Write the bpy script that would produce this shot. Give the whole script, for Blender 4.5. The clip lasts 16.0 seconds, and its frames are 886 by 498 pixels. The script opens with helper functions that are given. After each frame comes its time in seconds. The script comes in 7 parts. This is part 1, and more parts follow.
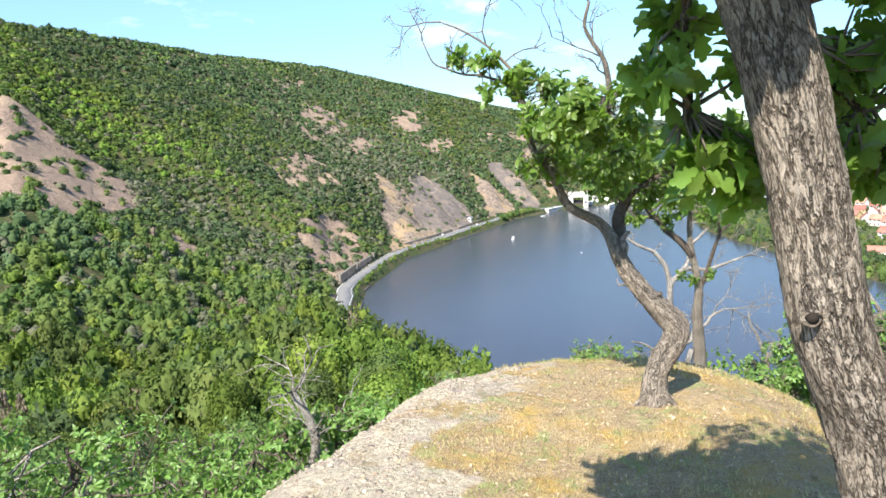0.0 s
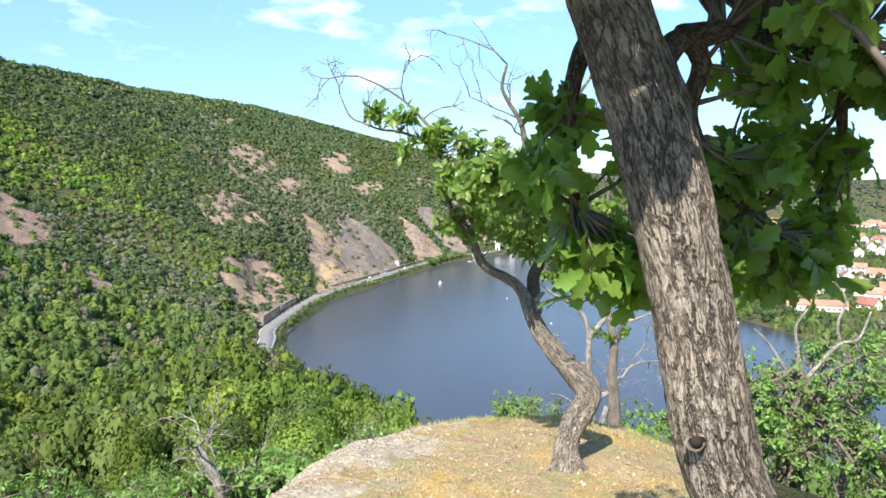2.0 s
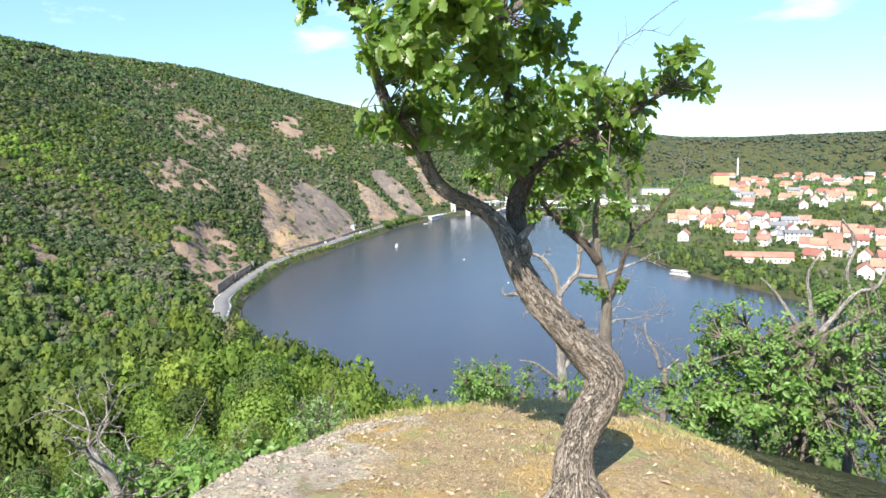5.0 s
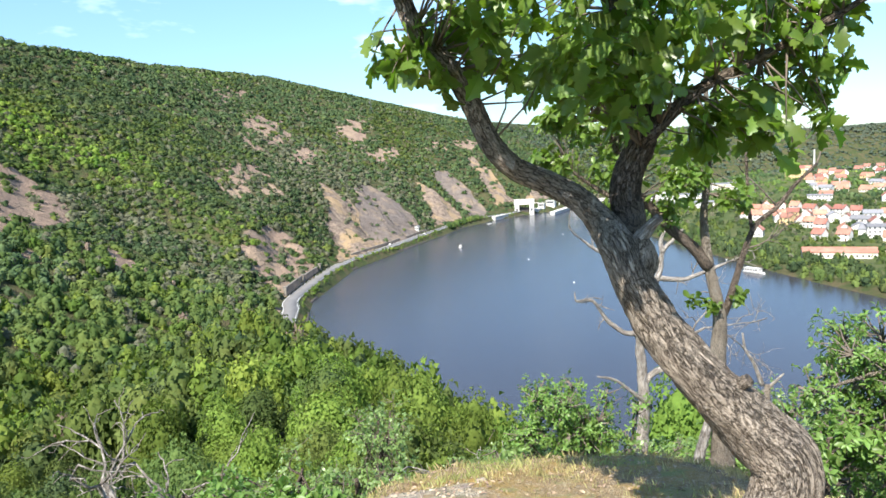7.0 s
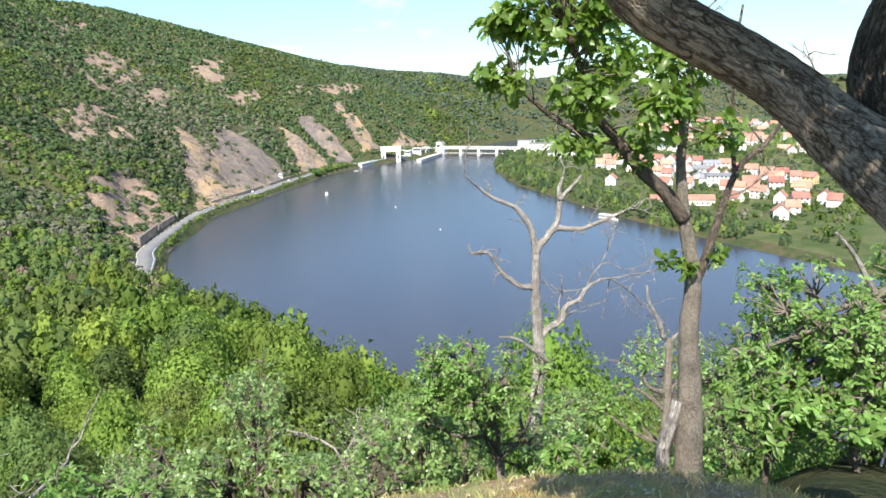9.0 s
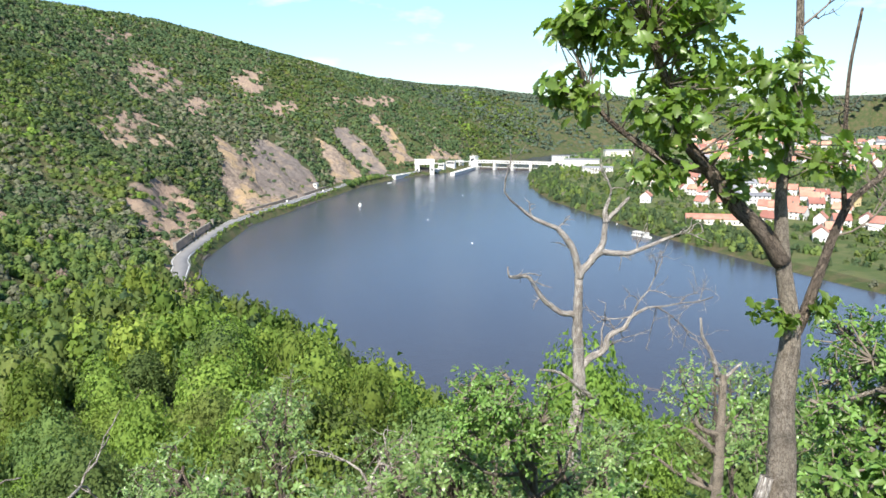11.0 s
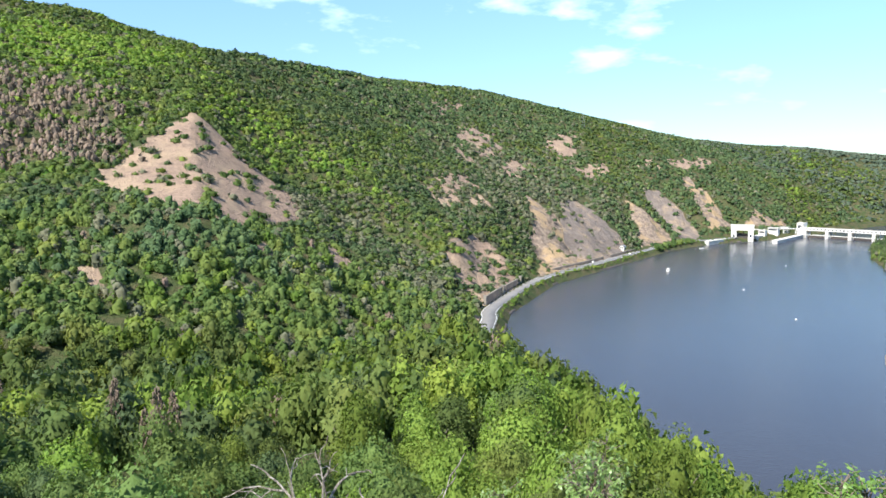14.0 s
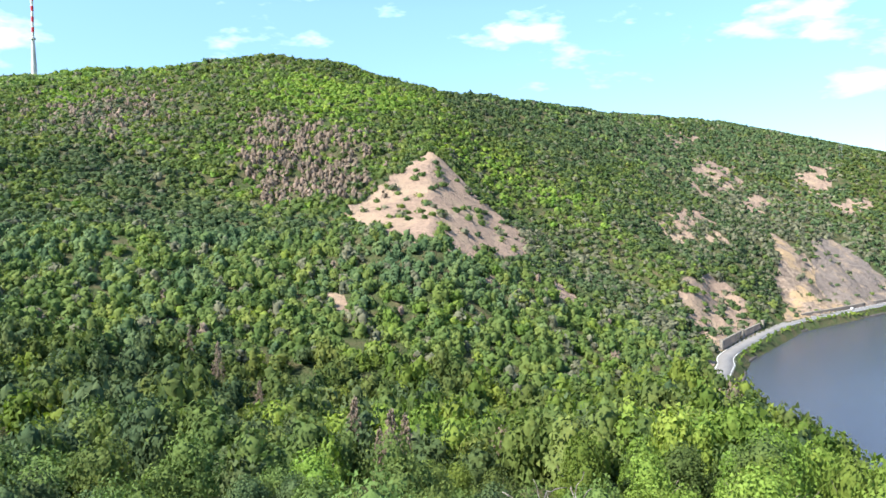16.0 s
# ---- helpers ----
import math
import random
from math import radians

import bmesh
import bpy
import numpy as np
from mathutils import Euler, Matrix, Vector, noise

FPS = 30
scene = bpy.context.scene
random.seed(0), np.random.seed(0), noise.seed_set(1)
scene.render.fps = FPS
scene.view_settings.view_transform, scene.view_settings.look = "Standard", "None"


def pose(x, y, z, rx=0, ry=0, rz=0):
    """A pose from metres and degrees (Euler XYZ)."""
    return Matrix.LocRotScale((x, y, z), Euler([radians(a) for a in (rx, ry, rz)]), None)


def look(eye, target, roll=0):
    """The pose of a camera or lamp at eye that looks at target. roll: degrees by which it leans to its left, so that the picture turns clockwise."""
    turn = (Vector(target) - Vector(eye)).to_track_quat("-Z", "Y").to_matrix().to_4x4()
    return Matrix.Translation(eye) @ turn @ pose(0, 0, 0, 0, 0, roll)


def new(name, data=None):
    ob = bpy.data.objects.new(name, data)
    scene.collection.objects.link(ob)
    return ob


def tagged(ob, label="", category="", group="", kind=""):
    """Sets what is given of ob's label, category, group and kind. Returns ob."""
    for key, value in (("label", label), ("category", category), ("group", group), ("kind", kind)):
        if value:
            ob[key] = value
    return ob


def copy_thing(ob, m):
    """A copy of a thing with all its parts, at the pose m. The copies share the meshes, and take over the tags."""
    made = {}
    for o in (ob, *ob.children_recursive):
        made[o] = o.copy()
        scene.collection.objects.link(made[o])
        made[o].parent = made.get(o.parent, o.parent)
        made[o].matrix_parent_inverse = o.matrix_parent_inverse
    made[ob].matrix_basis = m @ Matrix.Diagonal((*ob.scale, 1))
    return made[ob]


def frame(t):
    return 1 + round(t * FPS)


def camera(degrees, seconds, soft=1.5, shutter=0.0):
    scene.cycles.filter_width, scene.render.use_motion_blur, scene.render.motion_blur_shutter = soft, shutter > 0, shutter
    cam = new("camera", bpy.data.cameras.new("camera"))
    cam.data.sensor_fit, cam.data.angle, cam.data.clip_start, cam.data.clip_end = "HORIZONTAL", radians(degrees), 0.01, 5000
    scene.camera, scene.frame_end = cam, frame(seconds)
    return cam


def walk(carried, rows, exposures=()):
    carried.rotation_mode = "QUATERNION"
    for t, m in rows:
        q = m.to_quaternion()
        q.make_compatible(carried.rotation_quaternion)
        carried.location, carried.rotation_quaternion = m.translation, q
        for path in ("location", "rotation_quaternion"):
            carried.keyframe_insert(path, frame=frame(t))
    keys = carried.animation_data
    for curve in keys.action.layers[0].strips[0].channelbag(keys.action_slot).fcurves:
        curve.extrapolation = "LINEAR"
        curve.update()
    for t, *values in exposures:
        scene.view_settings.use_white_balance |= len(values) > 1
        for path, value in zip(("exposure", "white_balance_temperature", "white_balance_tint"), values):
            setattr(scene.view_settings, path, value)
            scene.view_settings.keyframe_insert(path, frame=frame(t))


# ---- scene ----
EXPOSURE = 1.06
cam = camera(62.9, 16.0, soft=1.6)
PATH = [
    (0, (-1.135, 0.81, 1.604), (-1.186, 2.79, 1.322), -2.1),
    (0.5, (-1.036, 0.798, 1.624), (-0.977, 2.776, 1.328), -2.5),
    (1, (-0.981, 0.708, 1.676), (-0.829, 2.683, 1.403), -2.2),
    (1.5, (-0.994, 0.747, 1.702), (-0.836, 2.728, 1.478), -1.8),
    (2, (-1.044, 0.919, 1.679), (-0.893, 2.906, 1.513), -0.0),
    (2.5, (-1.064, 1.113, 1.622), (-0.906, 3.099, 1.443), -0.2),
    (3, (-1.064, 1.39, 1.579), (-0.863, 3.372, 1.398), -0.9),
    (3.5, (-1.009, 1.656, 1.533), (-0.777, 3.631, 1.32), 0.2),
    (3.7, (-0.995, 1.754, 1.514), (-0.763, 3.725, 1.272), -0.0),
    (5.8, (-0.643, 3.008, 1.268), (-0.368, 4.969, 0.991), -1.5),
    (6, (-0.598, 3.098, 1.267), (-0.38, 5.066, 0.988), -1.1),
    (6.5, (-0.576, 3.339, 1.237), (-0.49, 5.316, 0.947), 0.7),
    (7, (-0.675, 3.68, 1.202), (-0.582, 5.66, 0.939), -2.7),
    (7.5, (-0.729, 4.012, 1.142), (-0.503, 5.98, 0.865), -3.2),
    (8, (-0.781, 4.307, 1.091), (-0.467, 6.24, 0.686), -1.0),
    (8.5, (-0.82, 4.573, 1.078), (-0.411, 6.486, 0.66), -1.1),
    (8.7, (-0.821, 4.676, 1.063), (-0.376, 6.58, 0.642), -1.3),
    (10.8, (-0.797, 5.328, 1.073), (-0.372, 7.244, 0.686), -0.6),
    (11, (-0.777, 5.36, 1.067), (-0.413, 7.289, 0.686), -0.3),
    (11.5, (-0.782, 5.396, 1.076), (-0.548, 7.348, 0.708), -0.7),
    (12, (-0.884, 5.32, 1.116), (-0.781, 7.287, 0.769), -0.1),
    (12.5, (-1.027, 5.291, 1.129), (-1.041, 7.266, 0.818), 0.1),
    (13, (-1.166, 5.26, 1.141), (-1.326, 7.235, 0.868), -0.4),
    (13.5, (-1.258, 5.281, 1.126), (-1.563, 7.243, 0.886), -0.5),
    (14, (-1.288, 5.292, 1.122), (-1.743, 7.228, 0.912), -0.3),
    (14.5, (-1.318, 5.252, 1.108), (-1.924, 7.149, 0.925), -0.7),
    (15, (-1.371, 5.193, 1.099), (-2.15, 7.027, 0.937), 0.5),
    (15.5, (-1.427, 5.178, 1.105), (-2.354, 6.944, 0.965), 0.8),
    (16, (-1.481, 5.182, 1.112), (-2.51, 6.894, 1.002), -0.3),
]
walk(cam, [(t, look(eye, target, roll)) for t, eye, target, roll in PATH], [(0.0, EXPOSURE + 0.1), (2.0, EXPOSURE + 0.03), (4.0, EXPOSURE), (6.5, EXPOSURE - 0.06), (7.5, EXPOSURE + 0.06), (8.5, EXPOSURE + 0.04), (11.0, EXPOSURE - 0.04), (12.5, EXPOSURE - 0.05), (14.8, EXPOSURE + 0.02), (15.4, EXPOSURE + 0.14), (16.0, EXPOSURE + 0.26)])

# ---- light ----
SUN_AZ, SUN_EL = -152.0, 47.0      # degrees clockwise from +y, and above the horizon
sun_dir = Vector((math.sin(radians(SUN_AZ)) * math.cos(radians(SUN_EL)), math.cos(radians(SUN_AZ)) * math.cos(radians(SUN_EL)), math.sin(radians(SUN_EL))))
sun = new("sun", bpy.data.lights.new("sun", "SUN"))
sun.data.energy, sun.data.angle, sun.data.color = 5.0, radians(0.5), (1.0, 0.95, 0.87)
sun.matrix_world = look(sun_dir * 100, (0, 0, 0))


def sky():
    w = bpy.data.worlds.new("sky")
    scene.world = w
    w.use_nodes = True
    t = w.node_tree
    n, l = t.nodes, t.links
    n.clear()
    out, bg = n.new("ShaderNodeOutputWorld"), n.new("ShaderNodeBackground")
    tex = n.new("ShaderNodeTexSky")
    tex.sky_type, tex.sun_disc = "NISHITA", False
    tex.sun_elevation, tex.sun_rotation = radians(SUN_EL), radians(SUN_AZ)
    tex.air_density, tex.dust_density, tex.ozone_density, tex.altitude = 0.9, 0.3, 2.2, 300
    # small fair-weather clouds low in the sky
    co = n.new("ShaderNodeTexCoord")
    mp = n.new("ShaderNodeMapping")
    mp.inputs["Scale"].default_value = (1.0, 1.0, 2.9)
    noi = n.new("ShaderNodeTexNoise")
    noi.inputs["Scale"].default_value, noi.inputs["Detail"].default_value, noi.inputs["Roughness"].default_value = 6.5, 5.0, 0.55
    ramp = n.new("ShaderNodeValToRGB")
    ramp.color_ramp.elements[0].position, ramp.color_ramp.elements[1].position = 0.575, 0.70
    mix = n.new("ShaderNodeMixRGB")
    mix.inputs[2].default_value = (9.5, 9.2, 9.0, 1)
    fac = n.new("ShaderNodeMath")
    fac.operation, fac.inputs[1].default_value = "MULTIPLY", 0.42
    l.new(co.outputs["Generated"], mp.inputs["Vector"])
    l.new(mp.outputs["Vector"], noi.inputs["Vector"])
    l.new(noi.outputs["Fac"], ramp.inputs["Fac"])
    l.new(ramp.outputs["Color"], fac.inputs[0])
    l.new(fac.outputs[0], mix.inputs[0])
    l.new(tex.outputs[0], mix.inputs[1])
    cast = n.new("ShaderNodeMixRGB")
    cast.blend_type, cast.inputs[0].default_value, cast.inputs[2].default_value = "MULTIPLY", 1.0, (0.86, 1.0, 1.05, 1)
    sep, low, dim = n.new("ShaderNodeSeparateXYZ"), n.new("ShaderNodeMapRange"), n.new("ShaderNodeMixRGB")
    low.inputs[1].default_value, low.inputs[2].default_value, low.inputs[3].default_value, low.inputs[4].default_value = 0.0, 0.26, 0.56, 1.0
    dim.blend_type, dim.inputs[0].default_value = "MULTIPLY", 1.0
    l.new(co.outputs["Generated"], sep.inputs[0])
    l.new(sep.outputs["Z"], low.inputs[0])
    l.new(mix.outputs[0], dim.inputs[1])
    l.new(low.outputs[0], dim.inputs[2])
    l.new(dim.outputs[0], cast.inputs[1])
    l.new(cast.outputs[0], bg.inputs["Color"])
    bg.inputs["Strength"].default_value = 0.13
    l.new(bg.outputs[0], out.inputs["Surface"])


sky()


# ---- materials ----
def material(name, color, color2=None, rough=0.8, scale=4.0, bump=0.0, bump_scale=None, color3=None, scale3=0.3, metal=0.0, spec=0.3, translucent=0.0, island=0.0, objrand=0.0, tree=0.0):
    """Two colours mixed by fine noise, a third by coarse noise; optional relief, light through leaves, and chance tints."""
    m = bpy.data.materials.new(name)
    m.use_nodes = True
    t = m.node_tree
    n, l = t.nodes, t.links
    b = n["Principled BSDF"]
    b.inputs["Roughness"].default_value, b.inputs["Metallic"].default_value = rough, metal
    b.inputs["Specular IOR Level"].default_value = spec
    co = n.new("ShaderNodeNewGeometry")
    col = None

    def noise_node(s, detail=5.0):
        k = n.new("ShaderNodeTexNoise")
        k.inputs["Scale"].default_value, k.inputs["Detail"].default_value, k.inputs["Roughness"].default_value = s, detail, 0.6
        l.new(co.outputs["Position"], k.inputs["Vector"])
        return k

    def mixed(a, bcol, fac):
        k = n.new("ShaderNodeMixRGB")
        l.new(fac, k.inputs[0])
        if isinstance(a, tuple):
            k.inputs[1].default_value = (*a, 1)
        else:
            l.new(a, k.inputs[1])
        k.inputs[2].default_value = (*bcol, 1)
        return k.outputs[0]

    def steep(sock, lo, hi):
        k = n.new("ShaderNodeMapRange")
        k.inputs[1].default_value, k.inputs[2].default_value = lo, hi
        l.new(sock, k.inputs[0])
        return k.outputs[0]

    col = mixed(color, color2 or color, steep(noise_node(scale).outputs["Fac"], 0.35, 0.65))
    if color3:
        col = mixed(col, color3, steep(noise_node(scale3, 3.0).outputs["Fac"], 0.45, 0.7))
    if tree:
        at = n.new("ShaderNodeAttribute")
        at.attribute_name = "tint"
        own = n.new("ShaderNodeHueSaturation")
        for sock, mid, amp in (("Value", 1.0, tree), ("Hue", 0.5, -0.07 * tree)):
            k = n.new("ShaderNodeMath")
            k.operation = "MULTIPLY_ADD"
            l.new(at.outputs["Fac"], k.inputs[0])
            k.inputs[1].default_value, k.inputs[2].default_value = amp, mid
            l.new(k.outputs[0], own.inputs[sock])
        l.new(col, own.inputs["Color"])
        col = own.outputs[0]
    for amount, src in ((island, "Random Per Island"), (objrand, None)):
        if amount:
            hsv = n.new("ShaderNodeHueSaturation")
            if src:
                r = co.outputs[src]
            else:
                r = n.new("ShaderNodeObjectInfo").outputs["Random"]
            v = n.new("ShaderNodeMapRange")
            v.inputs[3].default_value, v.inputs[4].default_value = 1 - amount, 1 + amount
            l.new(r, v.inputs[0])
            l.new(v.outputs[0], hsv.inputs["Value"])
            hu = n.new("ShaderNodeMapRange")
            hu.inputs[3].default_value, hu.inputs[4].default_value = 0.5 - amount * 0.03, 0.5 + amount * 0.03
            l.new(r, hu.inputs[0])
            l.new(hu.outputs[0], hsv.inputs["Hue"])
            l.new(col, hsv.inputs["Color"])
            col = hsv.outputs[0]
    l.new(col, b.inputs["Base Color"])
    if bump:
        bn = n.new("ShaderNodeBump")
        bn.inputs["Strength"].default_value, bn.inputs["Distance"].default_value = 0.9, bump
        l.new(noise_node(bump_scale or scale * 2, 6.0).outputs["Fac"], bn.inputs["Height"])
        l.new(bn.outputs[0], b.inputs["Normal"])
    if translucent:
        tr, ms = n.new("ShaderNodeBsdfTranslucent"), n.new("ShaderNodeMixShader")
        bright = n.new("ShaderNodeHueSaturation")
        bright.inputs["Saturation"].default_value, bright.inputs["Value"].default_value = 1.15, 1.5
        l.new(col, bright.inputs["Color"])
        l.new(bright.outputs[0], tr.inputs["Color"])
        ms.inputs[0].default_value = translucent
        l.new(b.outputs[0], ms.inputs[1])
        l.new(tr.outputs[0], ms.inputs[2])
        l.new(ms.outputs[0], n["Material Output"].inputs["Surface"])
    return m


def ground_material():
    """Forest floor, bare reddish scree, grey-brown rock, dry grass and meadow, mixed by the masks stored on the ground sheet."""
    m = bpy.data.materials.new("ground")
    m.use_nodes = True
    t = m.node_tree
    n, l = t.nodes, t.links
    b = n["Principled BSDF"]
    b.inputs["Roughness"].default_value, b.inputs["Specular IOR Level"].default_value = 0.95, 0.1
    geo = n.new("ShaderNodeNewGeometry")

    def nz(s, d=6.0, rough=0.62):
        k = n.new("ShaderNodeTexNoise")
        k.inputs["Scale"].default_value, k.inputs["Detail"].default_value, k.inputs["Roughness"].default_value = s, d, rough
        l.new(geo.outputs["Position"], k.inputs["Vector"])
        return k.outputs["Fac"]

    def two(a, c, fac, lo=0.4, hi=0.6):
        r = n.new("ShaderNodeMapRange")
        r.inputs[1].default_value, r.inputs[2].default_value = lo, hi
        l.new(fac, r.inputs[0])
        k = n.new("ShaderNodeMixRGB")
        l.new(r.outputs[0], k.inputs[0])
        for i, v in ((1, a), (2, c)):
            if isinstance(v, tuple):
                k.inputs[i].default_value = (*v, 1)
            else:
                l.new(v, k.inputs[i])
        return k.outputs[0]

    def mask(name):
        k = n.new("ShaderNodeAttribute")
        k.attribute_name = name
        return k.outputs["Fac"]

    floor_ = two((0.055, 0.075, 0.028), (0.12, 0.095, 0.055), nz(0.12), 0.42, 0.68)
    scree = two((0.325, 0.235, 0.175), (0.235, 0.17, 0.13), nz(0.35), 0.35, 0.65)
    scree = two(scree, (0.37, 0.275, 0.19), nz(0.03), 0.48, 0.62)
    scree = two(scree, (0.19, 0.145, 0.10), nz(0.9, 4.0), 0.58, 0.68)
    rock = two((0.33, 0.255, 0.19), (0.15, 0.115, 0.095), nz(0.25, 8.0, 0.7), 0.42, 0.60)
    rock = two(rock, (0.37, 0.265, 0.155), nz(0.045), 0.5, 0.6)
    rock = two(rock, (0.12, 0.095, 0.082), nz(0.6, 6.0, 0.75), 0.57, 0.66)
    shale = two((0.225, 0.187, 0.160), (0.155, 0.128, 0.112), nz(0.16, 8.0, 0.7), 0.38, 0.62)
    shale = two(shale, (0.30, 0.23, 0.165), nz(0.06), 0.50, 0.62)
    meadow = two((0.07, 0.10, 0.035), (0.12, 0.13, 0.055), nz(0.06))
    dry = two((0.45, 0.33, 0.18), (0.30, 0.215, 0.118), nz(11.0, 8.0, 0.7), 0.35, 0.65)
    dry = two(dry, (0.60, 0.51, 0.35), nz(70.0, 6.0, 0.75), 0.53, 0.62)
    dry = two(dry, (0.17, 0.115, 0.07), nz(95.0, 4.0, 0.7), 0.57, 0.66)
    dry = two(dry, (0.47, 0.31, 0.095), nz(2.0, 7.0, 0.75), 0.48, 0.66)
    dry = two(dry, (0.24, 0.165, 0.105), nz(3.1, 8.0, 0.75), 0.55, 0.68)
    dry = two(dry, (0.30, 0.32, 0.13), nz(4.3, 6.0, 0.7), 0.54, 0.66)
    slab = two((0.56, 0.495, 0.37), (0.37, 0.305, 0.22), nz(26.0, 9.0, 0.8), 0.42, 0.58)
    slab = two(slab, (0.20, 0.15, 0.115), nz(34.0, 8.0, 0.75), 0.54, 0.64)
    slab = two(slab, (0.42, 0.33, 0.28), nz(5.0, 7.0, 0.7), 0.52, 0.64)
    slab = two(slab, (0.50, 0.46, 0.36), nz(60.0, 5.0), 0.58, 0.68)
    slab = two(slab, (0.30, 0.215, 0.10), nz(2.2, 6.0, 0.7), 0.52, 0.64)
    slab = two(slab, (0.25, 0.26, 0.15), nz(4.5, 6.0), 0.58, 0.70)
    col = two(floor_, scree, mask("scree"))
    col = two(col, rock, mask("rock"))
    shale = two(shale, (0.115, 0.095, 0.088), nz(0.5, 6.0, 0.75), 0.57, 0.67)
    col = two(col, shale, mask("shale"))
    col = two(col, meadow, mask("meadow"))
    col = two(col, dry, mask("dry"))
    col = two(col, slab, mask("slab"))
    l.new(col, b.inputs["Base Color"])
    bump = n.new("ShaderNodeBump")
    bump.inputs["Strength"].default_value, bump.inputs["Distance"].default_value = 1.0, 0.035
    l.new(nz(20.0, 9.0, 0.75), bump.inputs["Height"])
    big = n.new("ShaderNodeBump")
    big.inputs["Strength"].default_value, big.inputs["Distance"].default_value = 1.0, 2.5
    l.new(nz(0.22, 8.0, 0.7), big.inputs["Height"])
    l.new(bump.outputs[0], big.inputs["Normal"])
    pick = n.new("ShaderNodeMixRGB")
    l.new(mask("dry"), pick.inputs[0])
    l.new(big.outputs[0], pick.inputs[1])
    l.new(bump.outputs[0], pick.inputs[2])
    l.new(pick.outputs[0], b.inputs["Normal"])
    return m


def water_material():
    m = bpy.data.materials.new("river_water")
    m.use_nodes = True
    t = m.node_tree
    n, l = t.nodes, t.links
    b = n["Principled BSDF"]
    b.inputs["Roughness"].default_value, b.inputs["IOR"].default_value = 0.2, 1.33
    b.inputs["Specular IOR Level"].default_value = 0.5
    geo = n.new("ShaderNodeNewGeometry")
    wide = n.new("ShaderNodeTexNoise")
    wide.inputs["Scale"].default_value, wide.inputs["Detail"].default_value = 0.009, 3.0
    mixc = n.new("ShaderNodeMixRGB")
    mixc.inputs[1].default_value, mixc.inputs[2].default_value = (0.036, 0.038, 0.050, 1), (0.052, 0.053, 0.064, 1)
    l.new(geo.outputs["Position"], wide.inputs["Vector"])
    l.new(wide.outputs["Fac"], mixc.inputs[0])
    l.new(mixc.outputs[0], b.inputs["Base Color"])
    mp = n.new("ShaderNodeMapping")
    mp.inputs["Scale"].default_value = (0.5, 1.3, 1.0)
    rip = n.new("ShaderNodeTexNoise")
    rip.inputs["Scale"].default_value, rip.inputs["Detail"].default_value = 0.9, 5.0
    l.new(geo.outputs["Position"], mp.inputs["Vector"])
    l.new(mp.outputs[0], rip.inputs["Vector"])
    bn = n.new("ShaderNodeBump")
    bn.inputs["Strength"].default_value, bn.inputs["Distance"].default_value = 0.5, 0.12
    l.new(rip.outputs["Fac"], bn.inputs["Height"])
    l.new(bn.outputs[0], b.inputs["Normal"])
    return m


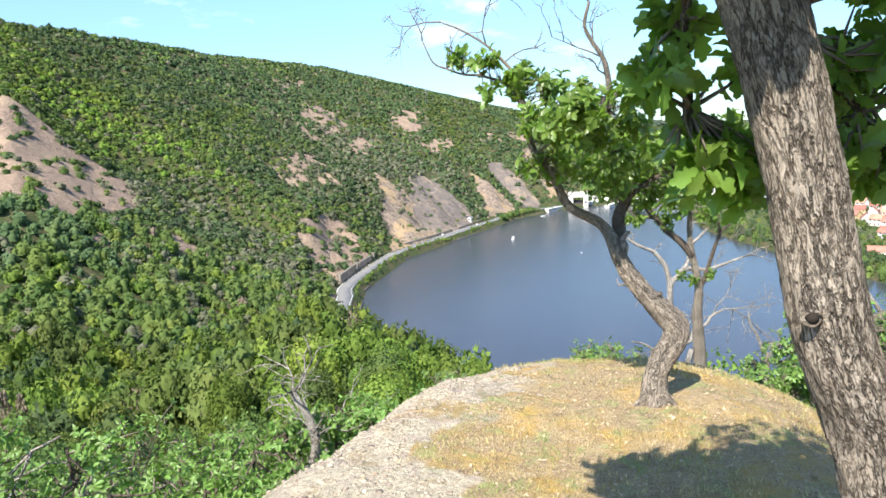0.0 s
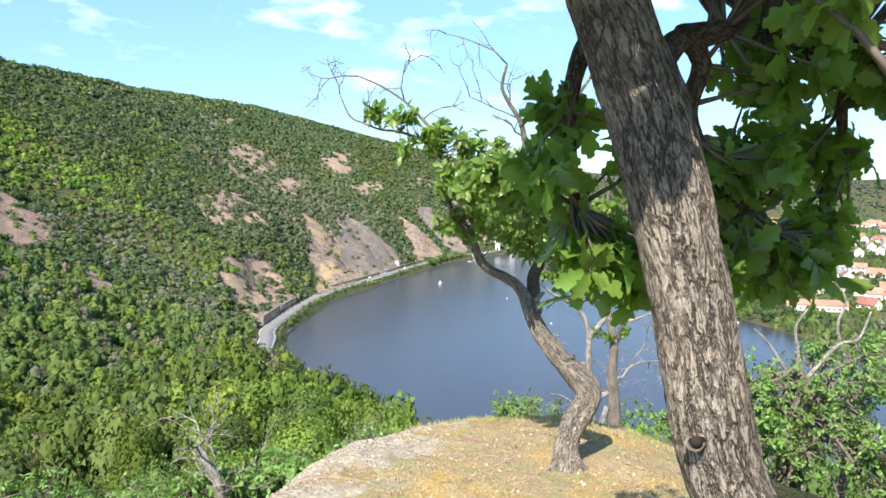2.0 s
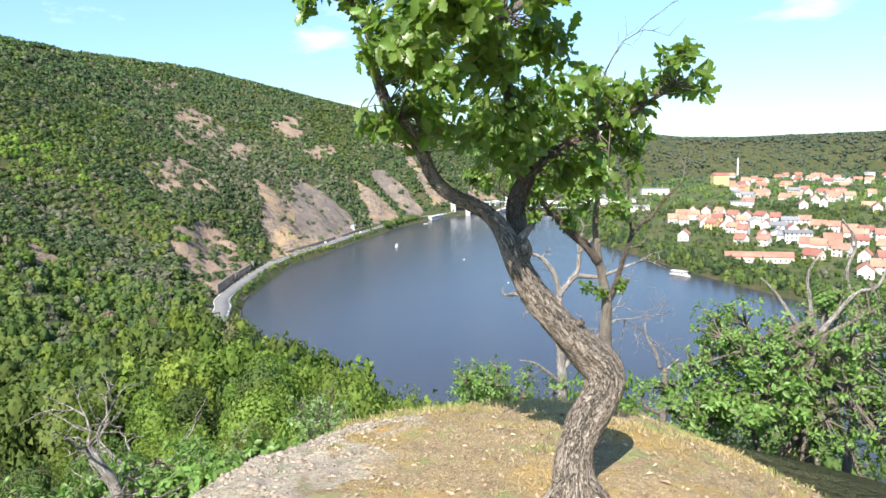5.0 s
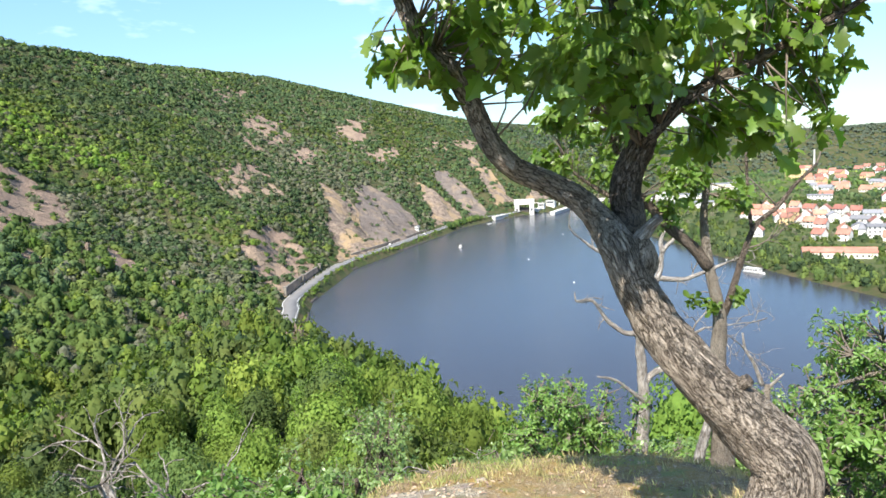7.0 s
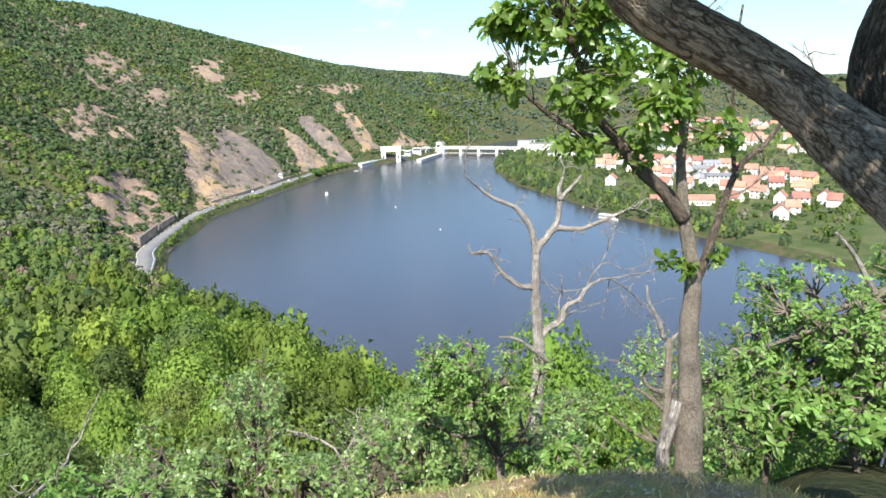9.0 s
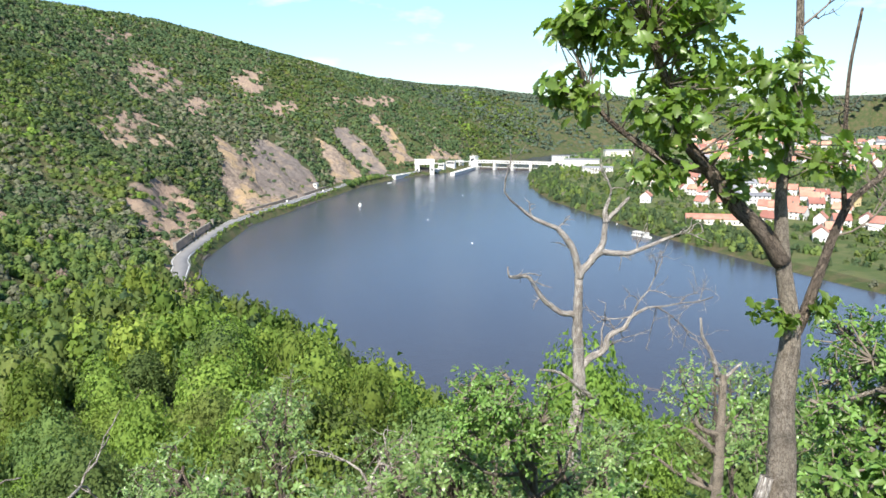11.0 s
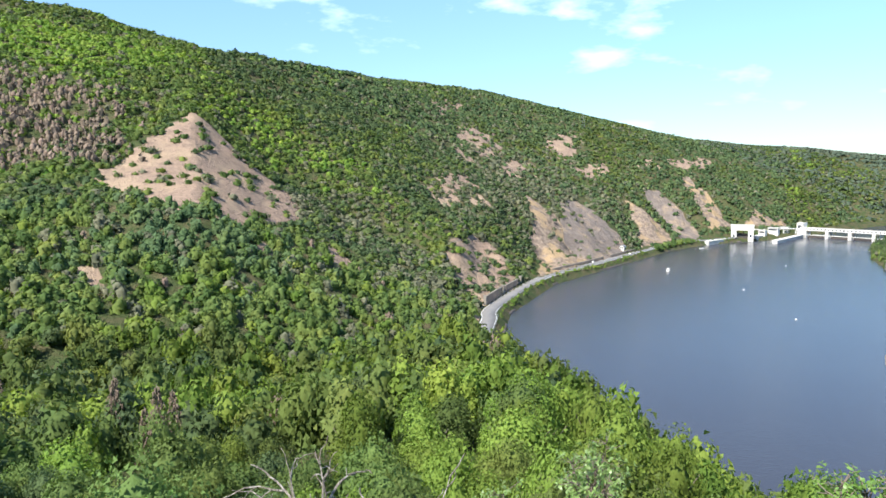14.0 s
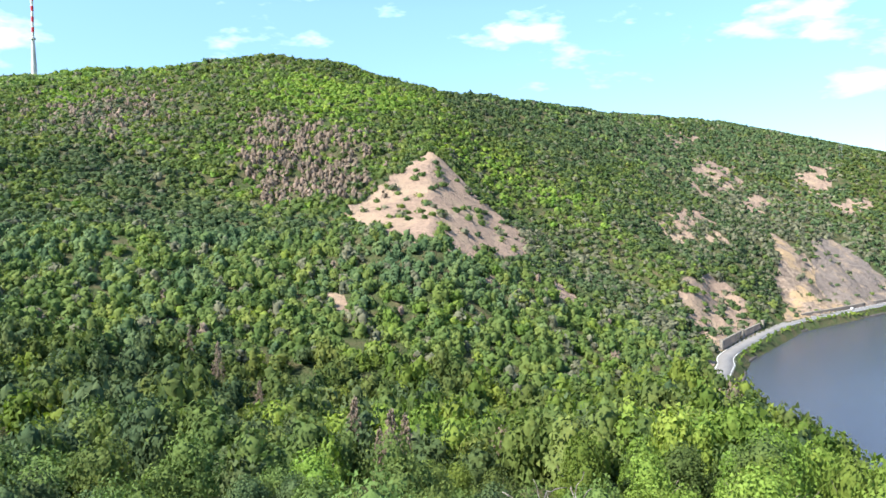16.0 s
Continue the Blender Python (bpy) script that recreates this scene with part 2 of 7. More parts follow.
def bark_material(name, plate, plate2, crack, size=55.0, depth=0.012, stretch=0.4):
    """Fissured, flaky bark, laid along the limb by its own straightened coordinates."""
    m = bpy.data.materials.new(name)
    m.use_nodes = True
    t = m.node_tree
    n, l = t.nodes, t.links
    b = n["Principled BSDF"]
    b.inputs["Roughness"].default_value, b.inputs["Specular IOR Level"].default_value = 0.95, 0.15
    at = n.new("ShaderNodeAttribute")
    at.attribute_name = "grain"
    mp = n.new("ShaderNodeMapping")
    mp.inputs["Scale"].default_value = (1, 1, stretch)
    l.new(at.outputs["Vector"], mp.inputs["Vector"])

    def nz(scale, detail, rough, distort=0.0):
        k = n.new("ShaderNodeTexNoise")
        k.inputs["Scale"].default_value, k.inputs["Detail"].default_value, k.inputs["Roughness"].default_value, k.inputs["Distortion"].default_value = scale, detail, rough, distort
        l.new(mp.outputs[0], k.inputs["Vector"])
        return k.outputs["Fac"]

    def ranged(sock, lo, hi, a=0.0, c=1.0):
        k = n.new("ShaderNodeMapRange")
        k.inputs[1].default_value, k.inputs[2].default_value, k.inputs[3].default_value, k.inputs[4].default_value = lo, hi, a, c
        l.new(sock, k.inputs[0])
        return k.outputs[0]

    def calc(op, x, y):
        k = n.new("ShaderNodeMath")
        k.operation = op
        for i, q in ((0, x), (1, y)):
            if isinstance(q, float):
                k.inputs[i].default_value = q
            else:
                l.new(q, k.inputs[i])
        return k.outputs[0]

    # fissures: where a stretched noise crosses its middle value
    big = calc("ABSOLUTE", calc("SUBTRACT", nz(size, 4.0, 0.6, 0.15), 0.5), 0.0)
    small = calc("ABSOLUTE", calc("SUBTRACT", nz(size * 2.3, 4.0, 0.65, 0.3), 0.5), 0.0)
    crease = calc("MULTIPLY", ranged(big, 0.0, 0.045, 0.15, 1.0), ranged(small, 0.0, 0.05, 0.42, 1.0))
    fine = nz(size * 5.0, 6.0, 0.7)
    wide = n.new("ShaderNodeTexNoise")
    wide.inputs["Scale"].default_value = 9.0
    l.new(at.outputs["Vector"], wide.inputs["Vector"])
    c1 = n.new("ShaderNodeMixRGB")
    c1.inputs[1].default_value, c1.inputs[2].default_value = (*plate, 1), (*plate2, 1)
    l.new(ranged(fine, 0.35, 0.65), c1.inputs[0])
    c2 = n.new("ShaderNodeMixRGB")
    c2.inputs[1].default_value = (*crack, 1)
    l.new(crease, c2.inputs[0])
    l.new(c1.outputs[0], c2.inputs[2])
    hs = n.new("ShaderNodeHueSaturation")
    l.new(ranged(wide.outputs["Fac"], 0.35, 0.65, 0.82, 1.15), hs.inputs["Value"])
    l.new(c2.outputs[0], hs.inputs["Color"])
    l.new(hs.outputs[0], b.inputs["Base Color"])
    height = calc("ADD", crease, calc("MULTIPLY", fine, 0.5))
    bn = n.new("ShaderNodeBump")
    bn.inputs["Strength"].default_value, bn.inputs["Distance"].default_value = 1.0, depth
    l.new(height, bn.inputs["Height"])
    l.new(bn.outputs[0], b.inputs["Normal"])
    return m


M_GROUND, M_WATER = ground_material(), water_material()
M_FRESH = material("fresh_green_foliage", (0.138, 0.205, 0.037), (0.110, 0.170, 0.032), 0.8, 0.9, 0.12, 1.6, translucent=0.28, island=0.10, objrand=0.28, tree=0.26, spec=0.12, color3=(0.172, 0.232, 0.046), scale3=0.05)
# extra blue in M_MID, M_DARK and M_GREY stands in for far-slope haze
M_MID = material("green_foliage", (0.108, 0.160, 0.046), (0.085, 0.131, 0.039), 0.8, 0.9, 0.12, 1.6, translucent=0.26, island=0.10, objrand=0.28, tree=0.26, spec=0.12, color3=(0.148, 0.190, 0.046), scale3=0.05)
M_DARK = material("dark_green_foliage", (0.078, 0.118, 0.053), (0.060, 0.096, 0.044), 0.85, 0.9, 0.12, 1.6, translucent=0.2, island=0.12, objrand=0.28, tree=0.26, spec=0.1, color3=(0.098, 0.135, 0.045), scale3=0.05)
M_GREY = material("greyish_foliage", (0.155, 0.160, 0.100), (0.122, 0.128, 0.082), 0.85, 0.9, 0.12, 1.6, translucent=0.18, island=0.14, tree=0.24, spec=0.1)
# distance haze is put into this colour: a dull, slightly blue green
M_FAR = material("hazy_woodland_foliage", (0.062, 0.088, 0.056), (0.052, 0.074, 0.048), 0.85, 0.05, island=0.06, color3=(0.085, 0.095, 0.062), scale3=0.008)
M_BROWN = material("dead_brown_foliage", (0.20, 0.150, 0.110), (0.155, 0.120, 0.088), 0.9, 0.9, 0.1, 1.6, island=0.15, tree=0.18)
M_OAK = material("oak_leaf", (0.205, 0.320, 0.062), (0.148, 0.255, 0.048), 0.36, 6.0, translucent=0.45, island=0.26, objrand=0.26, spec=0.5)
M_SHRUB = material("shrub_leaf", (0.24, 0.335, 0.115), (0.18, 0.275, 0.085), 0.34, 6.0, translucent=0.42, island=0.26, spec=0.5)
M_BUSH = material("bush_leaf", (0.190, 0.300, 0.072), (0.138, 0.238, 0.054), 0.42, 6.0, translucent=0.36, island=0.3, spec=0.4)
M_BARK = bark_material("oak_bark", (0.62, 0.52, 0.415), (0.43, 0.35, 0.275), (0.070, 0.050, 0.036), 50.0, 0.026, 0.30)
M_BARKD = bark_material("dark_bark", (0.24, 0.19, 0.15), (0.15, 0.12, 0.09), (0.045, 0.035, 0.028), 60.0, 0.008, 0.36)
M_BARKG = bark_material("grey_bark", (0.40, 0.345, 0.275), (0.28, 0.235, 0.185), (0.13, 0.105, 0.08), 70.0, 0.008, 0.5)
M_DEAD = bark_material("bleached_deadwood", (0.52, 0.475, 0.42), (0.36, 0.32, 0.275), (0.15, 0.12, 0.095), 38.0, 0.008, 0.16)
# near-black colour in place of the shade inside the knothole
M_HOLE = material("hollow_shade", (0.03, 0.022, 0.016), (0.02, 0.015, 0.012), 0.95, 30.0)
M_TWIG = material("grey_twig", (0.20, 0.165, 0.13), (0.13, 0.105, 0.085), 0.95, 30.0)
M_SOIL = material("dry_leaf_litter", (0.46, 0.34, 0.23), (0.30, 0.20, 0.125), 0.9, 20.0, island=0.4)
M_STRAW = material("dry_grass_blade", (0.54, 0.43, 0.22), (0.40, 0.31, 0.15), 0.8, 8.0, translucent=0.25, island=0.35, color3=(0.24, 0.32, 0.09), scale3=2.2)
M_PEBBLE = material("lichen_stone", (0.40, 0.335, 0.255), (0.27, 0.21, 0.155), 0.95, 40.0, 0.004, 80.0, objrand=0.25, island=0.3)


# ---- shared mesh helpers ----
def link_mesh(name, verts, faces, mats, parent=None, smooth=False, label=""):
    me = bpy.data.meshes.new(name)
    me.from_pydata([tuple(v) for v in verts], [], [tuple(f) for f in faces])
    for m in mats if isinstance(mats, (list, tuple)) else [mats]:
        me.materials.append(m)
    if smooth:
        me.polygons.foreach_set("use_smooth", [True] * len(me.polygons))
    ob = new(name, me)
    if parent:
        ob.parent = parent
    if label:
        tagged(ob, label)
    return ob


def link_arrays(name, v, f, mat, parent=None):
    """A big mesh from numpy arrays: v (n, 3), f (m, 3 or 4)."""
    me = bpy.data.meshes.new(name)
    k = f.shape[1]
    me.vertices.add(len(v))
    me.vertices.foreach_set("co", np.ascontiguousarray(v, dtype=np.float32).ravel())
    me.loops.add(f.size)
    me.loops.foreach_set("vertex_index", np.ascontiguousarray(f, dtype=np.int32).ravel())
    me.polygons.add(len(f))
    me.polygons.foreach_set("loop_start", np.arange(0, f.size, k, dtype=np.int32))
    me.update(calc_edges=True)
    me.materials.append(mat)
    ob = new(name, me)
    if parent:
        ob.parent = parent
    return ob


def part(name, bm, mat, parent, label=""):
    me = bpy.data.meshes.new(name)
    bm.to_mesh(me)
    bm.free()
    me.materials.append(mat)
    ob = new(name, me)
    if parent:
        ob.parent = parent
    if label:
        tagged(ob, label)
    return ob


def thing(name, at, label, category, group="", turn=0.0):
    e = new(name)
    e.matrix_world = pose(*at, 0, 0, turn)
    e.empty_display_size = 0.1
    return tagged(e, label, category, group)


def box(bm, x0, x1, y0, y1, z0, z1):
    r = bmesh.ops.create_cube(bm, size=1.0)
    bmesh.ops.scale(bm, vec=(x1 - x0, y1 - y0, z1 - z0), verts=r["verts"])
    bmesh.ops.translate(bm, vec=((x0 + x1) / 2, (y0 + y1) / 2, (z0 + z1) / 2), verts=r["verts"])
    return r["verts"]


def box_part(name, dims, mat, parent, label="", bevel=0.0):
    bm = bmesh.new()
    box(bm, *dims)
    if bevel:
        bmesh.ops.bevel(bm, geom=bm.edges[:], offset=bevel, segments=1, affect="EDGES")
    return part(name, bm, mat, parent, label)


def fbm(x, y, scale, seed=0, octaves=4):
    """Smooth value noise on numpy arrays, about -1 to 1."""
    out, amp, tot = np.zeros_like(x, dtype=float), 1.0, 0.0
    for o in range(octaves):
        u, v = x / scale + 17.3 * o + seed * 7.1, y / scale - 9.7 * o + seed * 3.3
        i, j = np.floor(u), np.floor(v)
        fu, fv = u - i, v - j
        fu, fv = fu * fu * (3 - 2 * fu), fv * fv * (3 - 2 * fv)

        def h(a, b):
            s = np.sin(a * 127.1 + b * 311.7 + seed * 53.7) * 43758.5453
            return (s - np.floor(s)) * 2 - 1
        val = (h(i, j) * (1 - fu) + h(i + 1, j) * fu) * (1 - fv) + (h(i, j + 1) * (1 - fu) + h(i + 1, j + 1) * fu) * fv
        out += amp * val
        tot += amp
        amp *= 0.5
        scale = scale / 2.03
    return out / tot


def sstep(v, a, b):
    t = np.clip((v - a) / (b - a), 0, 1)
    return t * t * (3 - 2 * t)


def softplus(v, w):
    return w * np.logaddexp(0, v / w)


# ---- the lie of the land ----
WATER = -83.4
CX, CY = -1.0, 5.0                       # the top of the outcrop
# side valley and the spur with the scree, by bearing from the outcrop
BEARING = (-180, -110, -75, -62, -50, -44, -37, -32, -27, -21, -16, -11, 0, 60, 180)
FOOT_R = (150, 160, 170, 190, 200, 205, 210, 215, 225, 250, 300, 370, 380, 380, 150)
FOOT_Z = (-20, -25, -35, -50, -58, -62, -66, -68, -70, -73, -77, -81, -86, -86, -20)
CREST_R = (400, 410, 420, 440, 440, 450, 475, 522, 500, 472, 458, 437, 437, 437, 400)
CREST_Z = (-10, -8, 0, 2, -2, 2, 16, 44, 2, -36, -58, -78, -86, -86, -10)
RIDGE_R = (900, 900, 900, 850, 780, 750, 740, 740, 780, 850, 920, 1000, 1000, 1000, 900)
# skyline heights in degrees above eye level
SKY_B = (-180, -75, -62, -50, -44, -40, -37, -30, -25, -21, -16, -13, -9, -5, 0, 5, 9, 13, 16.7, 19, 22, 26, 30, 39, 60, 180)
SKY_E = (5, 8.6, 9.0, 10.6, 11.6, 11.5, 10.7, 9.0, 8.85, 8.6, 8.1, 7.0, 5.9, 4.9, 3.6, 2.3, 1.75, 1.5, 1.0, 0.75, 1.0, 0.5, 0.4, 0.58, 1.0, 5)
LEFT_SHORE = ((-90, 262), (-54.5, 360), (-57, 392), (-60, 431), (-43, 552), (-2, 657), (61, 814), (106, 884), (150, 930), (222, 990), (300, 1100), (395, 1230), (520, 1330), (760, 1420), (1100, 1460))
RIGHT_SHORE = ((330, 60), (275, 220), (252, 300), (242, 351), (234, 402), (227, 462), (224, 559), (221, 647), (238, 760), (270, 870), (303, 942), (345, 1020), (425, 1170), (540, 1280), (780, 1365), (1100, 1400))


# rock faces above the road: rows of distance from the shore, and the bearings between which the rock shows there
TAN_FACES = (((16, -6.0, -1.6), (29, -5.8, -2.3), (57, -6.5, -3.6), (70, -6.4, -4.2), (109, -7.4, -6.7)),
             ((20, 1.9, 4.7), (30, 1.9, 4.2), (72, 0.9, 1.7), (84, 0.5, 1.1)),
             ((29, 6.9, 8.9), (49, 6.5, 8.4), (131, 4.8, 5.7), (142, 4.7, 5.2)),
             ((32, 8.9, 12.8), (46, 9.6, 11.4), (58, 9.9, 10.6)))
GREY_FACES = (((13, -1.8, 1.0), (29, -2.5, 0.8), (46, -3.8, -0.3), (70, -4.1, -1.4), (94, -4.3, -3.3)),
              ((19, 4.7, 6.8), (33, 4.4, 6.5), (110, 2.0, 3.2)))
RED_FACES = (((17, -10.6, -7.1), (35, -12.1, -8.2), (50, -13.0, -9.5), (63, -13.2, -11.0)),)
# thin bare patches higher up (bearing, distance from the shore, half widths), and on the side valley's slopes (bearing, distance, half widths)
BARE_HIGH = ((-10.4, 222, 2.1, 42), (-12.9, 312, 1.5, 40), (-4.0, 215, 1.7, 45), (-10.4, 95, 1.0, 14), (5.0, 172, 3.4, 22), (-1.6, 150, 1.6, 24), (-7.5, 165, 1.3, 22), (-12.5, 120, 1.6, 25))
BARE_SIDE = ((-29.2, 384, 1.1, 10), (-27.2, 366, 1.0, 13), (-21.6, 404, 1.7, 18), (-39.3, 316, 1.1, 8), (-14.0, 268, 1.1, 9), (-8.0, 111, 1.4, 5), (-12.0, 232, 1.0, 7), (-17.5, 300, 1.1, 8))


def faces(rows_list, b, dl, wobble):
    """Where the rock of the given faces shows, 0 to 1."""
    out = np.zeros(b.shape)
    for rows in rows_list:
        d, lo, hi = zip(*rows)
        left, right = np.interp(dl, d, lo), np.interp(dl, d, hi)
        m = sstep(b + wobble, left, left + 0.25) * sstep(-(b + wobble), -right, -right + 0.25) * sstep(dl + 6 * wobble, d[0] - 3, d[0]) * sstep(-(dl + 12 * wobble), -d[-1], -d[-1] + 6)
        out = np.maximum(out, m)
    return out


def bumps(spots, b, q):
    """Soft round spots in bearing and distance, 0 to 1."""
    out = np.zeros(b.shape)
    for b0, q0, sb, sq in spots:
        out = np.maximum(out, np.exp(-((b - b0) / sb) ** 2 - ((q - q0) / sq) ** 2))
    return out


def shore_distance(x, y, line, land_left):
    """Signed distance to a shoreline: positive on land."""
    best, sign = np.full(x.shape, 1e9), np.ones(x.shape)
    for (ax, ay), (bx, by) in zip(line[:-1], line[1:]):
        dx, dy = bx - ax, by - ay
        t = np.clip(((x - ax) * dx + (y - ay) * dy) / (dx * dx + dy * dy), 0, 1)
        d = np.hypot(x - ax - t * dx, y - ay - t * dy)
        s = np.where(dx * (y - ay) - dy * (x - ax) > 0, 1.0, -1.0)
        near = d < best
        best, sign = np.where(near, d, best), np.where(near, s, sign)
    return best * sign * (1 if land_left else -1)


def land(x, y):
    """Height of the ground and the masks of its cover."""
    x, y = np.asarray(x, dtype=float), np.asarray(y, dtype=float)
    dx, dy = x - CX, y - CY
    r = np.hypot(dx, dy)
    b = np.degrees(np.arctan2(dx, dy))
    tab = lambda v: np.interp(b, BEARING, v)
    sky_e = np.interp(b, SKY_B, SKY_E)
    rr, cr, fr = tab(RIDGE_R), tab(CREST_R), tab(FOOT_R)
    cz, fz = tab(CREST_Z), tab(FOOT_Z)
    # our own hill
    near_r = np.interp(b, (-12, -8.6, -5, -2, 1, 5, 11, 20, 60, 110, 180), (370, 362, 300, 262, 236, 205, 182, 172, 165, 200, 300))
    own = np.where(r < 40, np.interp(r, (0, 1, 3.7, 6.7, 9, 11, 40), (-0.3, -0.3, -0.85, -2.1, -3.6, -5.4, -24.0)), -24.0 - (r - 40) * (62.0 / np.maximum(near_r - 40, 60)))
    own = own - 1.25 * sstep(-b, -48, -30) * sstep(r, 0.8, 2.2) * (1 - sstep(r, 7, 20))
    # the far bank of the side valley: valley floor, spur crest, hollow, ridge
    rz = rr * np.tan(np.radians(sky_e)) + 1.2
    hollow_r, hollow_z = cr + 45, cz + np.interp(b, (-50, -37, -32, -27, -16, -10), (16, 18, 10, 4, 8, 6))
    side = np.where(r < fr, -24.0 + (fz + 24.0) * np.clip((r - 40) / (fr - 40), 0, 1),
           np.where(r < cr, fz + (cz - fz) * np.clip((r - fr) / (cr - fr), 0, 1) ** 1.25,
           np.where(r < hollow_r, cz + (hollow_z - cz) * (r - cr) / 45.0,
           np.where(r < rr, hollow_z + (rz - hollow_z) * np.clip((r - hollow_r) / (rr - hollow_r), 0, 1) ** 0.92, rz - (r - rr) * 0.05))))
    side = np.where(r < 40, own, side)
    # left bank: road shelf, rock walls, long slope up to the skyline
    dl = shore_distance(x, y, LEFT_SHORE, True)
    top = np.minimum(np.maximum(r, 300) * np.tan(np.radians(sky_e)) + 1.2, 136)
    rise = WATER + np.where(dl < 0, np.maximum(dl * 0.6, -12), np.where(dl < 4, dl * 1.15, np.where(dl < 16, 4.6, np.where(dl < 66, 4.6 + (dl - 16) * 0.78, 43.6 + (dl - 66) * 0.50))))
    bank = -softplus(-(rise - top), 6.0) + top
    bank = np.where(dl < 20, rise, bank)
    # right bank: low terrace with the village, far hills behind
    dr = shore_distance(x, y, RIGHT_SHORE, False)
    far_e = sky_e * np.interp(b, (-9, 3), (0.55, 1.0))
    far = np.maximum(r, 1) * np.tan(np.radians(far_e)) + 1.2
    terrace = WATER + np.where(dr < 0, np.maximum(dr * 0.6, -12), np.where(dr < 8, dr * 0.35, 2.8 + 24.0 * sstep(r, 480, 1250) * sstep(dr, 0, 120)))
    hills = terrace + (far - terrace) * sstep(r, 1500, 2700) ** 1.3
    hills = np.where(r > 2700, np.minimum(far, 2700 * np.tan(np.radians(far_e)) + 1.2), hills)
    right = np.where((dr < 8) & (r < 1350), terrace, hills)
    front = np.maximum(np.maximum(np.where(r < 600, own, -200), bank), right)
    w_near, w_far = sstep(b, -16.0, -10.5), sstep(b, -31.0, -9.0)
    w = w_near + (w_far - w_near) * sstep(r, cr + 10, cr + 110)
    back = sstep(np.abs(b), 75, 110)
    z = side * (1 - w) + front * w
    z = z * (1 - back) + np.where(r < 40, own, np.maximum(-24 - (r - 40) * 0.12, -45)) * back
    # broken relief on the slopes
    rough = sstep(z, WATER + 7, WATER + 22) * sstep(r, 30, 90)
    gully = np.abs(fbm(x, y, 90, 3))
    z = z + rough * (fbm(x, y, 60, 1) * 5.0 + fbm(x, y, 16, 2) * 1.8 - gully * 6.0 * sstep(r, 380, 460)) * np.where(r > 1300, 0.5, 1.0)
    # the outcrop itself
    edge = -2.22 + 0.5 * np.maximum(y - 4.4, 0) + 0.12 * fbm(x * 0 + y, y, 0.7, 5)
    knoll = -0.03 - 0.096 * np.maximum(y - 5.2, 0) ** 1.9 - 0.30 * np.maximum(x - 0.4, 0) ** 1.5
    knoll = knoll - 1.7 * softplus(edge - x, 0.12) - 2.2 * softplus(y - 7.56 + 0.2 * np.maximum(x, 0), 0.12) - 0.35 * softplus(x - 1.5, 0.2) - 0.25 * softplus(-2.0 - y, 0.5)
    knoll = knoll + 0.05 * fbm(x, y, 1.1, 6) + 0.025 * fbm(x, y, 0.28, 7, 3)
    ledge = sstep(edge + 1.0 - x, 0.0, 0.5)
    knoll = knoll + ledge * (0.05 * np.abs(fbm(x, y, 0.5, 9, 4)) + 0.03 * np.round(2.5 * fbm(x * 0.6 + y * 0.3, y, 0.9, 10, 2)) / 2.5)
    z = np.where(r < 16, np.maximum(z, knoll), z)
    # cover
    patch = fbm(x, y, 70, 11)
    fine = fbm(x, y, 14, 12)
    s_top = np.interp(b, (-39, -37.5, -35, -32.2, -30, -25, -24), (440, 458, 492, 528, 520, 496, 470)) + 5 * fine
    s_low = np.interp(b, (-39, -37.5, -35, -30, -25, -24), (440, 415, 384, 374, 428, 470)) + 7 * fine
    scree = sstep(r, s_low, s_low + 3) * sstep(-r, -s_top, -s_top + 3) * (1 - w_near)
    turn_b = b + 2.5 * fine - 7.0 * sstep(dl, 15, 120)
    low = sstep(dl, 12, 18) * sstep(-dl, -120, -60) * sstep(turn_b, -15, -12)
    streak = fbm(dl * 0.35, y * 1.0 + x, 46, 14)
    wob = 0.4 * fbm(x, y, 22, 17) + 0.2 * fine
    on_bank = sstep(b, -14.5, -12.0) * sstep(-r, -1400, -1300)
    tan_f, grey_f, red_f = (on_bank * faces(q, b, dl, wob) for q in (TAN_FACES, GREY_FACES, RED_FACES))
    rock, shale = tan_f, grey_f
    z = z - low * 7.0 * sstep(streak, -0.25, 0.3) * sstep(dl, 18, 34)
    z = z + np.maximum(rock, 0.6 * shale) * (2.6 * fbm(x, y, 9, 15) - 2.2 * np.abs(fbm(x * 0.5 + dl * 0.3, y, 13, 16)))
    bare = w * sstep(dl, 20, 60) * sstep(bumps(BARE_HIGH, b, dl) + 0.6 * fine + 0.5 * fbm(x, y, 7, 18) + 0.2 * patch, 0.46, 0.66)
    side_bare = sstep(bumps(BARE_SIDE, b, r) + 0.45 * fine, 0.42, 0.6) * (1 - back)
    scree = np.clip(scree + 0.9 * bare + 0.9 * side_bare + 0.95 * red_f * sstep(fine + 0.4 * patch, -0.62, -0.5), 0, 1)
    meadow = sstep(b, 14, 18) * sstep(dr, 6, 14) * sstep(-r, -1500, -1300) * (1 - back)
    inside = (r < 16) & (z - knoll < 0.02)
    dry = np.where(inside, 1.0, 0.0) * sstep(knoll, -2.2, -1.2)
    slab_line = edge + 0.6 + 0.35 * sstep(-y, -5.2, -3.6) + 0.5 * fbm(x, y, 0.6, 8)
    slab = dry * sstep(slab_line - x + 0.35 * fbm(x, y, 0.16, 19, 3), -0.3, 0.3) * sstep(-y, -6.9, -6.4)
    return z, {"scree": scree, "rock": rock, "shale": shale, "meadow": meadow, "dry": dry, "slab": slab, "dl": dl, "dr": dr, "b": b, "r": r}


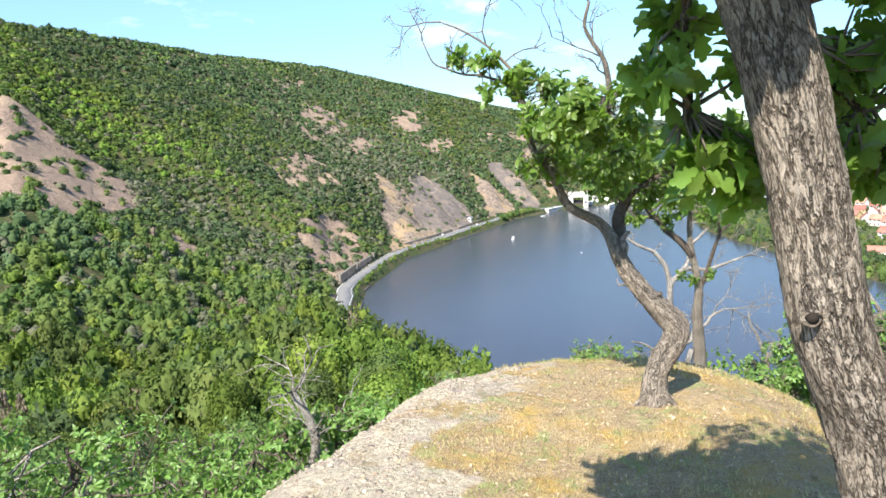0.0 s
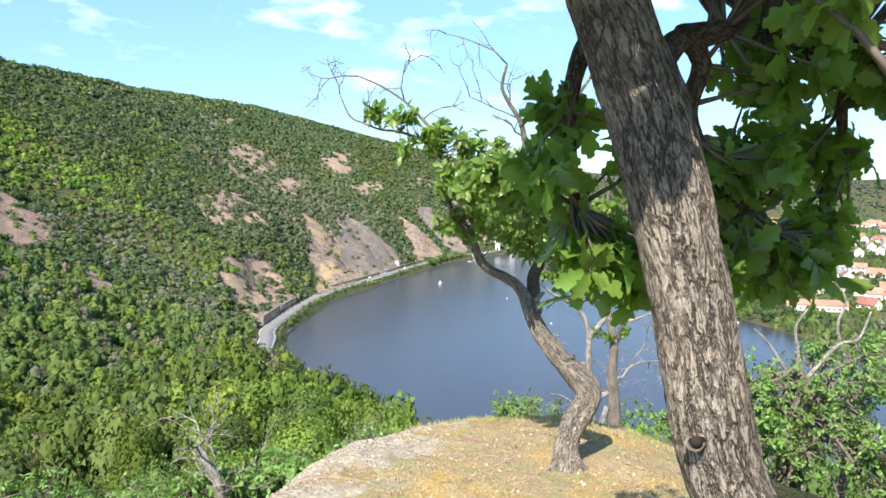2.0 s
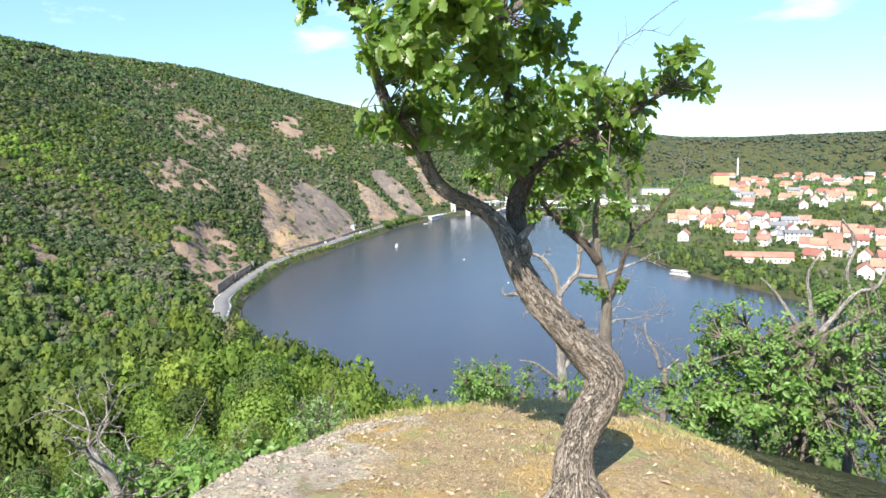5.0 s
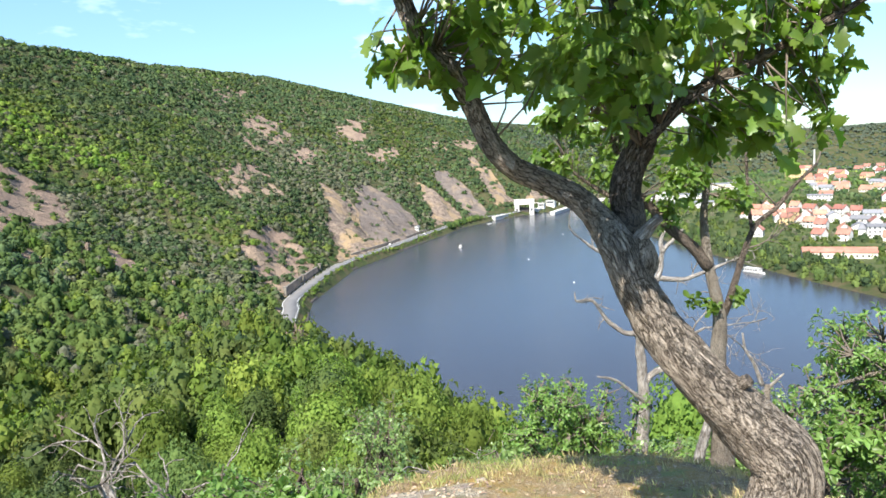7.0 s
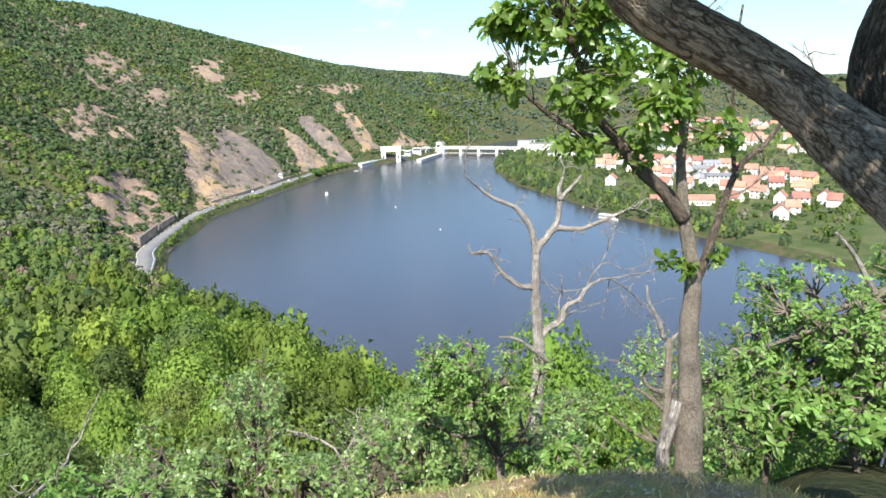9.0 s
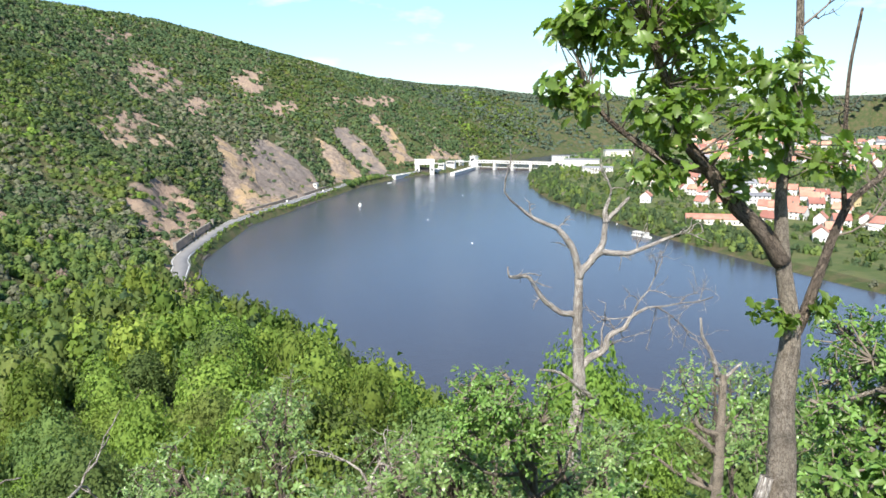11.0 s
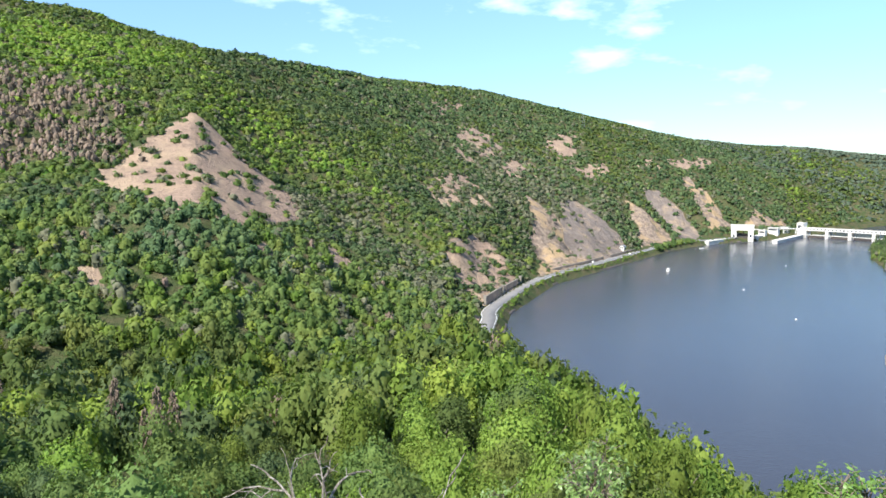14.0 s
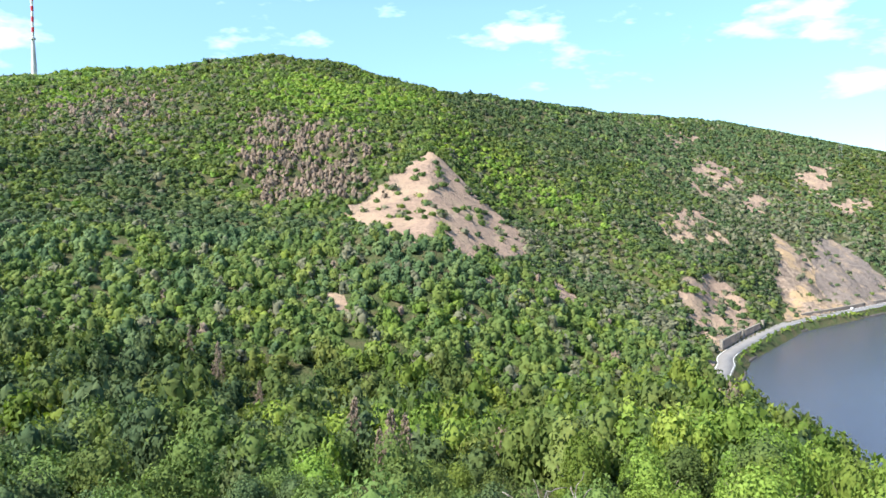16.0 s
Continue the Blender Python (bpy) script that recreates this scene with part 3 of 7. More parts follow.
def ground_sheet():
    bear = np.concatenate([np.arange(-72, 46, 0.3), np.arange(46, 288, 2.5)])
    bear = bear[: len(bear) // 2 * 2]
    rad = np.concatenate([[0.0], 0.12 * 1.034 ** np.arange(0, 316)])
    rad = np.concatenate([rad[rad < 0.9], 0.9 * 1.014 ** np.arange(0, 110), 4.17 * 1.034 ** np.arange(0, 136), 385.0 * 1.0125 ** np.arange(0, 82), 1068.0 * 1.034 ** np.arange(0, 45), [4800.0]])
    bb, rr = np.meshgrid(np.radians(bear), rad[1:], indexing="ij")
    x, y = CX + rr * np.sin(bb), CY + rr * np.cos(bb)
    z, k = land(x, y)
    nb, nr = x.shape
    v = np.stack([x, y, z], -1).reshape(-1, 3)
    i = np.arange(nb)[:, None]
    j = np.arange(nr - 1)[None, :]
    nxt = (i + 1) % nb
    f = np.stack([i * nr + j, i * nr + j + 1, nxt * nr + j + 1, nxt * nr + j], -1).reshape(-1, 4)
    cap = np.arange(0, nb - 1, 2)
    v = np.concatenate([v, [(CX, CY, float(land(np.array([CX]), np.array([CY]))[0][0]))]])
    f = np.concatenate([f, np.stack([np.full(len(cap), nb * nr), cap * nr, (cap + 1) * nr, ((cap + 2) % nb) * nr], -1)])
    ob = link_arrays("ground", v, f[:, ::-1], M_GROUND)
    ob.data.polygons.foreach_set("use_smooth", [True] * len(ob.data.polygons))
    for name in ("scree", "rock", "shale", "meadow", "dry", "slab"):
        a = ob.data.attributes.new(name, "FLOAT", "POINT")
        a.data.foreach_set("value", np.append(k[name].ravel(), k[name][0, 0]).astype(np.float32))
    return tagged(ob, "wooded valley slopes with bare reddish scree and a dry grassy outcrop", "ground", kind="structure")


ground = ground_sheet()


def river():
    ang = np.radians(np.arange(-30, 62, 2.0))
    inner, outer = 120.0, 3000.0
    v = [(CX + q * math.sin(a), CY + q * math.cos(a), WATER) for a in ang for q in (inner, 500, 900, outer)]
    n = len(ang)
    f = [(i * 4 + j, i * 4 + j + 1, i * 4 + 5 + j, i * 4 + 4 + j) for i in range(n - 1) for j in range(3)]
    return tagged(link_mesh("water", v, [q[::-1] for q in f], M_WATER), "calm dark blue-grey river reservoir reflecting the sky", "water", kind="structure")


river()


# ---- woods ----
def crown(rng, lobes, cards, size, sides=7, rings=3, spread=1.0, core=0.82):
    """A crown of uneven leafy lobes with small leaf clumps all over: unit height and width. Vertices and triangles."""
    cen = [(rng.normal(scale=0.05), rng.normal(scale=0.05), rng.uniform(0.66, 0.78), rng.uniform(0.20, 0.27) if lobes > 1 else 0.42)]
    for k in range(lobes - 1):
        a, q = rng.uniform(0, 6.28), rng.uniform(0.08, 0.27) * spread
        cen.append((q * math.cos(a), q * math.sin(a), rng.uniform(0.40, 0.74) - 0.5 * q, rng.uniform(0.19, 0.30)))
    cen = np.array(cen)
    if lobes == 1:
        cen[0, 2] = 0.55
    vs, fs, off = [], [], 0
    th = np.linspace(0, radians(125), rings + 1)[1:]
    for cx, cy, cz, rad in cen:
        a0 = rng.uniform(0, 6.28)
        v = [(0, 0, 1.0)]
        for k, q in enumerate(th):
            for i in range(sides):
                a = a0 + 6.283 * (i + 0.5 * (k % 2)) / sides
                w = rng.uniform(0.78, 1.18)
                v.append((math.sin(q) * math.cos(a) * w, math.sin(q) * math.sin(a) * w, math.cos(q) * w))
        v = np.array(v) * rad * core + (cx, cy, cz)
        f = [(0, 1 + i, 1 + (i + 1) % sides) for i in range(sides)]
        for k in range(rings - 1):
            p, q = 1 + k * sides, 1 + (k + 1) * sides
            for i in range(sides):
                j = (i + 1) % sides
                f += [(p + i, q + i, q + j), (p + i, q + j, p + j)]
        vs.append(v)
        fs.append(np.array(f) + off)
        off += len(v)
    if cards:
        w = cen[:, 3] ** 2
        pick = rng.choice(len(cen), cards, p=w / w.sum())
        d = rng.normal(size=(cards, 3))
        d[:, 2] = np.abs(d[:, 2]) - 0.35
        d /= np.linalg.norm(d, axis=1)[:, None]
        p = cen[pick, :3] + d * cen[pick, 3:4] * rng.uniform(0.78, 1.14, (cards, 1))
        nrm = d + rng.normal(scale=0.42, size=(cards, 3))
        nrm /= np.linalg.norm(nrm, axis=1)[:, None]
        a = np.cross(nrm, rng.normal(size=(cards, 3)))
        a /= np.linalg.norm(a, axis=1)[:, None]
        c = np.cross(nrm, a)
        s = size * rng.uniform(0.5, 1.4, (cards, 1))
        tri = np.stack([p - a * s - c * s * 0.6, p + a * s - c * s * 0.6 + nrm * s * 0.2, p + c * s * 1.15], 1).reshape(-1, 3)
        vs.append(tri)
        fs.append(np.arange(cards * 3).reshape(-1, 3) + off)
    return np.concatenate(vs), np.concatenate(fs)


def plant_many(name, xy, width, height, archetypes, mat, rng, label, parent=None, sink=0.3):
    """One mesh of many crowns."""
    if len(xy) == 0:
        return None
    z, _ = land(xy[:, 0], xy[:, 1])
    blocks, tris, tints, off = [], [], [], 0
    kind = rng.integers(0, len(archetypes), len(xy))
    for k, (arch, tri) in enumerate(archetypes):
        sel = kind == k
        m = int(sel.sum())
        if not m:
            continue
        a = rng.uniform(0, 6.28, m)
        ca, sa = np.cos(a)[:, None], np.sin(a)[:, None]
        w, h = width[sel][:, None], height[sel][:, None]
        px = (arch[None, :, 0] * ca - arch[None, :, 1] * sa) * w + xy[sel, 0][:, None]
        py = (arch[None, :, 0] * sa + arch[None, :, 1] * ca) * w + xy[sel, 1][:, None]
        pz = (arch[None, :, 2] - sink) * h + z[sel][:, None]
        blocks.append(np.stack([px, py, pz], -1).reshape(-1, 3))
        tints.append(np.repeat(np.clip(rng.normal(scale=0.6, size=m), -1.2, 1.2), len(arch)))
        tris.append((tri[None] + (np.arange(m) * len(arch))[:, None, None]).reshape(-1, 3) + off)
        off += m * len(arch)
    ob = link_arrays(name, np.concatenate(blocks), np.concatenate(tris), mat, parent)
    ob.data.polygons.foreach_set("use_smooth", np.ones(len(ob.data.polygons), dtype=bool))
    at = ob.data.attributes.new("tint", "FLOAT", "POINT")
    at.data.foreach_set("value", np.concatenate(tints).astype(np.float32))
    if parent is None:
        tagged(ob, label, "woods", kind="stuff")
    return ob


def scatter(rng, b0, b1, r0, r1, spacing):
    n = int(radians(b1 - b0) * (r1 * r1 - r0 * r0) / 2 / spacing ** 2)
    b, r = np.radians(rng.uniform(b0, b1, n)), np.sqrt(rng.uniform(r0 * r0, r1 * r1, n))
    return np.stack([CX + r * np.sin(b), CY + r * np.cos(b)], -1)


def stem(rng):
    """A tapered trunk with five limbs, of unit height and width."""
    vs, fs, off = [], [], 0
    lines = [([(0, 0, -0.1), (0.01, 0.0, 0.3), (0.0, 0.02, 0.75)], 0.028, 0.008)]
    for k in range(5):
        a = 1.26 * k + rng.uniform(-0.4, 0.4)
        z0 = rng.uniform(0.3, 0.5)
        lines.append(([(0, 0, z0), (0.12 * math.cos(a), 0.12 * math.sin(a), z0 + 0.12), (0.28 * math.cos(a), 0.28 * math.sin(a), z0 + 0.28)], 0.012, 0.004))
    for pts, r0, r1 in lines:
        ang = np.linspace(0, 6.283, 6, endpoint=False)
        for q, p in enumerate(pts):
            rad = r0 + (r1 - r0) * q / 2
            vs.append(np.stack([p[0] + rad * np.cos(ang), p[1] + rad * np.sin(ang), np.full(6, p[2])], -1))
        for q in range(2):
            for i in range(6):
                j = (i + 1) % 6
                fs.append((off + q * 6 + i, off + q * 6 + j, off + q * 6 + 6 + j, off + q * 6 + 6 + i))
        off += 18
    return np.concatenate(vs), np.array(fs)


def single_trees(rng, xy, width, height, archetypes, mat, label):
    """Trees that stand near enough to be told apart, each a thing of its own."""
    crowns, stems = {}, []
    for _ in range(3):
        ob = link_arrays("trunk", *stem(rng), M_TWIG)
        stems.append(ob.data)
        bpy.data.objects.remove(ob)
    z, _ = land(xy[:, 0], xy[:, 1])
    for (x, y), h0, w, h in zip(xy, z, width, height):
        k = int(rng.integers(0, len(archetypes)))
        if k not in crowns:
            ob = link_arrays("crown", *archetypes[k], mat)
            crowns[k] = ob.data
            bpy.data.objects.remove(ob)
        t = thing("broadleaf_tree", (x, y, h0), label, "tree", "trees on the slope below", rng.uniform(0, 360))
        for nm, me in (("trunk", stems[k % 3]), ("crown", crowns[k])):
            ob = new(nm, me)
            ob.parent = t
            ob.location, ob.scale = (0, 0, -0.22 * h), (w, w, h)


def woods():
    rng = np.random.default_rng(4)
    # far slopes, middle distance, and the slope below the outcrop: finer crowns the nearer they stand
    # bearings, distances, spacing, lobes, leaf clumps, clump size, sides, rings, widths
    zones = [(-66, 18, 400, 760, 3.7, 1, 12, 0.16, 5, 2, (4.8, 8.6)), (-66, -13, 760, 1000, 4.8, 1, 7, 0.22, 5, 2, (5.5, 9.0)), (-13, 18, 760, 1520, 5.4, 1, 6, 0.22, 5, 2, (6.0, 9.5)),
             (-66, 12, 260, 400, 4.7, 4, 70, 0.078, 5, 2, (5.5, 11.0)), (-66, 44, 150, 260, 6.8, 5, 260, 0.050, 5, 2, (6.5, 13.5)),
             (-68, 44, 90, 150, 7.0, 6, 900, 0.031, 5, 2, (6.0, 13.0)), (-70, 44, 60, 90, 6.2, 7, 4200, 0.0165, 5, 2, (4.5, 11.0)),
             (14, 44, 380, 900, 6.6, 3, 20, 0.14, 5, 2, (4.0, 9.0)), (8, 44, 900, 1600, 9.0, 1, 6, 0.22, 5, 2, (5, 10)), (6, 44, 1300, 2900, 11.5, 1, 3, 0.22, 5, 2, (10, 17)), (-32, -13, 1000, 1260, 5.6, 1, 6, 0.22, 5, 2, (6.0, 9.5)),
             (-70, 44, 30, 60, 4.5, 7, 7000, 0.0125, 5, 2, (3.0, 8.0))]
    # where the woods are lighter, darker, greyer: bearing, distance, half widths, by how much
    light = ((-27, 605, 2.4, 20, 0.4), (-22, 588, 2.6, 17, 0.42), (-25, 470, 4.0, 50, -0.3), (-18.3, 553, 2.2, 18, 0.65), (-15.7, 522, 1.4, 12, 0.5), (-36, 650, 5, 50, 0.4), (-42, 660, 4, 50, 0.35), (-31, 575, 2, 20, 0.35),
             (-52, 432, 3.5, 32, -0.9), (-48.5, 400, 3.0, 32, -0.8), (-57, 515, 3.0, 35, -0.5), (-53, 242, 3.5, 30, -0.8), (-56.5, 195, 3.0, 18, -0.8), (-57.5, 340, 2.0, 30, -0.5), (-48.4, 450, 2.0, 16, -0.7), (-45.2, 402, 2.0, 14, -0.6), (-58, 120, 8.0, 60, -0.6), (-50, 300, 6.0, 60, -0.3), (-33, 355, 5.0, 20, -0.45), (-27, 340, 5.0, 20, -0.3))
    dull = ((-21, 505, 3.2, 38), (-16, 455, 2.4, 45), (-24.5, 485, 1.6, 25), (-14, 415, 2.0, 25), (-55, 630, 5.0, 70), (-5, 760, 6.0, 160), (-11.5, 640, 2.0, 60))
    groups = {"fresh": [], "mid": [], "dark": [], "grey": [], "brown": []}
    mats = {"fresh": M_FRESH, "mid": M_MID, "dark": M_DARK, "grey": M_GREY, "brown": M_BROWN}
    for zi, (b0, b1, r0, r1, sp, lobes, cards, size, sides, rings, (w0, w1)) in enumerate(zones):
        xy = scatter(rng, b0, b1, r0, r1, sp)
        z, k = land(xy[:, 0], xy[:, 1])
        p1, p2, fine = fbm(xy[:, 0], xy[:, 1], 70, 11), fbm(xy[:, 0], xy[:, 1], 120, 21), fbm(xy[:, 0], xy[:, 1], 14, 12)
        u = rng.uniform(size=len(xy))
        near_spruce = (np.abs(k["b"] + 36.3) < 3.2) & (k["r"] > 70) & (k["r"] < 109)
        keep = ~near_spruce & (z > WATER + 1.2) & ~((k["dl"] > -1) & (k["dl"] < 17) & (k["b"] > -13)) & (np.maximum(k["rock"], k["shale"]) < 0.5 + 0.6 * (u < 0.05)) & ((k["scree"] < 0.5) | (u < np.where(k["b"] > -14, 0.22, 0.14))) & (k["dry"] < 0.1)
        if zi in (7, 8):
            keep &= (u < 0.5 + 0.6 * fine) & (k["dr"] > 3)
            p2 = p2 - 0.35
        if zi < 3:
            keep &= (k["b"] < -14) | (k["r"] > 900) | (u < 0.95 + 0.5 * fine)
        # brown dead stand above the scree, fresh green in the hollow behind the spur
        brown = sstep(k["b"] + 3 * fine, -47, -44.5) * sstep(-k["b"] + 3 * fine, 35.5, 37.5) * sstep(k["r"], 452, 475) * sstep(-k["r"] - 5 * (k["b"] + 45), -625, -560)
        tint = 0.55 * p2 + 0.5 * fbm(xy[:, 0], xy[:, 1], 34, 23) + rng.normal(scale=0.30 if r1 <= 260 else 0.17, size=len(xy))
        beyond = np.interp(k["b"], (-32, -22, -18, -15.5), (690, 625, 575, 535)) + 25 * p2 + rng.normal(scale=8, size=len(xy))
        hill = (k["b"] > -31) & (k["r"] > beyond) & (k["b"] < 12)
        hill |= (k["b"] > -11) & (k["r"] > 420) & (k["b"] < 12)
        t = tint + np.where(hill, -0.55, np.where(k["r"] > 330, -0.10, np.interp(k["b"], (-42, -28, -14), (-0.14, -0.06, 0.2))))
        for b0, q0, sb, sq, by in light:
            t = t + by * np.exp(-((k["b"] - b0) / sb) ** 2 - ((k["r"] - q0) / sq) ** 2)
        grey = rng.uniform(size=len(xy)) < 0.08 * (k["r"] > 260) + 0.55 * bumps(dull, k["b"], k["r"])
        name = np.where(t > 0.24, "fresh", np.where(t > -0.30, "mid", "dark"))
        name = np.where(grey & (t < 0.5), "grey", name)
        name = np.where((u < 0.72 * brown) | (u < 0.3 * bumps(((-55.5, 650, 4.0, 60),), k["b"], k["r"])), "brown", name)
        name = np.where((rng.uniform(size=len(xy)) < 0.008) & (k["r"] < 420) & (k["r"] > 95), "brown", name)
        arche = [crown(rng, lobes + (q % 3 if lobes > 2 else 0), cards, size, sides, rings, core=0.72 if zi in (4, 5, 6, 11) else 0.84) for q in range(12)]
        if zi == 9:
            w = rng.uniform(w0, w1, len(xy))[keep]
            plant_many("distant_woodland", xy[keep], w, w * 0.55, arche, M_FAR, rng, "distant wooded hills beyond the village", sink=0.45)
            continue
        for g in groups:
            s = keep & (name == g)
            w = rng.uniform(w0, w1, len(xy))[s]
            hgt = w * (rng.uniform(0.75, 1.15, len(w)) * 0.8 if zi < 3 or zi == 10 else rng.uniform(0.95, 1.75, len(w)) if zi in (4, 5, 6, 11) else rng.uniform(0.8, 1.35, len(w)))
            if g == "brown":
                w, hgt = w * 0.7, w * 1.25
            lab = {"fresh": "bright green broadleaf woodland covering the valley slopes", "mid": "green broadleaf woodland covering the valley slopes", "dark": "dark green woodland and scrub on the steep slopes", "grey": "grey-green sparse shrubs on the dry slopes", "brown": "brown dead trees standing in the woods"}[g]
            if zi in (6, 11):
                single_trees(rng, xy[s], w, hgt, arche, mats[g], {"fresh": "bright green broadleaf tree on the slope below", "mid": "green broadleaf tree on the slope below", "dark": "dark green broadleaf tree on the slope below", "grey": "grey-green broadleaf tree on the slope below", "brown": "dead brown tree on the slope below"}[g])
                continue
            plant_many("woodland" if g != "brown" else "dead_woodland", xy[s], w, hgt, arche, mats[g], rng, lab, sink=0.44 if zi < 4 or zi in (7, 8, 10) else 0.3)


woods()


# ---- trees and shrubs on and round the outcrop ----
def smooth_line(pts, step):
    """A curve through the points: places, and the share of the way at each."""
    p = np.array(pts, dtype=float)
    e = np.concatenate([[2 * p[0] - p[1]], p, [2 * p[-1] - p[-2]]])
    out = []
    for i in range(1, len(e) - 2):
        n = max(1, int(np.linalg.norm(e[i + 1] - e[i]) / step))
        t = np.linspace(0, 1, n, endpoint=False)[:, None]
        out.append(0.5 * (2 * e[i] + (e[i + 1] - e[i - 1]) * t + (2 * e[i - 1] - 5 * e[i] + 4 * e[i + 1] - e[i + 2]) * t ** 2 + (3 * e[i] - e[i - 1] - 3 * e[i + 1] + e[i + 2]) * t ** 3))
    c = np.concatenate(out + [p[-1:]])
    d = np.concatenate([[0], np.cumsum(np.linalg.norm(np.diff(c, axis=0), axis=1))])
    return c, d


def tube(pts, r0, r1, sides=10, step=0.03, rough=0.12, seed=0, radii=None):
    """Vertices, quads and grain coordinates of a round, knobbly limb."""
    c, d = smooth_line(pts, step)
    n = len(c)
    rad = np.interp(d / d[-1], np.linspace(0, 1, len(radii)), radii) if radii is not None else r0 + (r1 - r0) * (d / d[-1]) ** 0.9
    tan = np.gradient(c, axis=0)
    tan /= np.linalg.norm(tan, axis=1)[:, None] + 1e-9
    u = np.cross(tan[0], (0.3, 0.9, 0.2))
    u /= np.linalg.norm(u)
    frames = []
    for k in range(n):
        u = u - tan[k] * np.dot(u, tan[k])
        u /= np.linalg.norm(u) + 1e-9
        frames.append(u.copy())
    u = np.array(frames)
    w = np.cross(tan, u)
    a = np.linspace(0, 2 * math.pi, sides, endpoint=False)
    aa, ss = np.meshgrid(a, d, indexing="ij")
    plain = rough < 0.001
    knob = 0.0 if plain else fbm(np.cos(aa) * 2.0 + seed, ss / 0.06 + np.sin(aa) * 2.0, 2.2, seed % 7) * 1.0
    ridge = 0.0 if plain else np.abs(fbm(np.cos(aa) * 5.0 + np.sin(aa) * 3.1, ss / 0.035 + np.sin(aa) * 4.0 + seed, 1.3, 3, 3))
    rr = rad[None, :] * (1 + rough * knob - rough * 0.8 * ridge) * np.ones_like(aa)
    v = c[None] + (np.cos(aa)[..., None] * u[None] + np.sin(aa)[..., None] * w[None]) * rr[..., None]
    i, j = np.arange(sides)[:, None], np.arange(n - 1)[None]
    nx = (i + 1) % sides
    f = np.stack([i * n + j, nx * n + j, nx * n + j + 1, i * n + j + 1], -1).reshape(-1, 4)
    grain = np.stack([np.cos(aa) * rad[None], np.sin(aa) * rad[None], ss + seed * 0.37], -1).reshape(-1, 3)
    v = v.reshape(-1, 3)
    tip = len(v)
    v = np.concatenate([v, [c[-1] + tan[-1] * rad[-1] * 0.4, c[0]]])
    grain = np.concatenate([grain, [(0, 0, d[-1]), (0, 0, 0)]])
    idx = np.arange(sides)
    half = idx[::2]
    nxt, nxt2 = (half + 1) % sides, (half + 2) % sides
    f = np.concatenate([f, np.stack([half * n + n - 1, nxt * n + n - 1, nxt2 * n + n - 1, np.full(len(half), tip)], -1), np.stack([nxt2 * n, nxt * n, half * n, np.full(len(half), tip + 1)], -1)])
    return v, f, grain


def limb(name, pts, r0, r1, mat, parent, sides=10, step=0.03, rough=0.12, seed=0, radii=None, label=""):
    """One limb as a part; or several, given as a list of tubes."""
    return limbs(name, [tube(pts, r0, r1, sides, step, rough, seed, radii)], mat, parent, label)


def limbs(name, tubes, mat, parent, label=""):
    off, vs, fs, gs = 0, [], [], []
    for v, f, g in tubes:
        vs.append(v)
        fs.append(f + off)
        gs.append(g)
        off += len(v)
    v, g = np.concatenate(vs), np.concatenate(gs)
    if parent:
        v = v - np.array(parent.matrix_world.translation)
    ob = link_arrays(name, v, np.concatenate(fs), mat, parent)
    ob.data.polygons.foreach_set("use_smooth", [True] * len(ob.data.polygons))
    at = ob.data.attributes.new("grain", "FLOAT_VECTOR", "POINT")
    at.data.foreach_set("vector", g.astype(np.float32).ravel())
    if label:
        tagged(ob, label)
    return ob


def spray(name, tubes, mat, parent, label="fine twigs"):
    return tagged(limbs(name, tubes, mat, parent, label), kind="stuff")


def leaf_shape(stations=13, width=0.27, droop=0.25, fold=0.12, lobes=0.26):
    """A round-lobed oak leaf of unit length along +y: points and triangles."""
    v, f = [(0, -0.10, 0.0)], []
    for i in range(stations):
        t = (i + 0.5) / stations
        w = width * (0.10 + 1.0 * math.sin(math.pi * t ** 1.25) ** 0.75) * (1 + lobes * math.cos(2 * math.pi * (t * 4.2 - 0.1)))
        z = -droop * t * t
        y = t + 0.10 * w / width * t
        v += [(-w, y, z + fold * w * 2), (0, t, z), (w, y, z + fold * w * 2)]
    v.append((0, 1.04, -droop * 1.05))
    f += [(0, 2, 1), (0, 3, 2)]
    for i in range(stations - 1):
        a, b = 1 + 3 * i, 4 + 3 * i
        f += [(a, a + 1, b + 1), (a, b + 1, b), (a + 1, a + 2, b + 2), (a + 1, b + 2, b + 1)]
    e, tip = 1 + 3 * (stations - 1), len(v) - 1
    f += [(e, e + 1, tip), (e + 1, e + 2, tip)]
    return np.array(v), np.array(f)


LEAF_V, LEAF_F = leaf_shape(11, 0.235, 0.25, 0.14, 0.32)
LOW_V, LOW_F = leaf_shape(4, 0.22, 0.3, 0.18, 0.0)
KITE_V, KITE_F = np.array([(0, 0, 0), (-0.19, 0.38, 0.06), (-0.22, 0.70, 0.02), (0, 1, -0.18), (0.22, 0.70, 0.02), (0.19, 0.38, 0.06)]), np.array([(0, 5, 1), (5, 4, 1), (4, 2, 1), (4, 3, 2)])
LEAF_MESHES = []
for q in range(4):
    lv, lf = leaf_shape(14, 0.25 + 0.025 * q, 0.12 + 0.12 * q, 0.05 + 0.09 * (q % 3))
    me = bpy.data.meshes.new("leaf")
    me.from_pydata([tuple(a) for a in lv], [], [tuple(int(k) for k in a) for a in lf])
    me.materials.append(M_OAK)
    LEAF_MESHES.append(me)


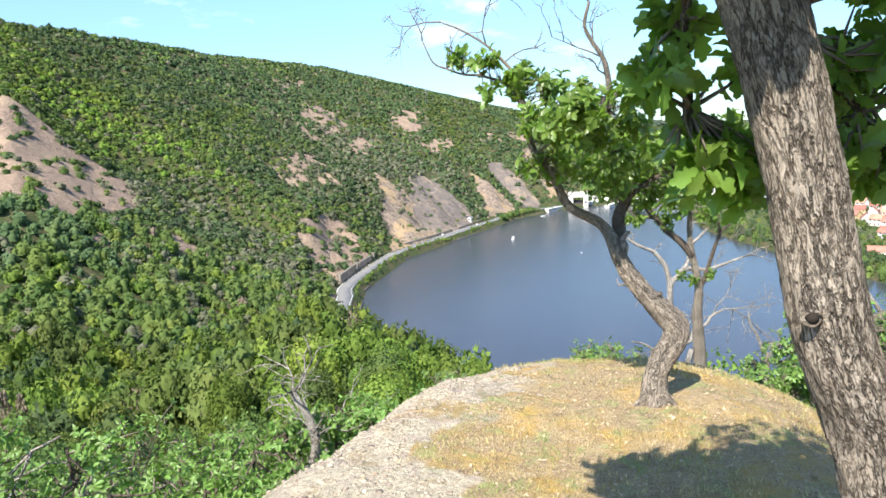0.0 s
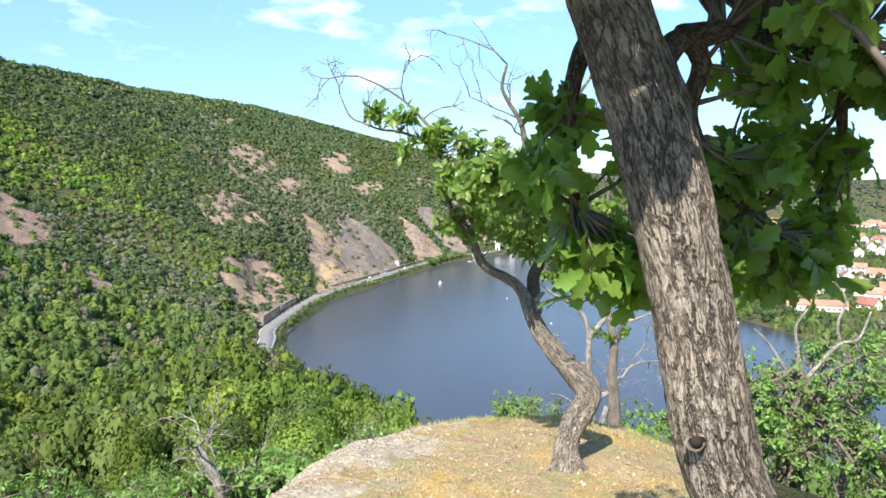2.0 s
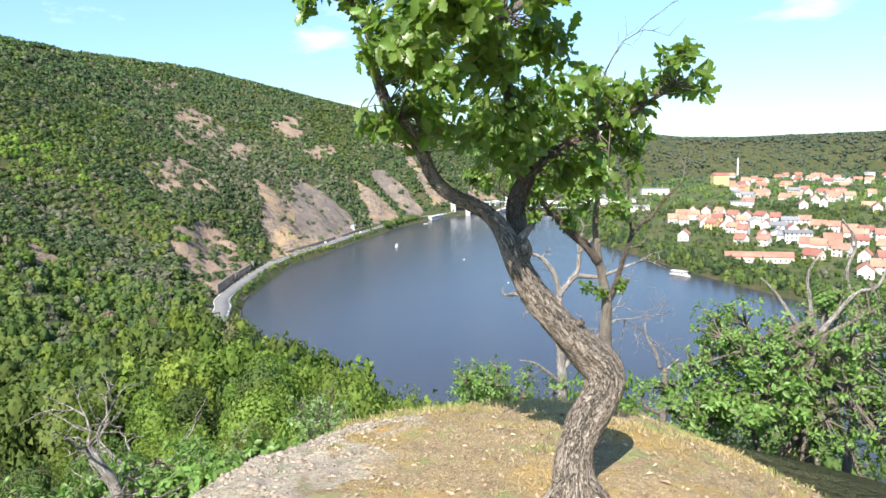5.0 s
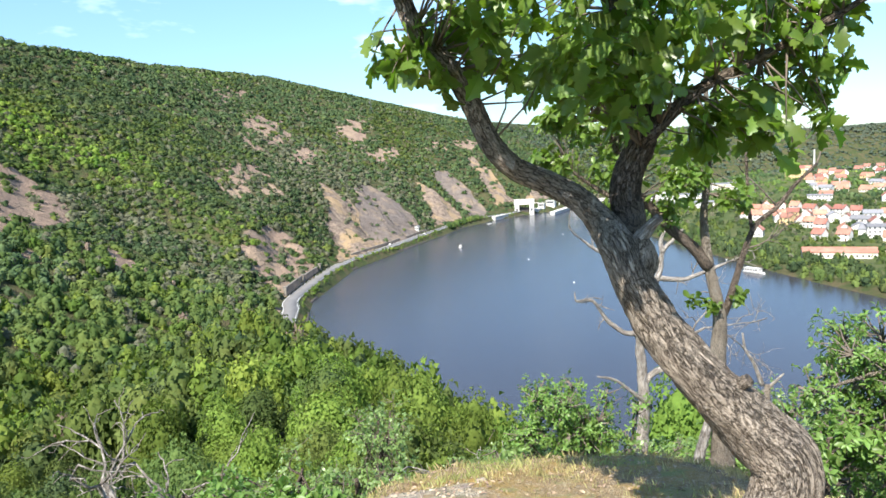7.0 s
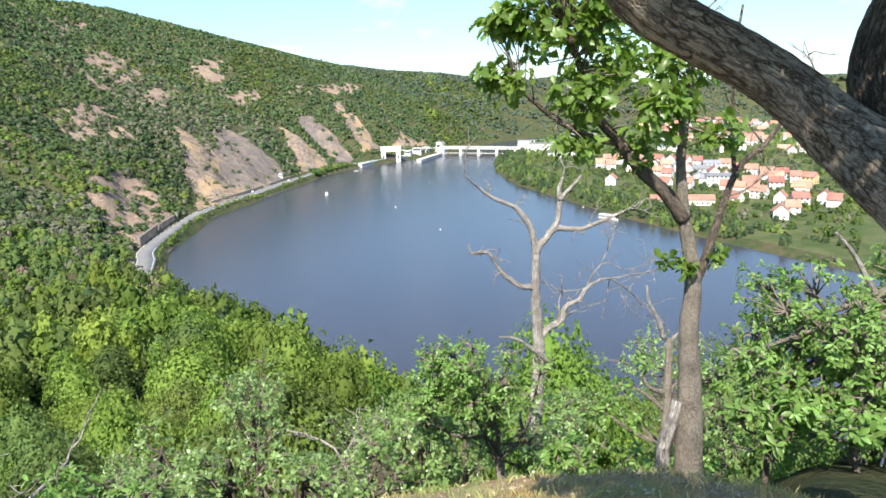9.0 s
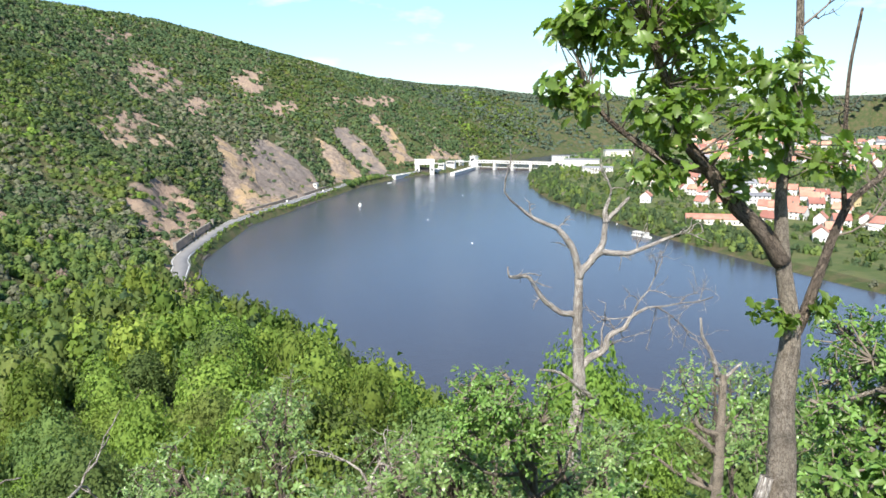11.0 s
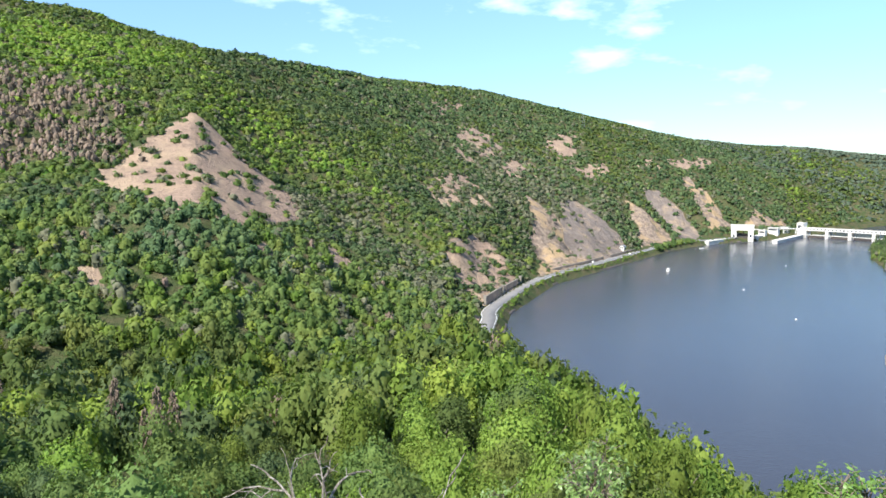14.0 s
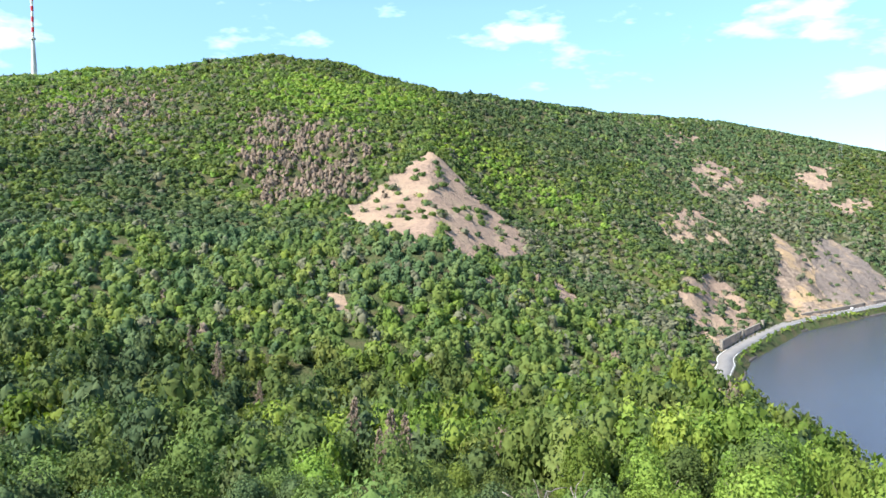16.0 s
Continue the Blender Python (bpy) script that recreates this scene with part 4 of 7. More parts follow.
def rosettes(rng, clusters, per, size, lift=0.35, upright=0.5):
    """Leaf places in whorls at twig ends inside the clusters: origin, along, normal, length; and the twig ends."""
    ends, leaves = [], []
    for cx, cy, cz, rad, n in clusters:
        for _ in range(n):
            d = rng.normal(size=3)
            d /= np.linalg.norm(d)
            p = np.array((cx, cy, cz)) + d * rad * rng.uniform(0.45, 1.05) * np.array((1, 1, 0.8))
            out = d * np.array((1, 1, 0.6)) + (0, 0, lift) + rng.normal(scale=0.35, size=3)
            out /= np.linalg.norm(out)
            ends.append((p, out))
            side = np.cross(out, rng.normal(size=3))
            side /= np.linalg.norm(side)
            side2 = np.cross(out, side)
            m = rng.integers(per - 2, per + 3)
            for k in range(m):
                a = 6.283 * k / m + rng.uniform(-0.4, 0.4)
                along = (side * math.cos(a) + side2 * math.sin(a)) * rng.uniform(0.7, 1.0) + out * rng.uniform(0.1, 0.7) + (0, 0, -0.15)
                along /= np.linalg.norm(along)
                nrm = out + (0, 0, upright) + rng.normal(scale=0.45, size=3)
                nrm -= along * np.dot(nrm, along)
                nrm /= np.linalg.norm(nrm)
                leaves.append((p - out * rng.uniform(0, 0.06), along, nrm, size * rng.uniform(0.6, 1.2)))
    return ends, leaves


def leaf_mesh(name, leaves, mat, parent, label="", shape=None):
    LV, LF = shape or (LEAF_V, LEAF_F)
    o = np.array([q[0] for q in leaves])
    al = np.array([q[1] for q in leaves])
    nr = np.array([q[2] for q in leaves])
    ln = np.array([q[3] for q in leaves])[:, None, None]
    si = np.cross(al, nr)
    v = o[:, None] + ln * (LV[None, :, 0:1] * si[:, None] + LV[None, :, 1:2] * al[:, None] + LV[None, :, 2:3] * nr[:, None])
    if parent:
        v = v - np.array(parent.matrix_world.translation)
    f = LF[None] + (np.arange(len(leaves)) * len(LV))[:, None, None]
    ob = link_arrays(name, v.reshape(-1, 3), f.reshape(-1, 3), mat, parent)
    tagged(ob, label, kind="stuff")
    return ob


def leaf_objects(leaves, parent, rng):
    base = Vector(parent.matrix_world.translation)
    for o, al, nr, ln in leaves:
        si = np.cross(al, nr)
        ob = new("leaf", LEAF_MESHES[rng.integers(0, 4)])
        ob.parent = parent
        ob.matrix_basis = Matrix.Translation(Vector(o) - base) @ Matrix((tuple(si), tuple(al), tuple(nr))).transposed().to_4x4() @ Matrix.Scale(ln, 4)


def twigs_to(ends, lines, rng, r=0.004):
    """Thin twigs from the nearest place on the limbs to the twig ends."""
    pool = np.concatenate([smooth_line(l, 0.06)[0] for l in lines])
    out = []
    for p, d in ends:
        near = pool[np.argmin(np.linalg.norm(pool - p, axis=1) + rng.uniform(0, 0.12, len(pool)))]
        mid = (near + p) / 2 + rng.normal(scale=0.05, size=3) * np.linalg.norm(p - near)
        out.append(tube([near, mid, p], r * 1.8, r * 0.6, 4, 0.3, 0.0))
    return out


def bare_twigs(rng, start, direction, length, r, depth=3):
    """A dead spray that forks again and again."""
    out = []
    d = np.array(direction, dtype=float)
    d /= np.linalg.norm(d)
    p = np.array(start, dtype=float)
    pts = [p]
    for _ in range(4):
        d = d + rng.normal(scale=0.28, size=3)
        d /= np.linalg.norm(d)
        p = p + d * length / 4
        pts.append(p)
        if depth > 0 and rng.uniform() < 0.85:
            out += bare_twigs(rng, p, d + rng.normal(scale=0.75, size=3), length * rng.uniform(0.35, 0.65), r * 0.6, depth - 1)
    out.append(tube(pts, r, r * 0.45, 4, 0.3, 0.0))
    return out


def ground_z(x, y):
    return float(land(np.array([x]), np.array([y]))[0][0])


def gnarled_oak():
    """The crooked little oak at the brink of the outcrop."""
    rng = np.random.default_rng(11)
    t = thing("oak_tree", (0.04, 5.2, ground_z(0.04, 5.2)), "small gnarled oak with twisted fissured trunk on dry grass", "tree", "oaks on the outcrop")
    trunk = [(0.05, 5.2, -0.12), (0.05, 5.21, 0.02), (0.06, 5.23, 0.12), (0.10, 5.25, 0.22), (0.19, 5.29, 0.34), (0.20, 5.30, 0.43), (0.13, 5.32, 0.51), (0.02, 5.33, 0.627), (-0.06, 5.37, 0.732), (-0.13, 5.39, 0.857), (-0.155, 5.41, 0.926), (-0.175, 5.44, 1.0)]
    left = [(-0.16, 5.43, 0.94), (-0.165, 5.51, 0.985), (-0.209, 5.57, 1.05), (-0.279, 5.59, 1.10), (-0.387, 5.60, 1.155), (-0.447, 5.60, 1.218), (-0.492, 5.60, 1.323), (-0.54, 5.60, 1.41), (-0.63, 5.61, 1.52), (-0.68, 5.61, 1.68), (-0.70, 5.60, 1.83), (-0.745, 5.61, 1.94)]
    deeper = lambda line, k: [(-1.1 + (q[0] + 1.1) * k, 0.8 + (q[1] - 0.8) * k, 1.6 + (q[2] - 1.6) * k, *q[3:]) for q in line]
    left_low = deeper([(-0.72, 5.40, 1.80), (-0.80, 5.40, 1.95), (-0.97, 5.38, 2.02), (-1.08, 5.36, 2.03), (-1.19, 5.36, 2.07), (-1.27, 5.35, 2.11), (-1.33, 5.35, 2.24)], 1.045)
    left_top = deeper([(-0.75, 5.40, 1.88), (-0.77, 5.41, 2.02), (-0.83, 5.42, 2.10), (-0.94, 5.43, 2.21), (-1.08, 5.43, 2.30), (-1.22, 5.43, 2.36)], 1.045)
    right = [(-0.15, 5.43, 0.94), (-0.10, 5.52, 1.0), (-0.105, 5.55, 1.07), (-0.09, 5.55, 1.143), (-0.056, 5.55, 1.21), (-0.06, 5.55, 1.32), (-0.08, 5.55, 1.46), (-0.15, 5.55, 1.62), (-0.19, 5.50, 1.74), (-0.17, 5.45, 1.86)]
    top_l = [(-0.17, 5.45, 1.86), (-0.19, 5.45, 2.0), (-0.22, 5.45, 2.11), (-0.28, 5.45, 2.20), (-0.33, 5.45, 2.31), (-0.30, 5.46, 2.45)]
    top_r = [(-0.17, 5.45, 1.86), (-0.10, 5.45, 1.90), (0.03, 5.45, 2.0), (0.11, 5.45, 2.10), (0.13, 5.45, 2.23), (0.22, 5.46, 2.36), (0.30, 5.46, 2.50)]
    top_s = [(0.10, 5.45, 2.08), (0.17, 5.45, 2.09), (0.25, 5.45, 2.12)]
    low_r = [(-0.09, 5.46, 1.20), (0.05, 5.47, 1.32), (0.22, 5.48, 1.40), (0.42, 5.47, 1.50), (0.55, 5.46, 1.58)]
    whole = trunk[:-1] + left[1:]
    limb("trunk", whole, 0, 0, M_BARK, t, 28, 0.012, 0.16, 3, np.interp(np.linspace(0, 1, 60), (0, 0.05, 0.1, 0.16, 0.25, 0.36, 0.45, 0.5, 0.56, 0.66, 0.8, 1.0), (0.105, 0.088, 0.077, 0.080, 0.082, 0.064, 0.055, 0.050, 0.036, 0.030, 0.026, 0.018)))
    limb("limb", left_low, 0.014, 0.004, M_TWIG, t, 8, 0.03, 0.15, 6)
    limb("limb", left_top, 0.014, 0.005, M_TWIG, t, 8, 0.03, 0.15, 7)
    limb("limb", right, 0.046, 0.024, M_BARKD, t, 16, 0.02, 0.15, 8)
    limb("limb", top_l, 0.022, 0.009, M_BARKG, t, 10, 0.02, 0.15, 9, label="bare grey dead branch")
    limb("limb", top_r, 0.021, 0.009, M_BARKG, t, 10, 0.02, 0.15, 10, label="bare grey dead branch")
    limb("limb", top_s, 0.010, 0.006, M_BARKG, t, 8, 0.02, 0.1, 11)
    limb("limb", low_r, 0.020, 0.006, M_BARKD, t, 10, 0.03, 0.15, 12)
    limb("stump", [(0.05, 5.32, 0.60), (0.085, 5.29, 0.63), (0.10, 5.275, 0.645)], 0.026, 0.016, M_BARK, t, 10, 0.012, 0.2, 13)
    limb("burl", [(-0.145, 5.42, 0.84), (-0.120, 5.405, 0.90), (-0.112, 5.40, 0.94), (-0.118, 5.405, 0.975)], 0, 0, M_BARK, t, 18, 0.008, 0.3, 14, (0.03, 0.044, 0.043, 0.02), label="dark hollow burl below the fork")
    limb("stump", [(-0.135, 5.41, 0.945), (-0.110, 5.40, 0.98), (-0.090, 5.395, 1.005), (-0.068, 5.39, 1.025)], 0.024, 0.011, M_DEAD, t, 12, 0.008, 0.3, 15, label="broken limb stub at the fork")
    roots = [tube([(0.05, 5.2, 0.06), (0.05 + 0.10 * math.cos(a), 5.2 + 0.09 * math.sin(a), -0.03), (0.05 + 0.20 * math.cos(a), 5.2 + 0.18 * math.sin(a), -0.13)], 0.055, 0.02, 10, 0.02, 0.25, k) for k, a in enumerate((-0.6, 3.4))]
    for q in roots:
        limbs("root", [q], M_BARK, t)
    clusters = deeper([(-0.52, 5.42, 1.52, 0.22, 30), (-0.20, 5.62, 1.45, 0.22, 26), (-0.75, 5.40, 1.98, 0.17, 24), (-0.95, 5.38, 2.10, 0.12, 11), (-0.52, 5.40, 1.96, 0.15, 18), (-0.36, 5.42, 1.93, 0.09, 7), (-1.12, 5.36, 2.16, 0.09, 7), (-0.94, 5.36, 1.93, 0.08, 5), (-0.64, 5.40, 1.72, 0.14, 13), (-0.72, 5.42, 1.48, 0.10, 7), (-0.56, 5.42, 1.82, 0.13, 12), (-0.42, 5.42, 1.66, 0.16, 16)], 1.04)
    clusters += deeper([(-0.22, 5.34, 1.42, 0.25, 42), (0.10, 5.40, 1.52, 0.23, 32), (0.34, 5.45, 1.53, 0.18, 20), (0.52, 5.45, 1.60, 0.10, 7), (0.22, 5.45, 1.27, 0.17, 15), (0.02, 5.42, 1.26, 0.13, 9), (0.34, 5.45, 1.34, 0.15, 12)], 1.02)
    clusters = [(a, b, c, d, int(e * 1.2)) for a, b, c, d, e in clusters]
    # clusters at y below 5.3 are added sunward to shade the fork and limbs
    clusters += [(-0.50, 4.80, 1.78, 0.16, 28), (-0.36, 4.92, 1.64, 0.14, 20), (-0.55, 5.12, 1.69, 0.15, 26), (-0.68, 5.22, 1.73, 0.13, 18), (-0.48, 4.70, 1.74, 0.15, 22), (-0.16, 4.95, 1.70, 0.14, 18), (-0.22, 4.78, 1.84, 0.14, 16), (0.56, 5.42, 1.68, 0.10, 7), (0.66, 5.42, 1.58, 0.07, 4)]
    ends, leaves = rosettes(rng, clusters, 7, 0.064, 0.2, 0.1)
    spray("twig_tangle", twigs_to(ends, [left, left_low, right, low_r], rng, 0.0020), M_TWIG, t)
    rng.shuffle(leaves)
    leaf_objects(leaves[:300], t, rng)
    leaf_mesh("foliage", leaves[300:], M_OAK, t, "fresh green lobed oak leaves")
    dead = []
    for s, d, ln in ((top_l[-1], (-0.6, 0, 1), 0.45), (top_l[2], (-0.9, 0.2, 0.5), 0.35), (top_l[3], (0.2, 0.1, 1), 0.3), (top_r[-1], (0.6, 0, 1), 0.4), (top_r[3], (0.9, 0.1, 0.6), 0.3), (top_s[-1], (1, 0, 0.3), 0.15), (left_top[-1], (-1, 0, 0.4), 0.45), (left_top[3], (0, 0, 1), 0.35), (left_top[2], (0.7, 0, 0.9), 0.3), (left_low[-1], (-0.2, 0, 1), 0.2), (left_low[3], (-0.3, 0, 0.8), 0.22), (top_l[1], (-1, 0, 0.6), 0.3)):
        dead += bare_twigs(rng, s, d, ln, 0.0055, 2)
    spray("dead_twig_tangle", dead, M_TWIG, t, "fine bare grey twigs")


def leaning_oaks():
    """The two trunks that the path squeezes past, their dark overhead crown, and unseen leaves added for shade."""
    rng = np.random.default_rng(12)
    t = thing("oak_tree", (-0.36, 1.9, ground_z(-0.36, 1.9)), "leaning oak with deeply fissured grey-brown bark and knothole", "tree", "oaks on the outcrop")
    trunk = [(-0.30, 1.92, -0.15), (-0.37, 1.91, 0.35), (-0.43, 1.90, 0.75), (-0.50, 1.90, 1.10), (-0.565, 1.90, 1.27), (-0.60, 1.90, 1.42), (-0.635, 1.90, 1.58), (-0.67, 1.91, 1.74), (-0.71, 1.92, 1.86), (-0.78, 1.92, 2.02), (-0.92, 1.92, 2.25), (-1.0, 1.95, 2.6)]
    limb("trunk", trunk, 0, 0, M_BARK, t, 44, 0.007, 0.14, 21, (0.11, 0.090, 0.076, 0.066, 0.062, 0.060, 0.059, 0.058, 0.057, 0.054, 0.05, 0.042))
    hole = [tube([(-0.630 + 0.014 * math.cos(a), 1.846 + 0.004 * abs(math.cos(a)), 1.337 + 0.011 * math.sin(a)) for a in np.linspace(0.2, 6.1, 9)], 0.006, 0.004, 8, 0.005, 0.4, 5)]
    limbs("knothole_rim", hole, M_BARK, t, "raised rim round a knothole")
    # solid plug; the hole's darkness is in its colour
    limb("knothole", [(-0.630, 1.86, 1.337), (-0.630, 1.843, 1.337)], 0.010, 0.009, M_HOLE, t, 10, 0.006, 0.1, 4, label="near-black plug painted as the shade inside a knothole")
    arm = [(-0.67, 1.93, 1.84), (-0.61, 1.98, 1.90), (-0.56, 2.02, 1.87), (-0.57, 2.04, 1.81), (-0.54, 2.08, 1.76), (-0.47, 2.12, 1.67), (-0.36, 2.16, 1.60)]
    arm2 = [(-0.70, 1.96, 1.90), (-0.74, 2.02, 1.90), (-0.76, 2.05, 1.80), (-0.74, 2.07, 1.65)]
    arm3 = [(-0.61, 1.98, 1.90), (-0.45, 2.05, 1.93), (-0.30, 2.1, 1.88), (-0.22, 2.18, 1.75)]
    for k, a in enumerate((arm, arm2, arm3)):
        limb("limb", a, 0.020, 0.007, M_BARKD, t, 12, 0.02, 0.15, 22 + k)
    clusters = [(-0.79, 2.03, 1.70, 0.055, 8), (-0.77, 2.06, 1.80, 0.05, 6), (-0.72, 2.08, 1.58, 0.075, 13), (-0.62, 2.12, 1.55, 0.08, 14), (-0.52, 2.15, 1.57, 0.09, 16), (-0.42, 2.18, 1.58, 0.10, 17), (-0.33, 2.18, 1.54, 0.09, 15), (-0.25, 2.2, 1.60, 0.08, 11), (-0.50, 2.12, 1.70, 0.09, 13), (-0.38, 2.15, 1.74, 0.10, 15), (-0.26, 2.2, 1.74, 0.09, 12), (-0.62, 2.1, 1.72, 0.07, 9), (-0.42, 2.05, 1.88, 0.12, 15), (-0.26, 2.05, 1.88, 0.10, 12),
                # these high clusters stay out of view and are there to cast shade
                (-0.9, 1.9, 2.42, 0.32, 60), (-0.5, 2.1, 2.40, 0.30, 60), (-0.15, 1.9, 2.42, 0.30, 50), (-0.7, 2.5, 2.48, 0.30, 50), (-0.3, 2.5, 2.45, 0.30, 45), (-0.75, 1.75, 2.45, 0.25, 60)]
    clusters = [(a, b, c, d, int(e * 1.6) if c < 2.0 else e) for a, b, c, d, e in clusters]
    ends, leaves = rosettes(rng, clusters, 6, 0.056, 0.1)
    near = [q for q in leaves if q[0][2] < 2.0]
    rest = [q for q in leaves if q[0][2] >= 2.0]
    spray("twig_tangle", twigs_to(ends, [arm, arm2, arm3, trunk[8:]], rng, 0.0028), M_TWIG, t)
    rng.shuffle(near)
    leaf_objects(near[:300], t, rng)
    leaf_mesh("foliage", near[300:], M_OAK, t, "overhanging lobed oak leaves")
    # loose leaves scattered out of view overhead to shade trunk top and lower leaves
    for _ in range(4000):
        d = rng.normal(size=3)
        al = d / np.linalg.norm(d) * (1, 1, 0.4)
        al /= np.linalg.norm(al)
        nr = np.cross(al, (al[1], -al[0], rng.normal(scale=0.3)))
        nr /= np.linalg.norm(nr)
        rest.append((np.array((rng.uniform(-1.5, 0.5), rng.uniform(1.52, 2.4), rng.uniform(2.14, 2.45))), al, nr, rng.uniform(0.09, 0.14)))
    leaf_mesh("upper_foliage", rest, M_OAK, t, "unseen upper oak leaves, packed in to shade the trunk and lower leaves", (LOW_V, LOW_F))

    u = thing("oak_tree", (-0.26, 1.76, ground_z(-0.26, 1.76)), "upright oak trunk with a swollen burl and rough bark", "tree", "oaks on the outcrop")
    tr = [(-0.205, 1.78, -0.15), (-0.236, 1.77, 0.5), (-0.262, 1.76, 1.0), (-0.281, 1.76, 1.2), (-0.276, 1.76, 1.36), (-0.275, 1.76, 1.48), (-0.275, 1.76, 1.6), (-0.275, 1.76, 1.76), (-0.275, 1.76, 1.91), (-0.260, 1.77, 2.2), (-0.250, 1.8, 2.7)]
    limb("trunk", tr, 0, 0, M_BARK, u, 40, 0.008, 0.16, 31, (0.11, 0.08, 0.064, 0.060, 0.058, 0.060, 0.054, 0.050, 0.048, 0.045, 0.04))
    limb("burl", [(-0.305, 1.73, 1.43), (-0.290, 1.715, 1.46), (-0.250, 1.71, 1.50), (-0.170, 1.72, 1.55), (0.000, 1.75, 1.66), (0.200, 1.8, 1.85)], 0.03, 0.045, M_BARK, u, 20, 0.008, 0.25, 32, label="swollen burl growing into a thick limb")
    br = [(-0.290, 1.76, 1.82), (-0.350, 1.74, 1.83), (-0.390, 1.73, 1.81), (-0.450, 1.72, 1.79)]
    br2 = [(-0.280, 1.77, 1.95), (-0.050, 1.9, 2.1), (0.250, 2.0, 2.15)]
    limb("limb", br, 0.013, 0.006, M_BARKD, u, 10, 0.02, 0.15, 33)
    limb("limb", br2, 0.02, 0.008, M_BARKD, u, 10, 0.02, 0.15, 34)
    ends, leaves = rosettes(rng, [(-0.50, 1.76, 1.92, 0.05, 4), (0.05, 1.95, 2.1, 0.22, 18), (-0.2, 1.5, 2.5, 0.35, 26)], 6, 0.075, 0.2)
    spray("twig_tangle", twigs_to(ends, [br, br2, tr[8:]], rng), M_TWIG, u)
    leaf_mesh("foliage", leaves, M_OAK, u, "lobed oak leaves")


def slim_oak():
    """The straight slim tree just beyond the brink, with a forked top."""
    rng = np.random.default_rng(13)
    t = thing("oak_tree", (1.26, 8.0, ground_z(1.26, 8.0)), "slim straight oak with forked bare top and leafy limb", "tree", "oaks on the outcrop")
    trunk = [(1.27, 8.0, ground_z(1.26, 8.0) - 0.15), (1.25, 8.0, -0.65), (1.22, 8.0, -0.21), (1.23, 8.0, 0.11), (1.17, 8.0, 0.40), (1.14, 8.0, 0.60), (1.13, 8.0, 0.77), (1.16, 8.0, 1.08), (1.15, 8.0, 1.37), (1.14, 8.0, 1.6), (1.2, 8.0, 1.9)]
    rb = [(1.23, 8.0, 0.08), (1.28, 8.0, 0.18), (1.34, 8.0, 0.37), (1.39, 8.0, 0.53), (1.46, 8.0, 0.68), (1.59, 8.0, 0.78), (1.70, 8.0, 0.91), (1.83, 8.0, 1.03)]
    rb2 = [(1.43, 8.0, 0.64), (1.41, 8.0, 0.80), (1.40, 8.0, 0.93), (1.39, 8.0, 1.2), (1.42, 8.0, 1.45)]
    lb = [(1.16, 8.0, 0.43), (1.06, 8.0, 0.56), (0.92, 8.0, 0.68), (0.80, 8.0, 0.82), (0.68, 8.0, 0.95), (0.60, 8.0, 1.15), (0.52, 8.0, 1.35)]
    lb2 = [(0.80, 8.0, 0.82), (0.62, 8.0, 0.86), (0.42, 8.0, 0.98), (0.28, 8.0, 1.1)]
    limb("trunk", trunk, 0, 0, M_BARKG, t, 22, 0.02, 0.08, 41, (0.13, 0.095, 0.080, 0.070, 0.056, 0.044, 0.032, 0.022, 0.018, 0.014, 0.01))
    limb("second_stem", [(1.12, 8.03, ground_z(1.12, 8.03) - 0.1), (1.10, 8.0, -0.92), (1.10, 7.98, -0.76), (1.13, 7.97, -0.62), (1.16, 7.98, -0.53)], 0.058, 0.03, M_DEAD, t, 14, 0.02, 0.25, 46, label="hollow dead second stem")
    limb("limb", rb, 0.026, 0.009, M_BARKD, t, 12, 0.02, 0.12, 42)
    limb("limb", rb2, 0.012, 0.006, M_BARKD, t, 10, 0.02, 0.12, 45)
    limb("limb", lb, 0.042, 0.012, M_BARKD, t, 12, 0.02, 0.12, 43)
    limb("limb", lb2, 0.022, 0.008, M_BARKD, t, 10, 0.02, 0.12, 44)
    clusters = [(0.50, 8.0, 1.36, 0.24, 26), (0.62, 7.98, 1.05, 0.20, 20), (0.93, 7.85, 0.97, 0.18, 18), (1.06, 7.9, 1.18, 0.16, 14), (0.56, 8.0, 0.84, 0.14, 9), (0.28, 8.0, 1.10, 0.13, 9), (0.72, 8.0, 1.48, 0.2, 20), (1.28, 7.9, 0.86, 0.13, 9), (0.78, 8.0, 1.22, 0.18, 16), (0.30, 8.0, 1.40, 0.14, 10), (1.15, 7.95, 0.20, 0.06, 3), (1.05, 7.95, 0.22, 0.05, 2), (1.30, 7.95, 0.25, 0.06, 3), (0.9, 8.0, 0.78, 0.12, 7)]
    clusters += [(0.22, 8.0, 1.36, 0.12, 10), (0.27, 8.0, 1.62, 0.11, 8), (0.45, 8.0, 1.70, 0.16, 14), (0.16, 8.0, 1.14, 0.09, 6)]
    clusters = [(a, b, c, d, int(e * 2.3)) for a, b, c, d, e in clusters]
    ends, leaves = rosettes(rng, clusters, 6, 0.060)
    spray("twig_tangle", twigs_to(ends[::2], [lb, lb2, trunk[3:8], rb[:3]], rng, 0.0024), M_TWIG, t)
    leaf_mesh("foliage", leaves, M_OAK, t, "fresh green lobed oak leaves")
    dead = []
    for s, d, ln in ((trunk[8], (0.8, 0, 0.4), 0.3), (trunk[9], (-0.5, 0, 0.8), 0.35), (trunk[10], (0.5, 0, 1), 0.5), (rb[5], (-0.3, 0, 0.8), 0.3), (rb[7], (0.8, 0, 0.7), 0.3), (rb[3], (0.8, 0, 0.3), 0.35)):
        dead += bare_twigs(rng, s, d, ln, 0.006, 2)
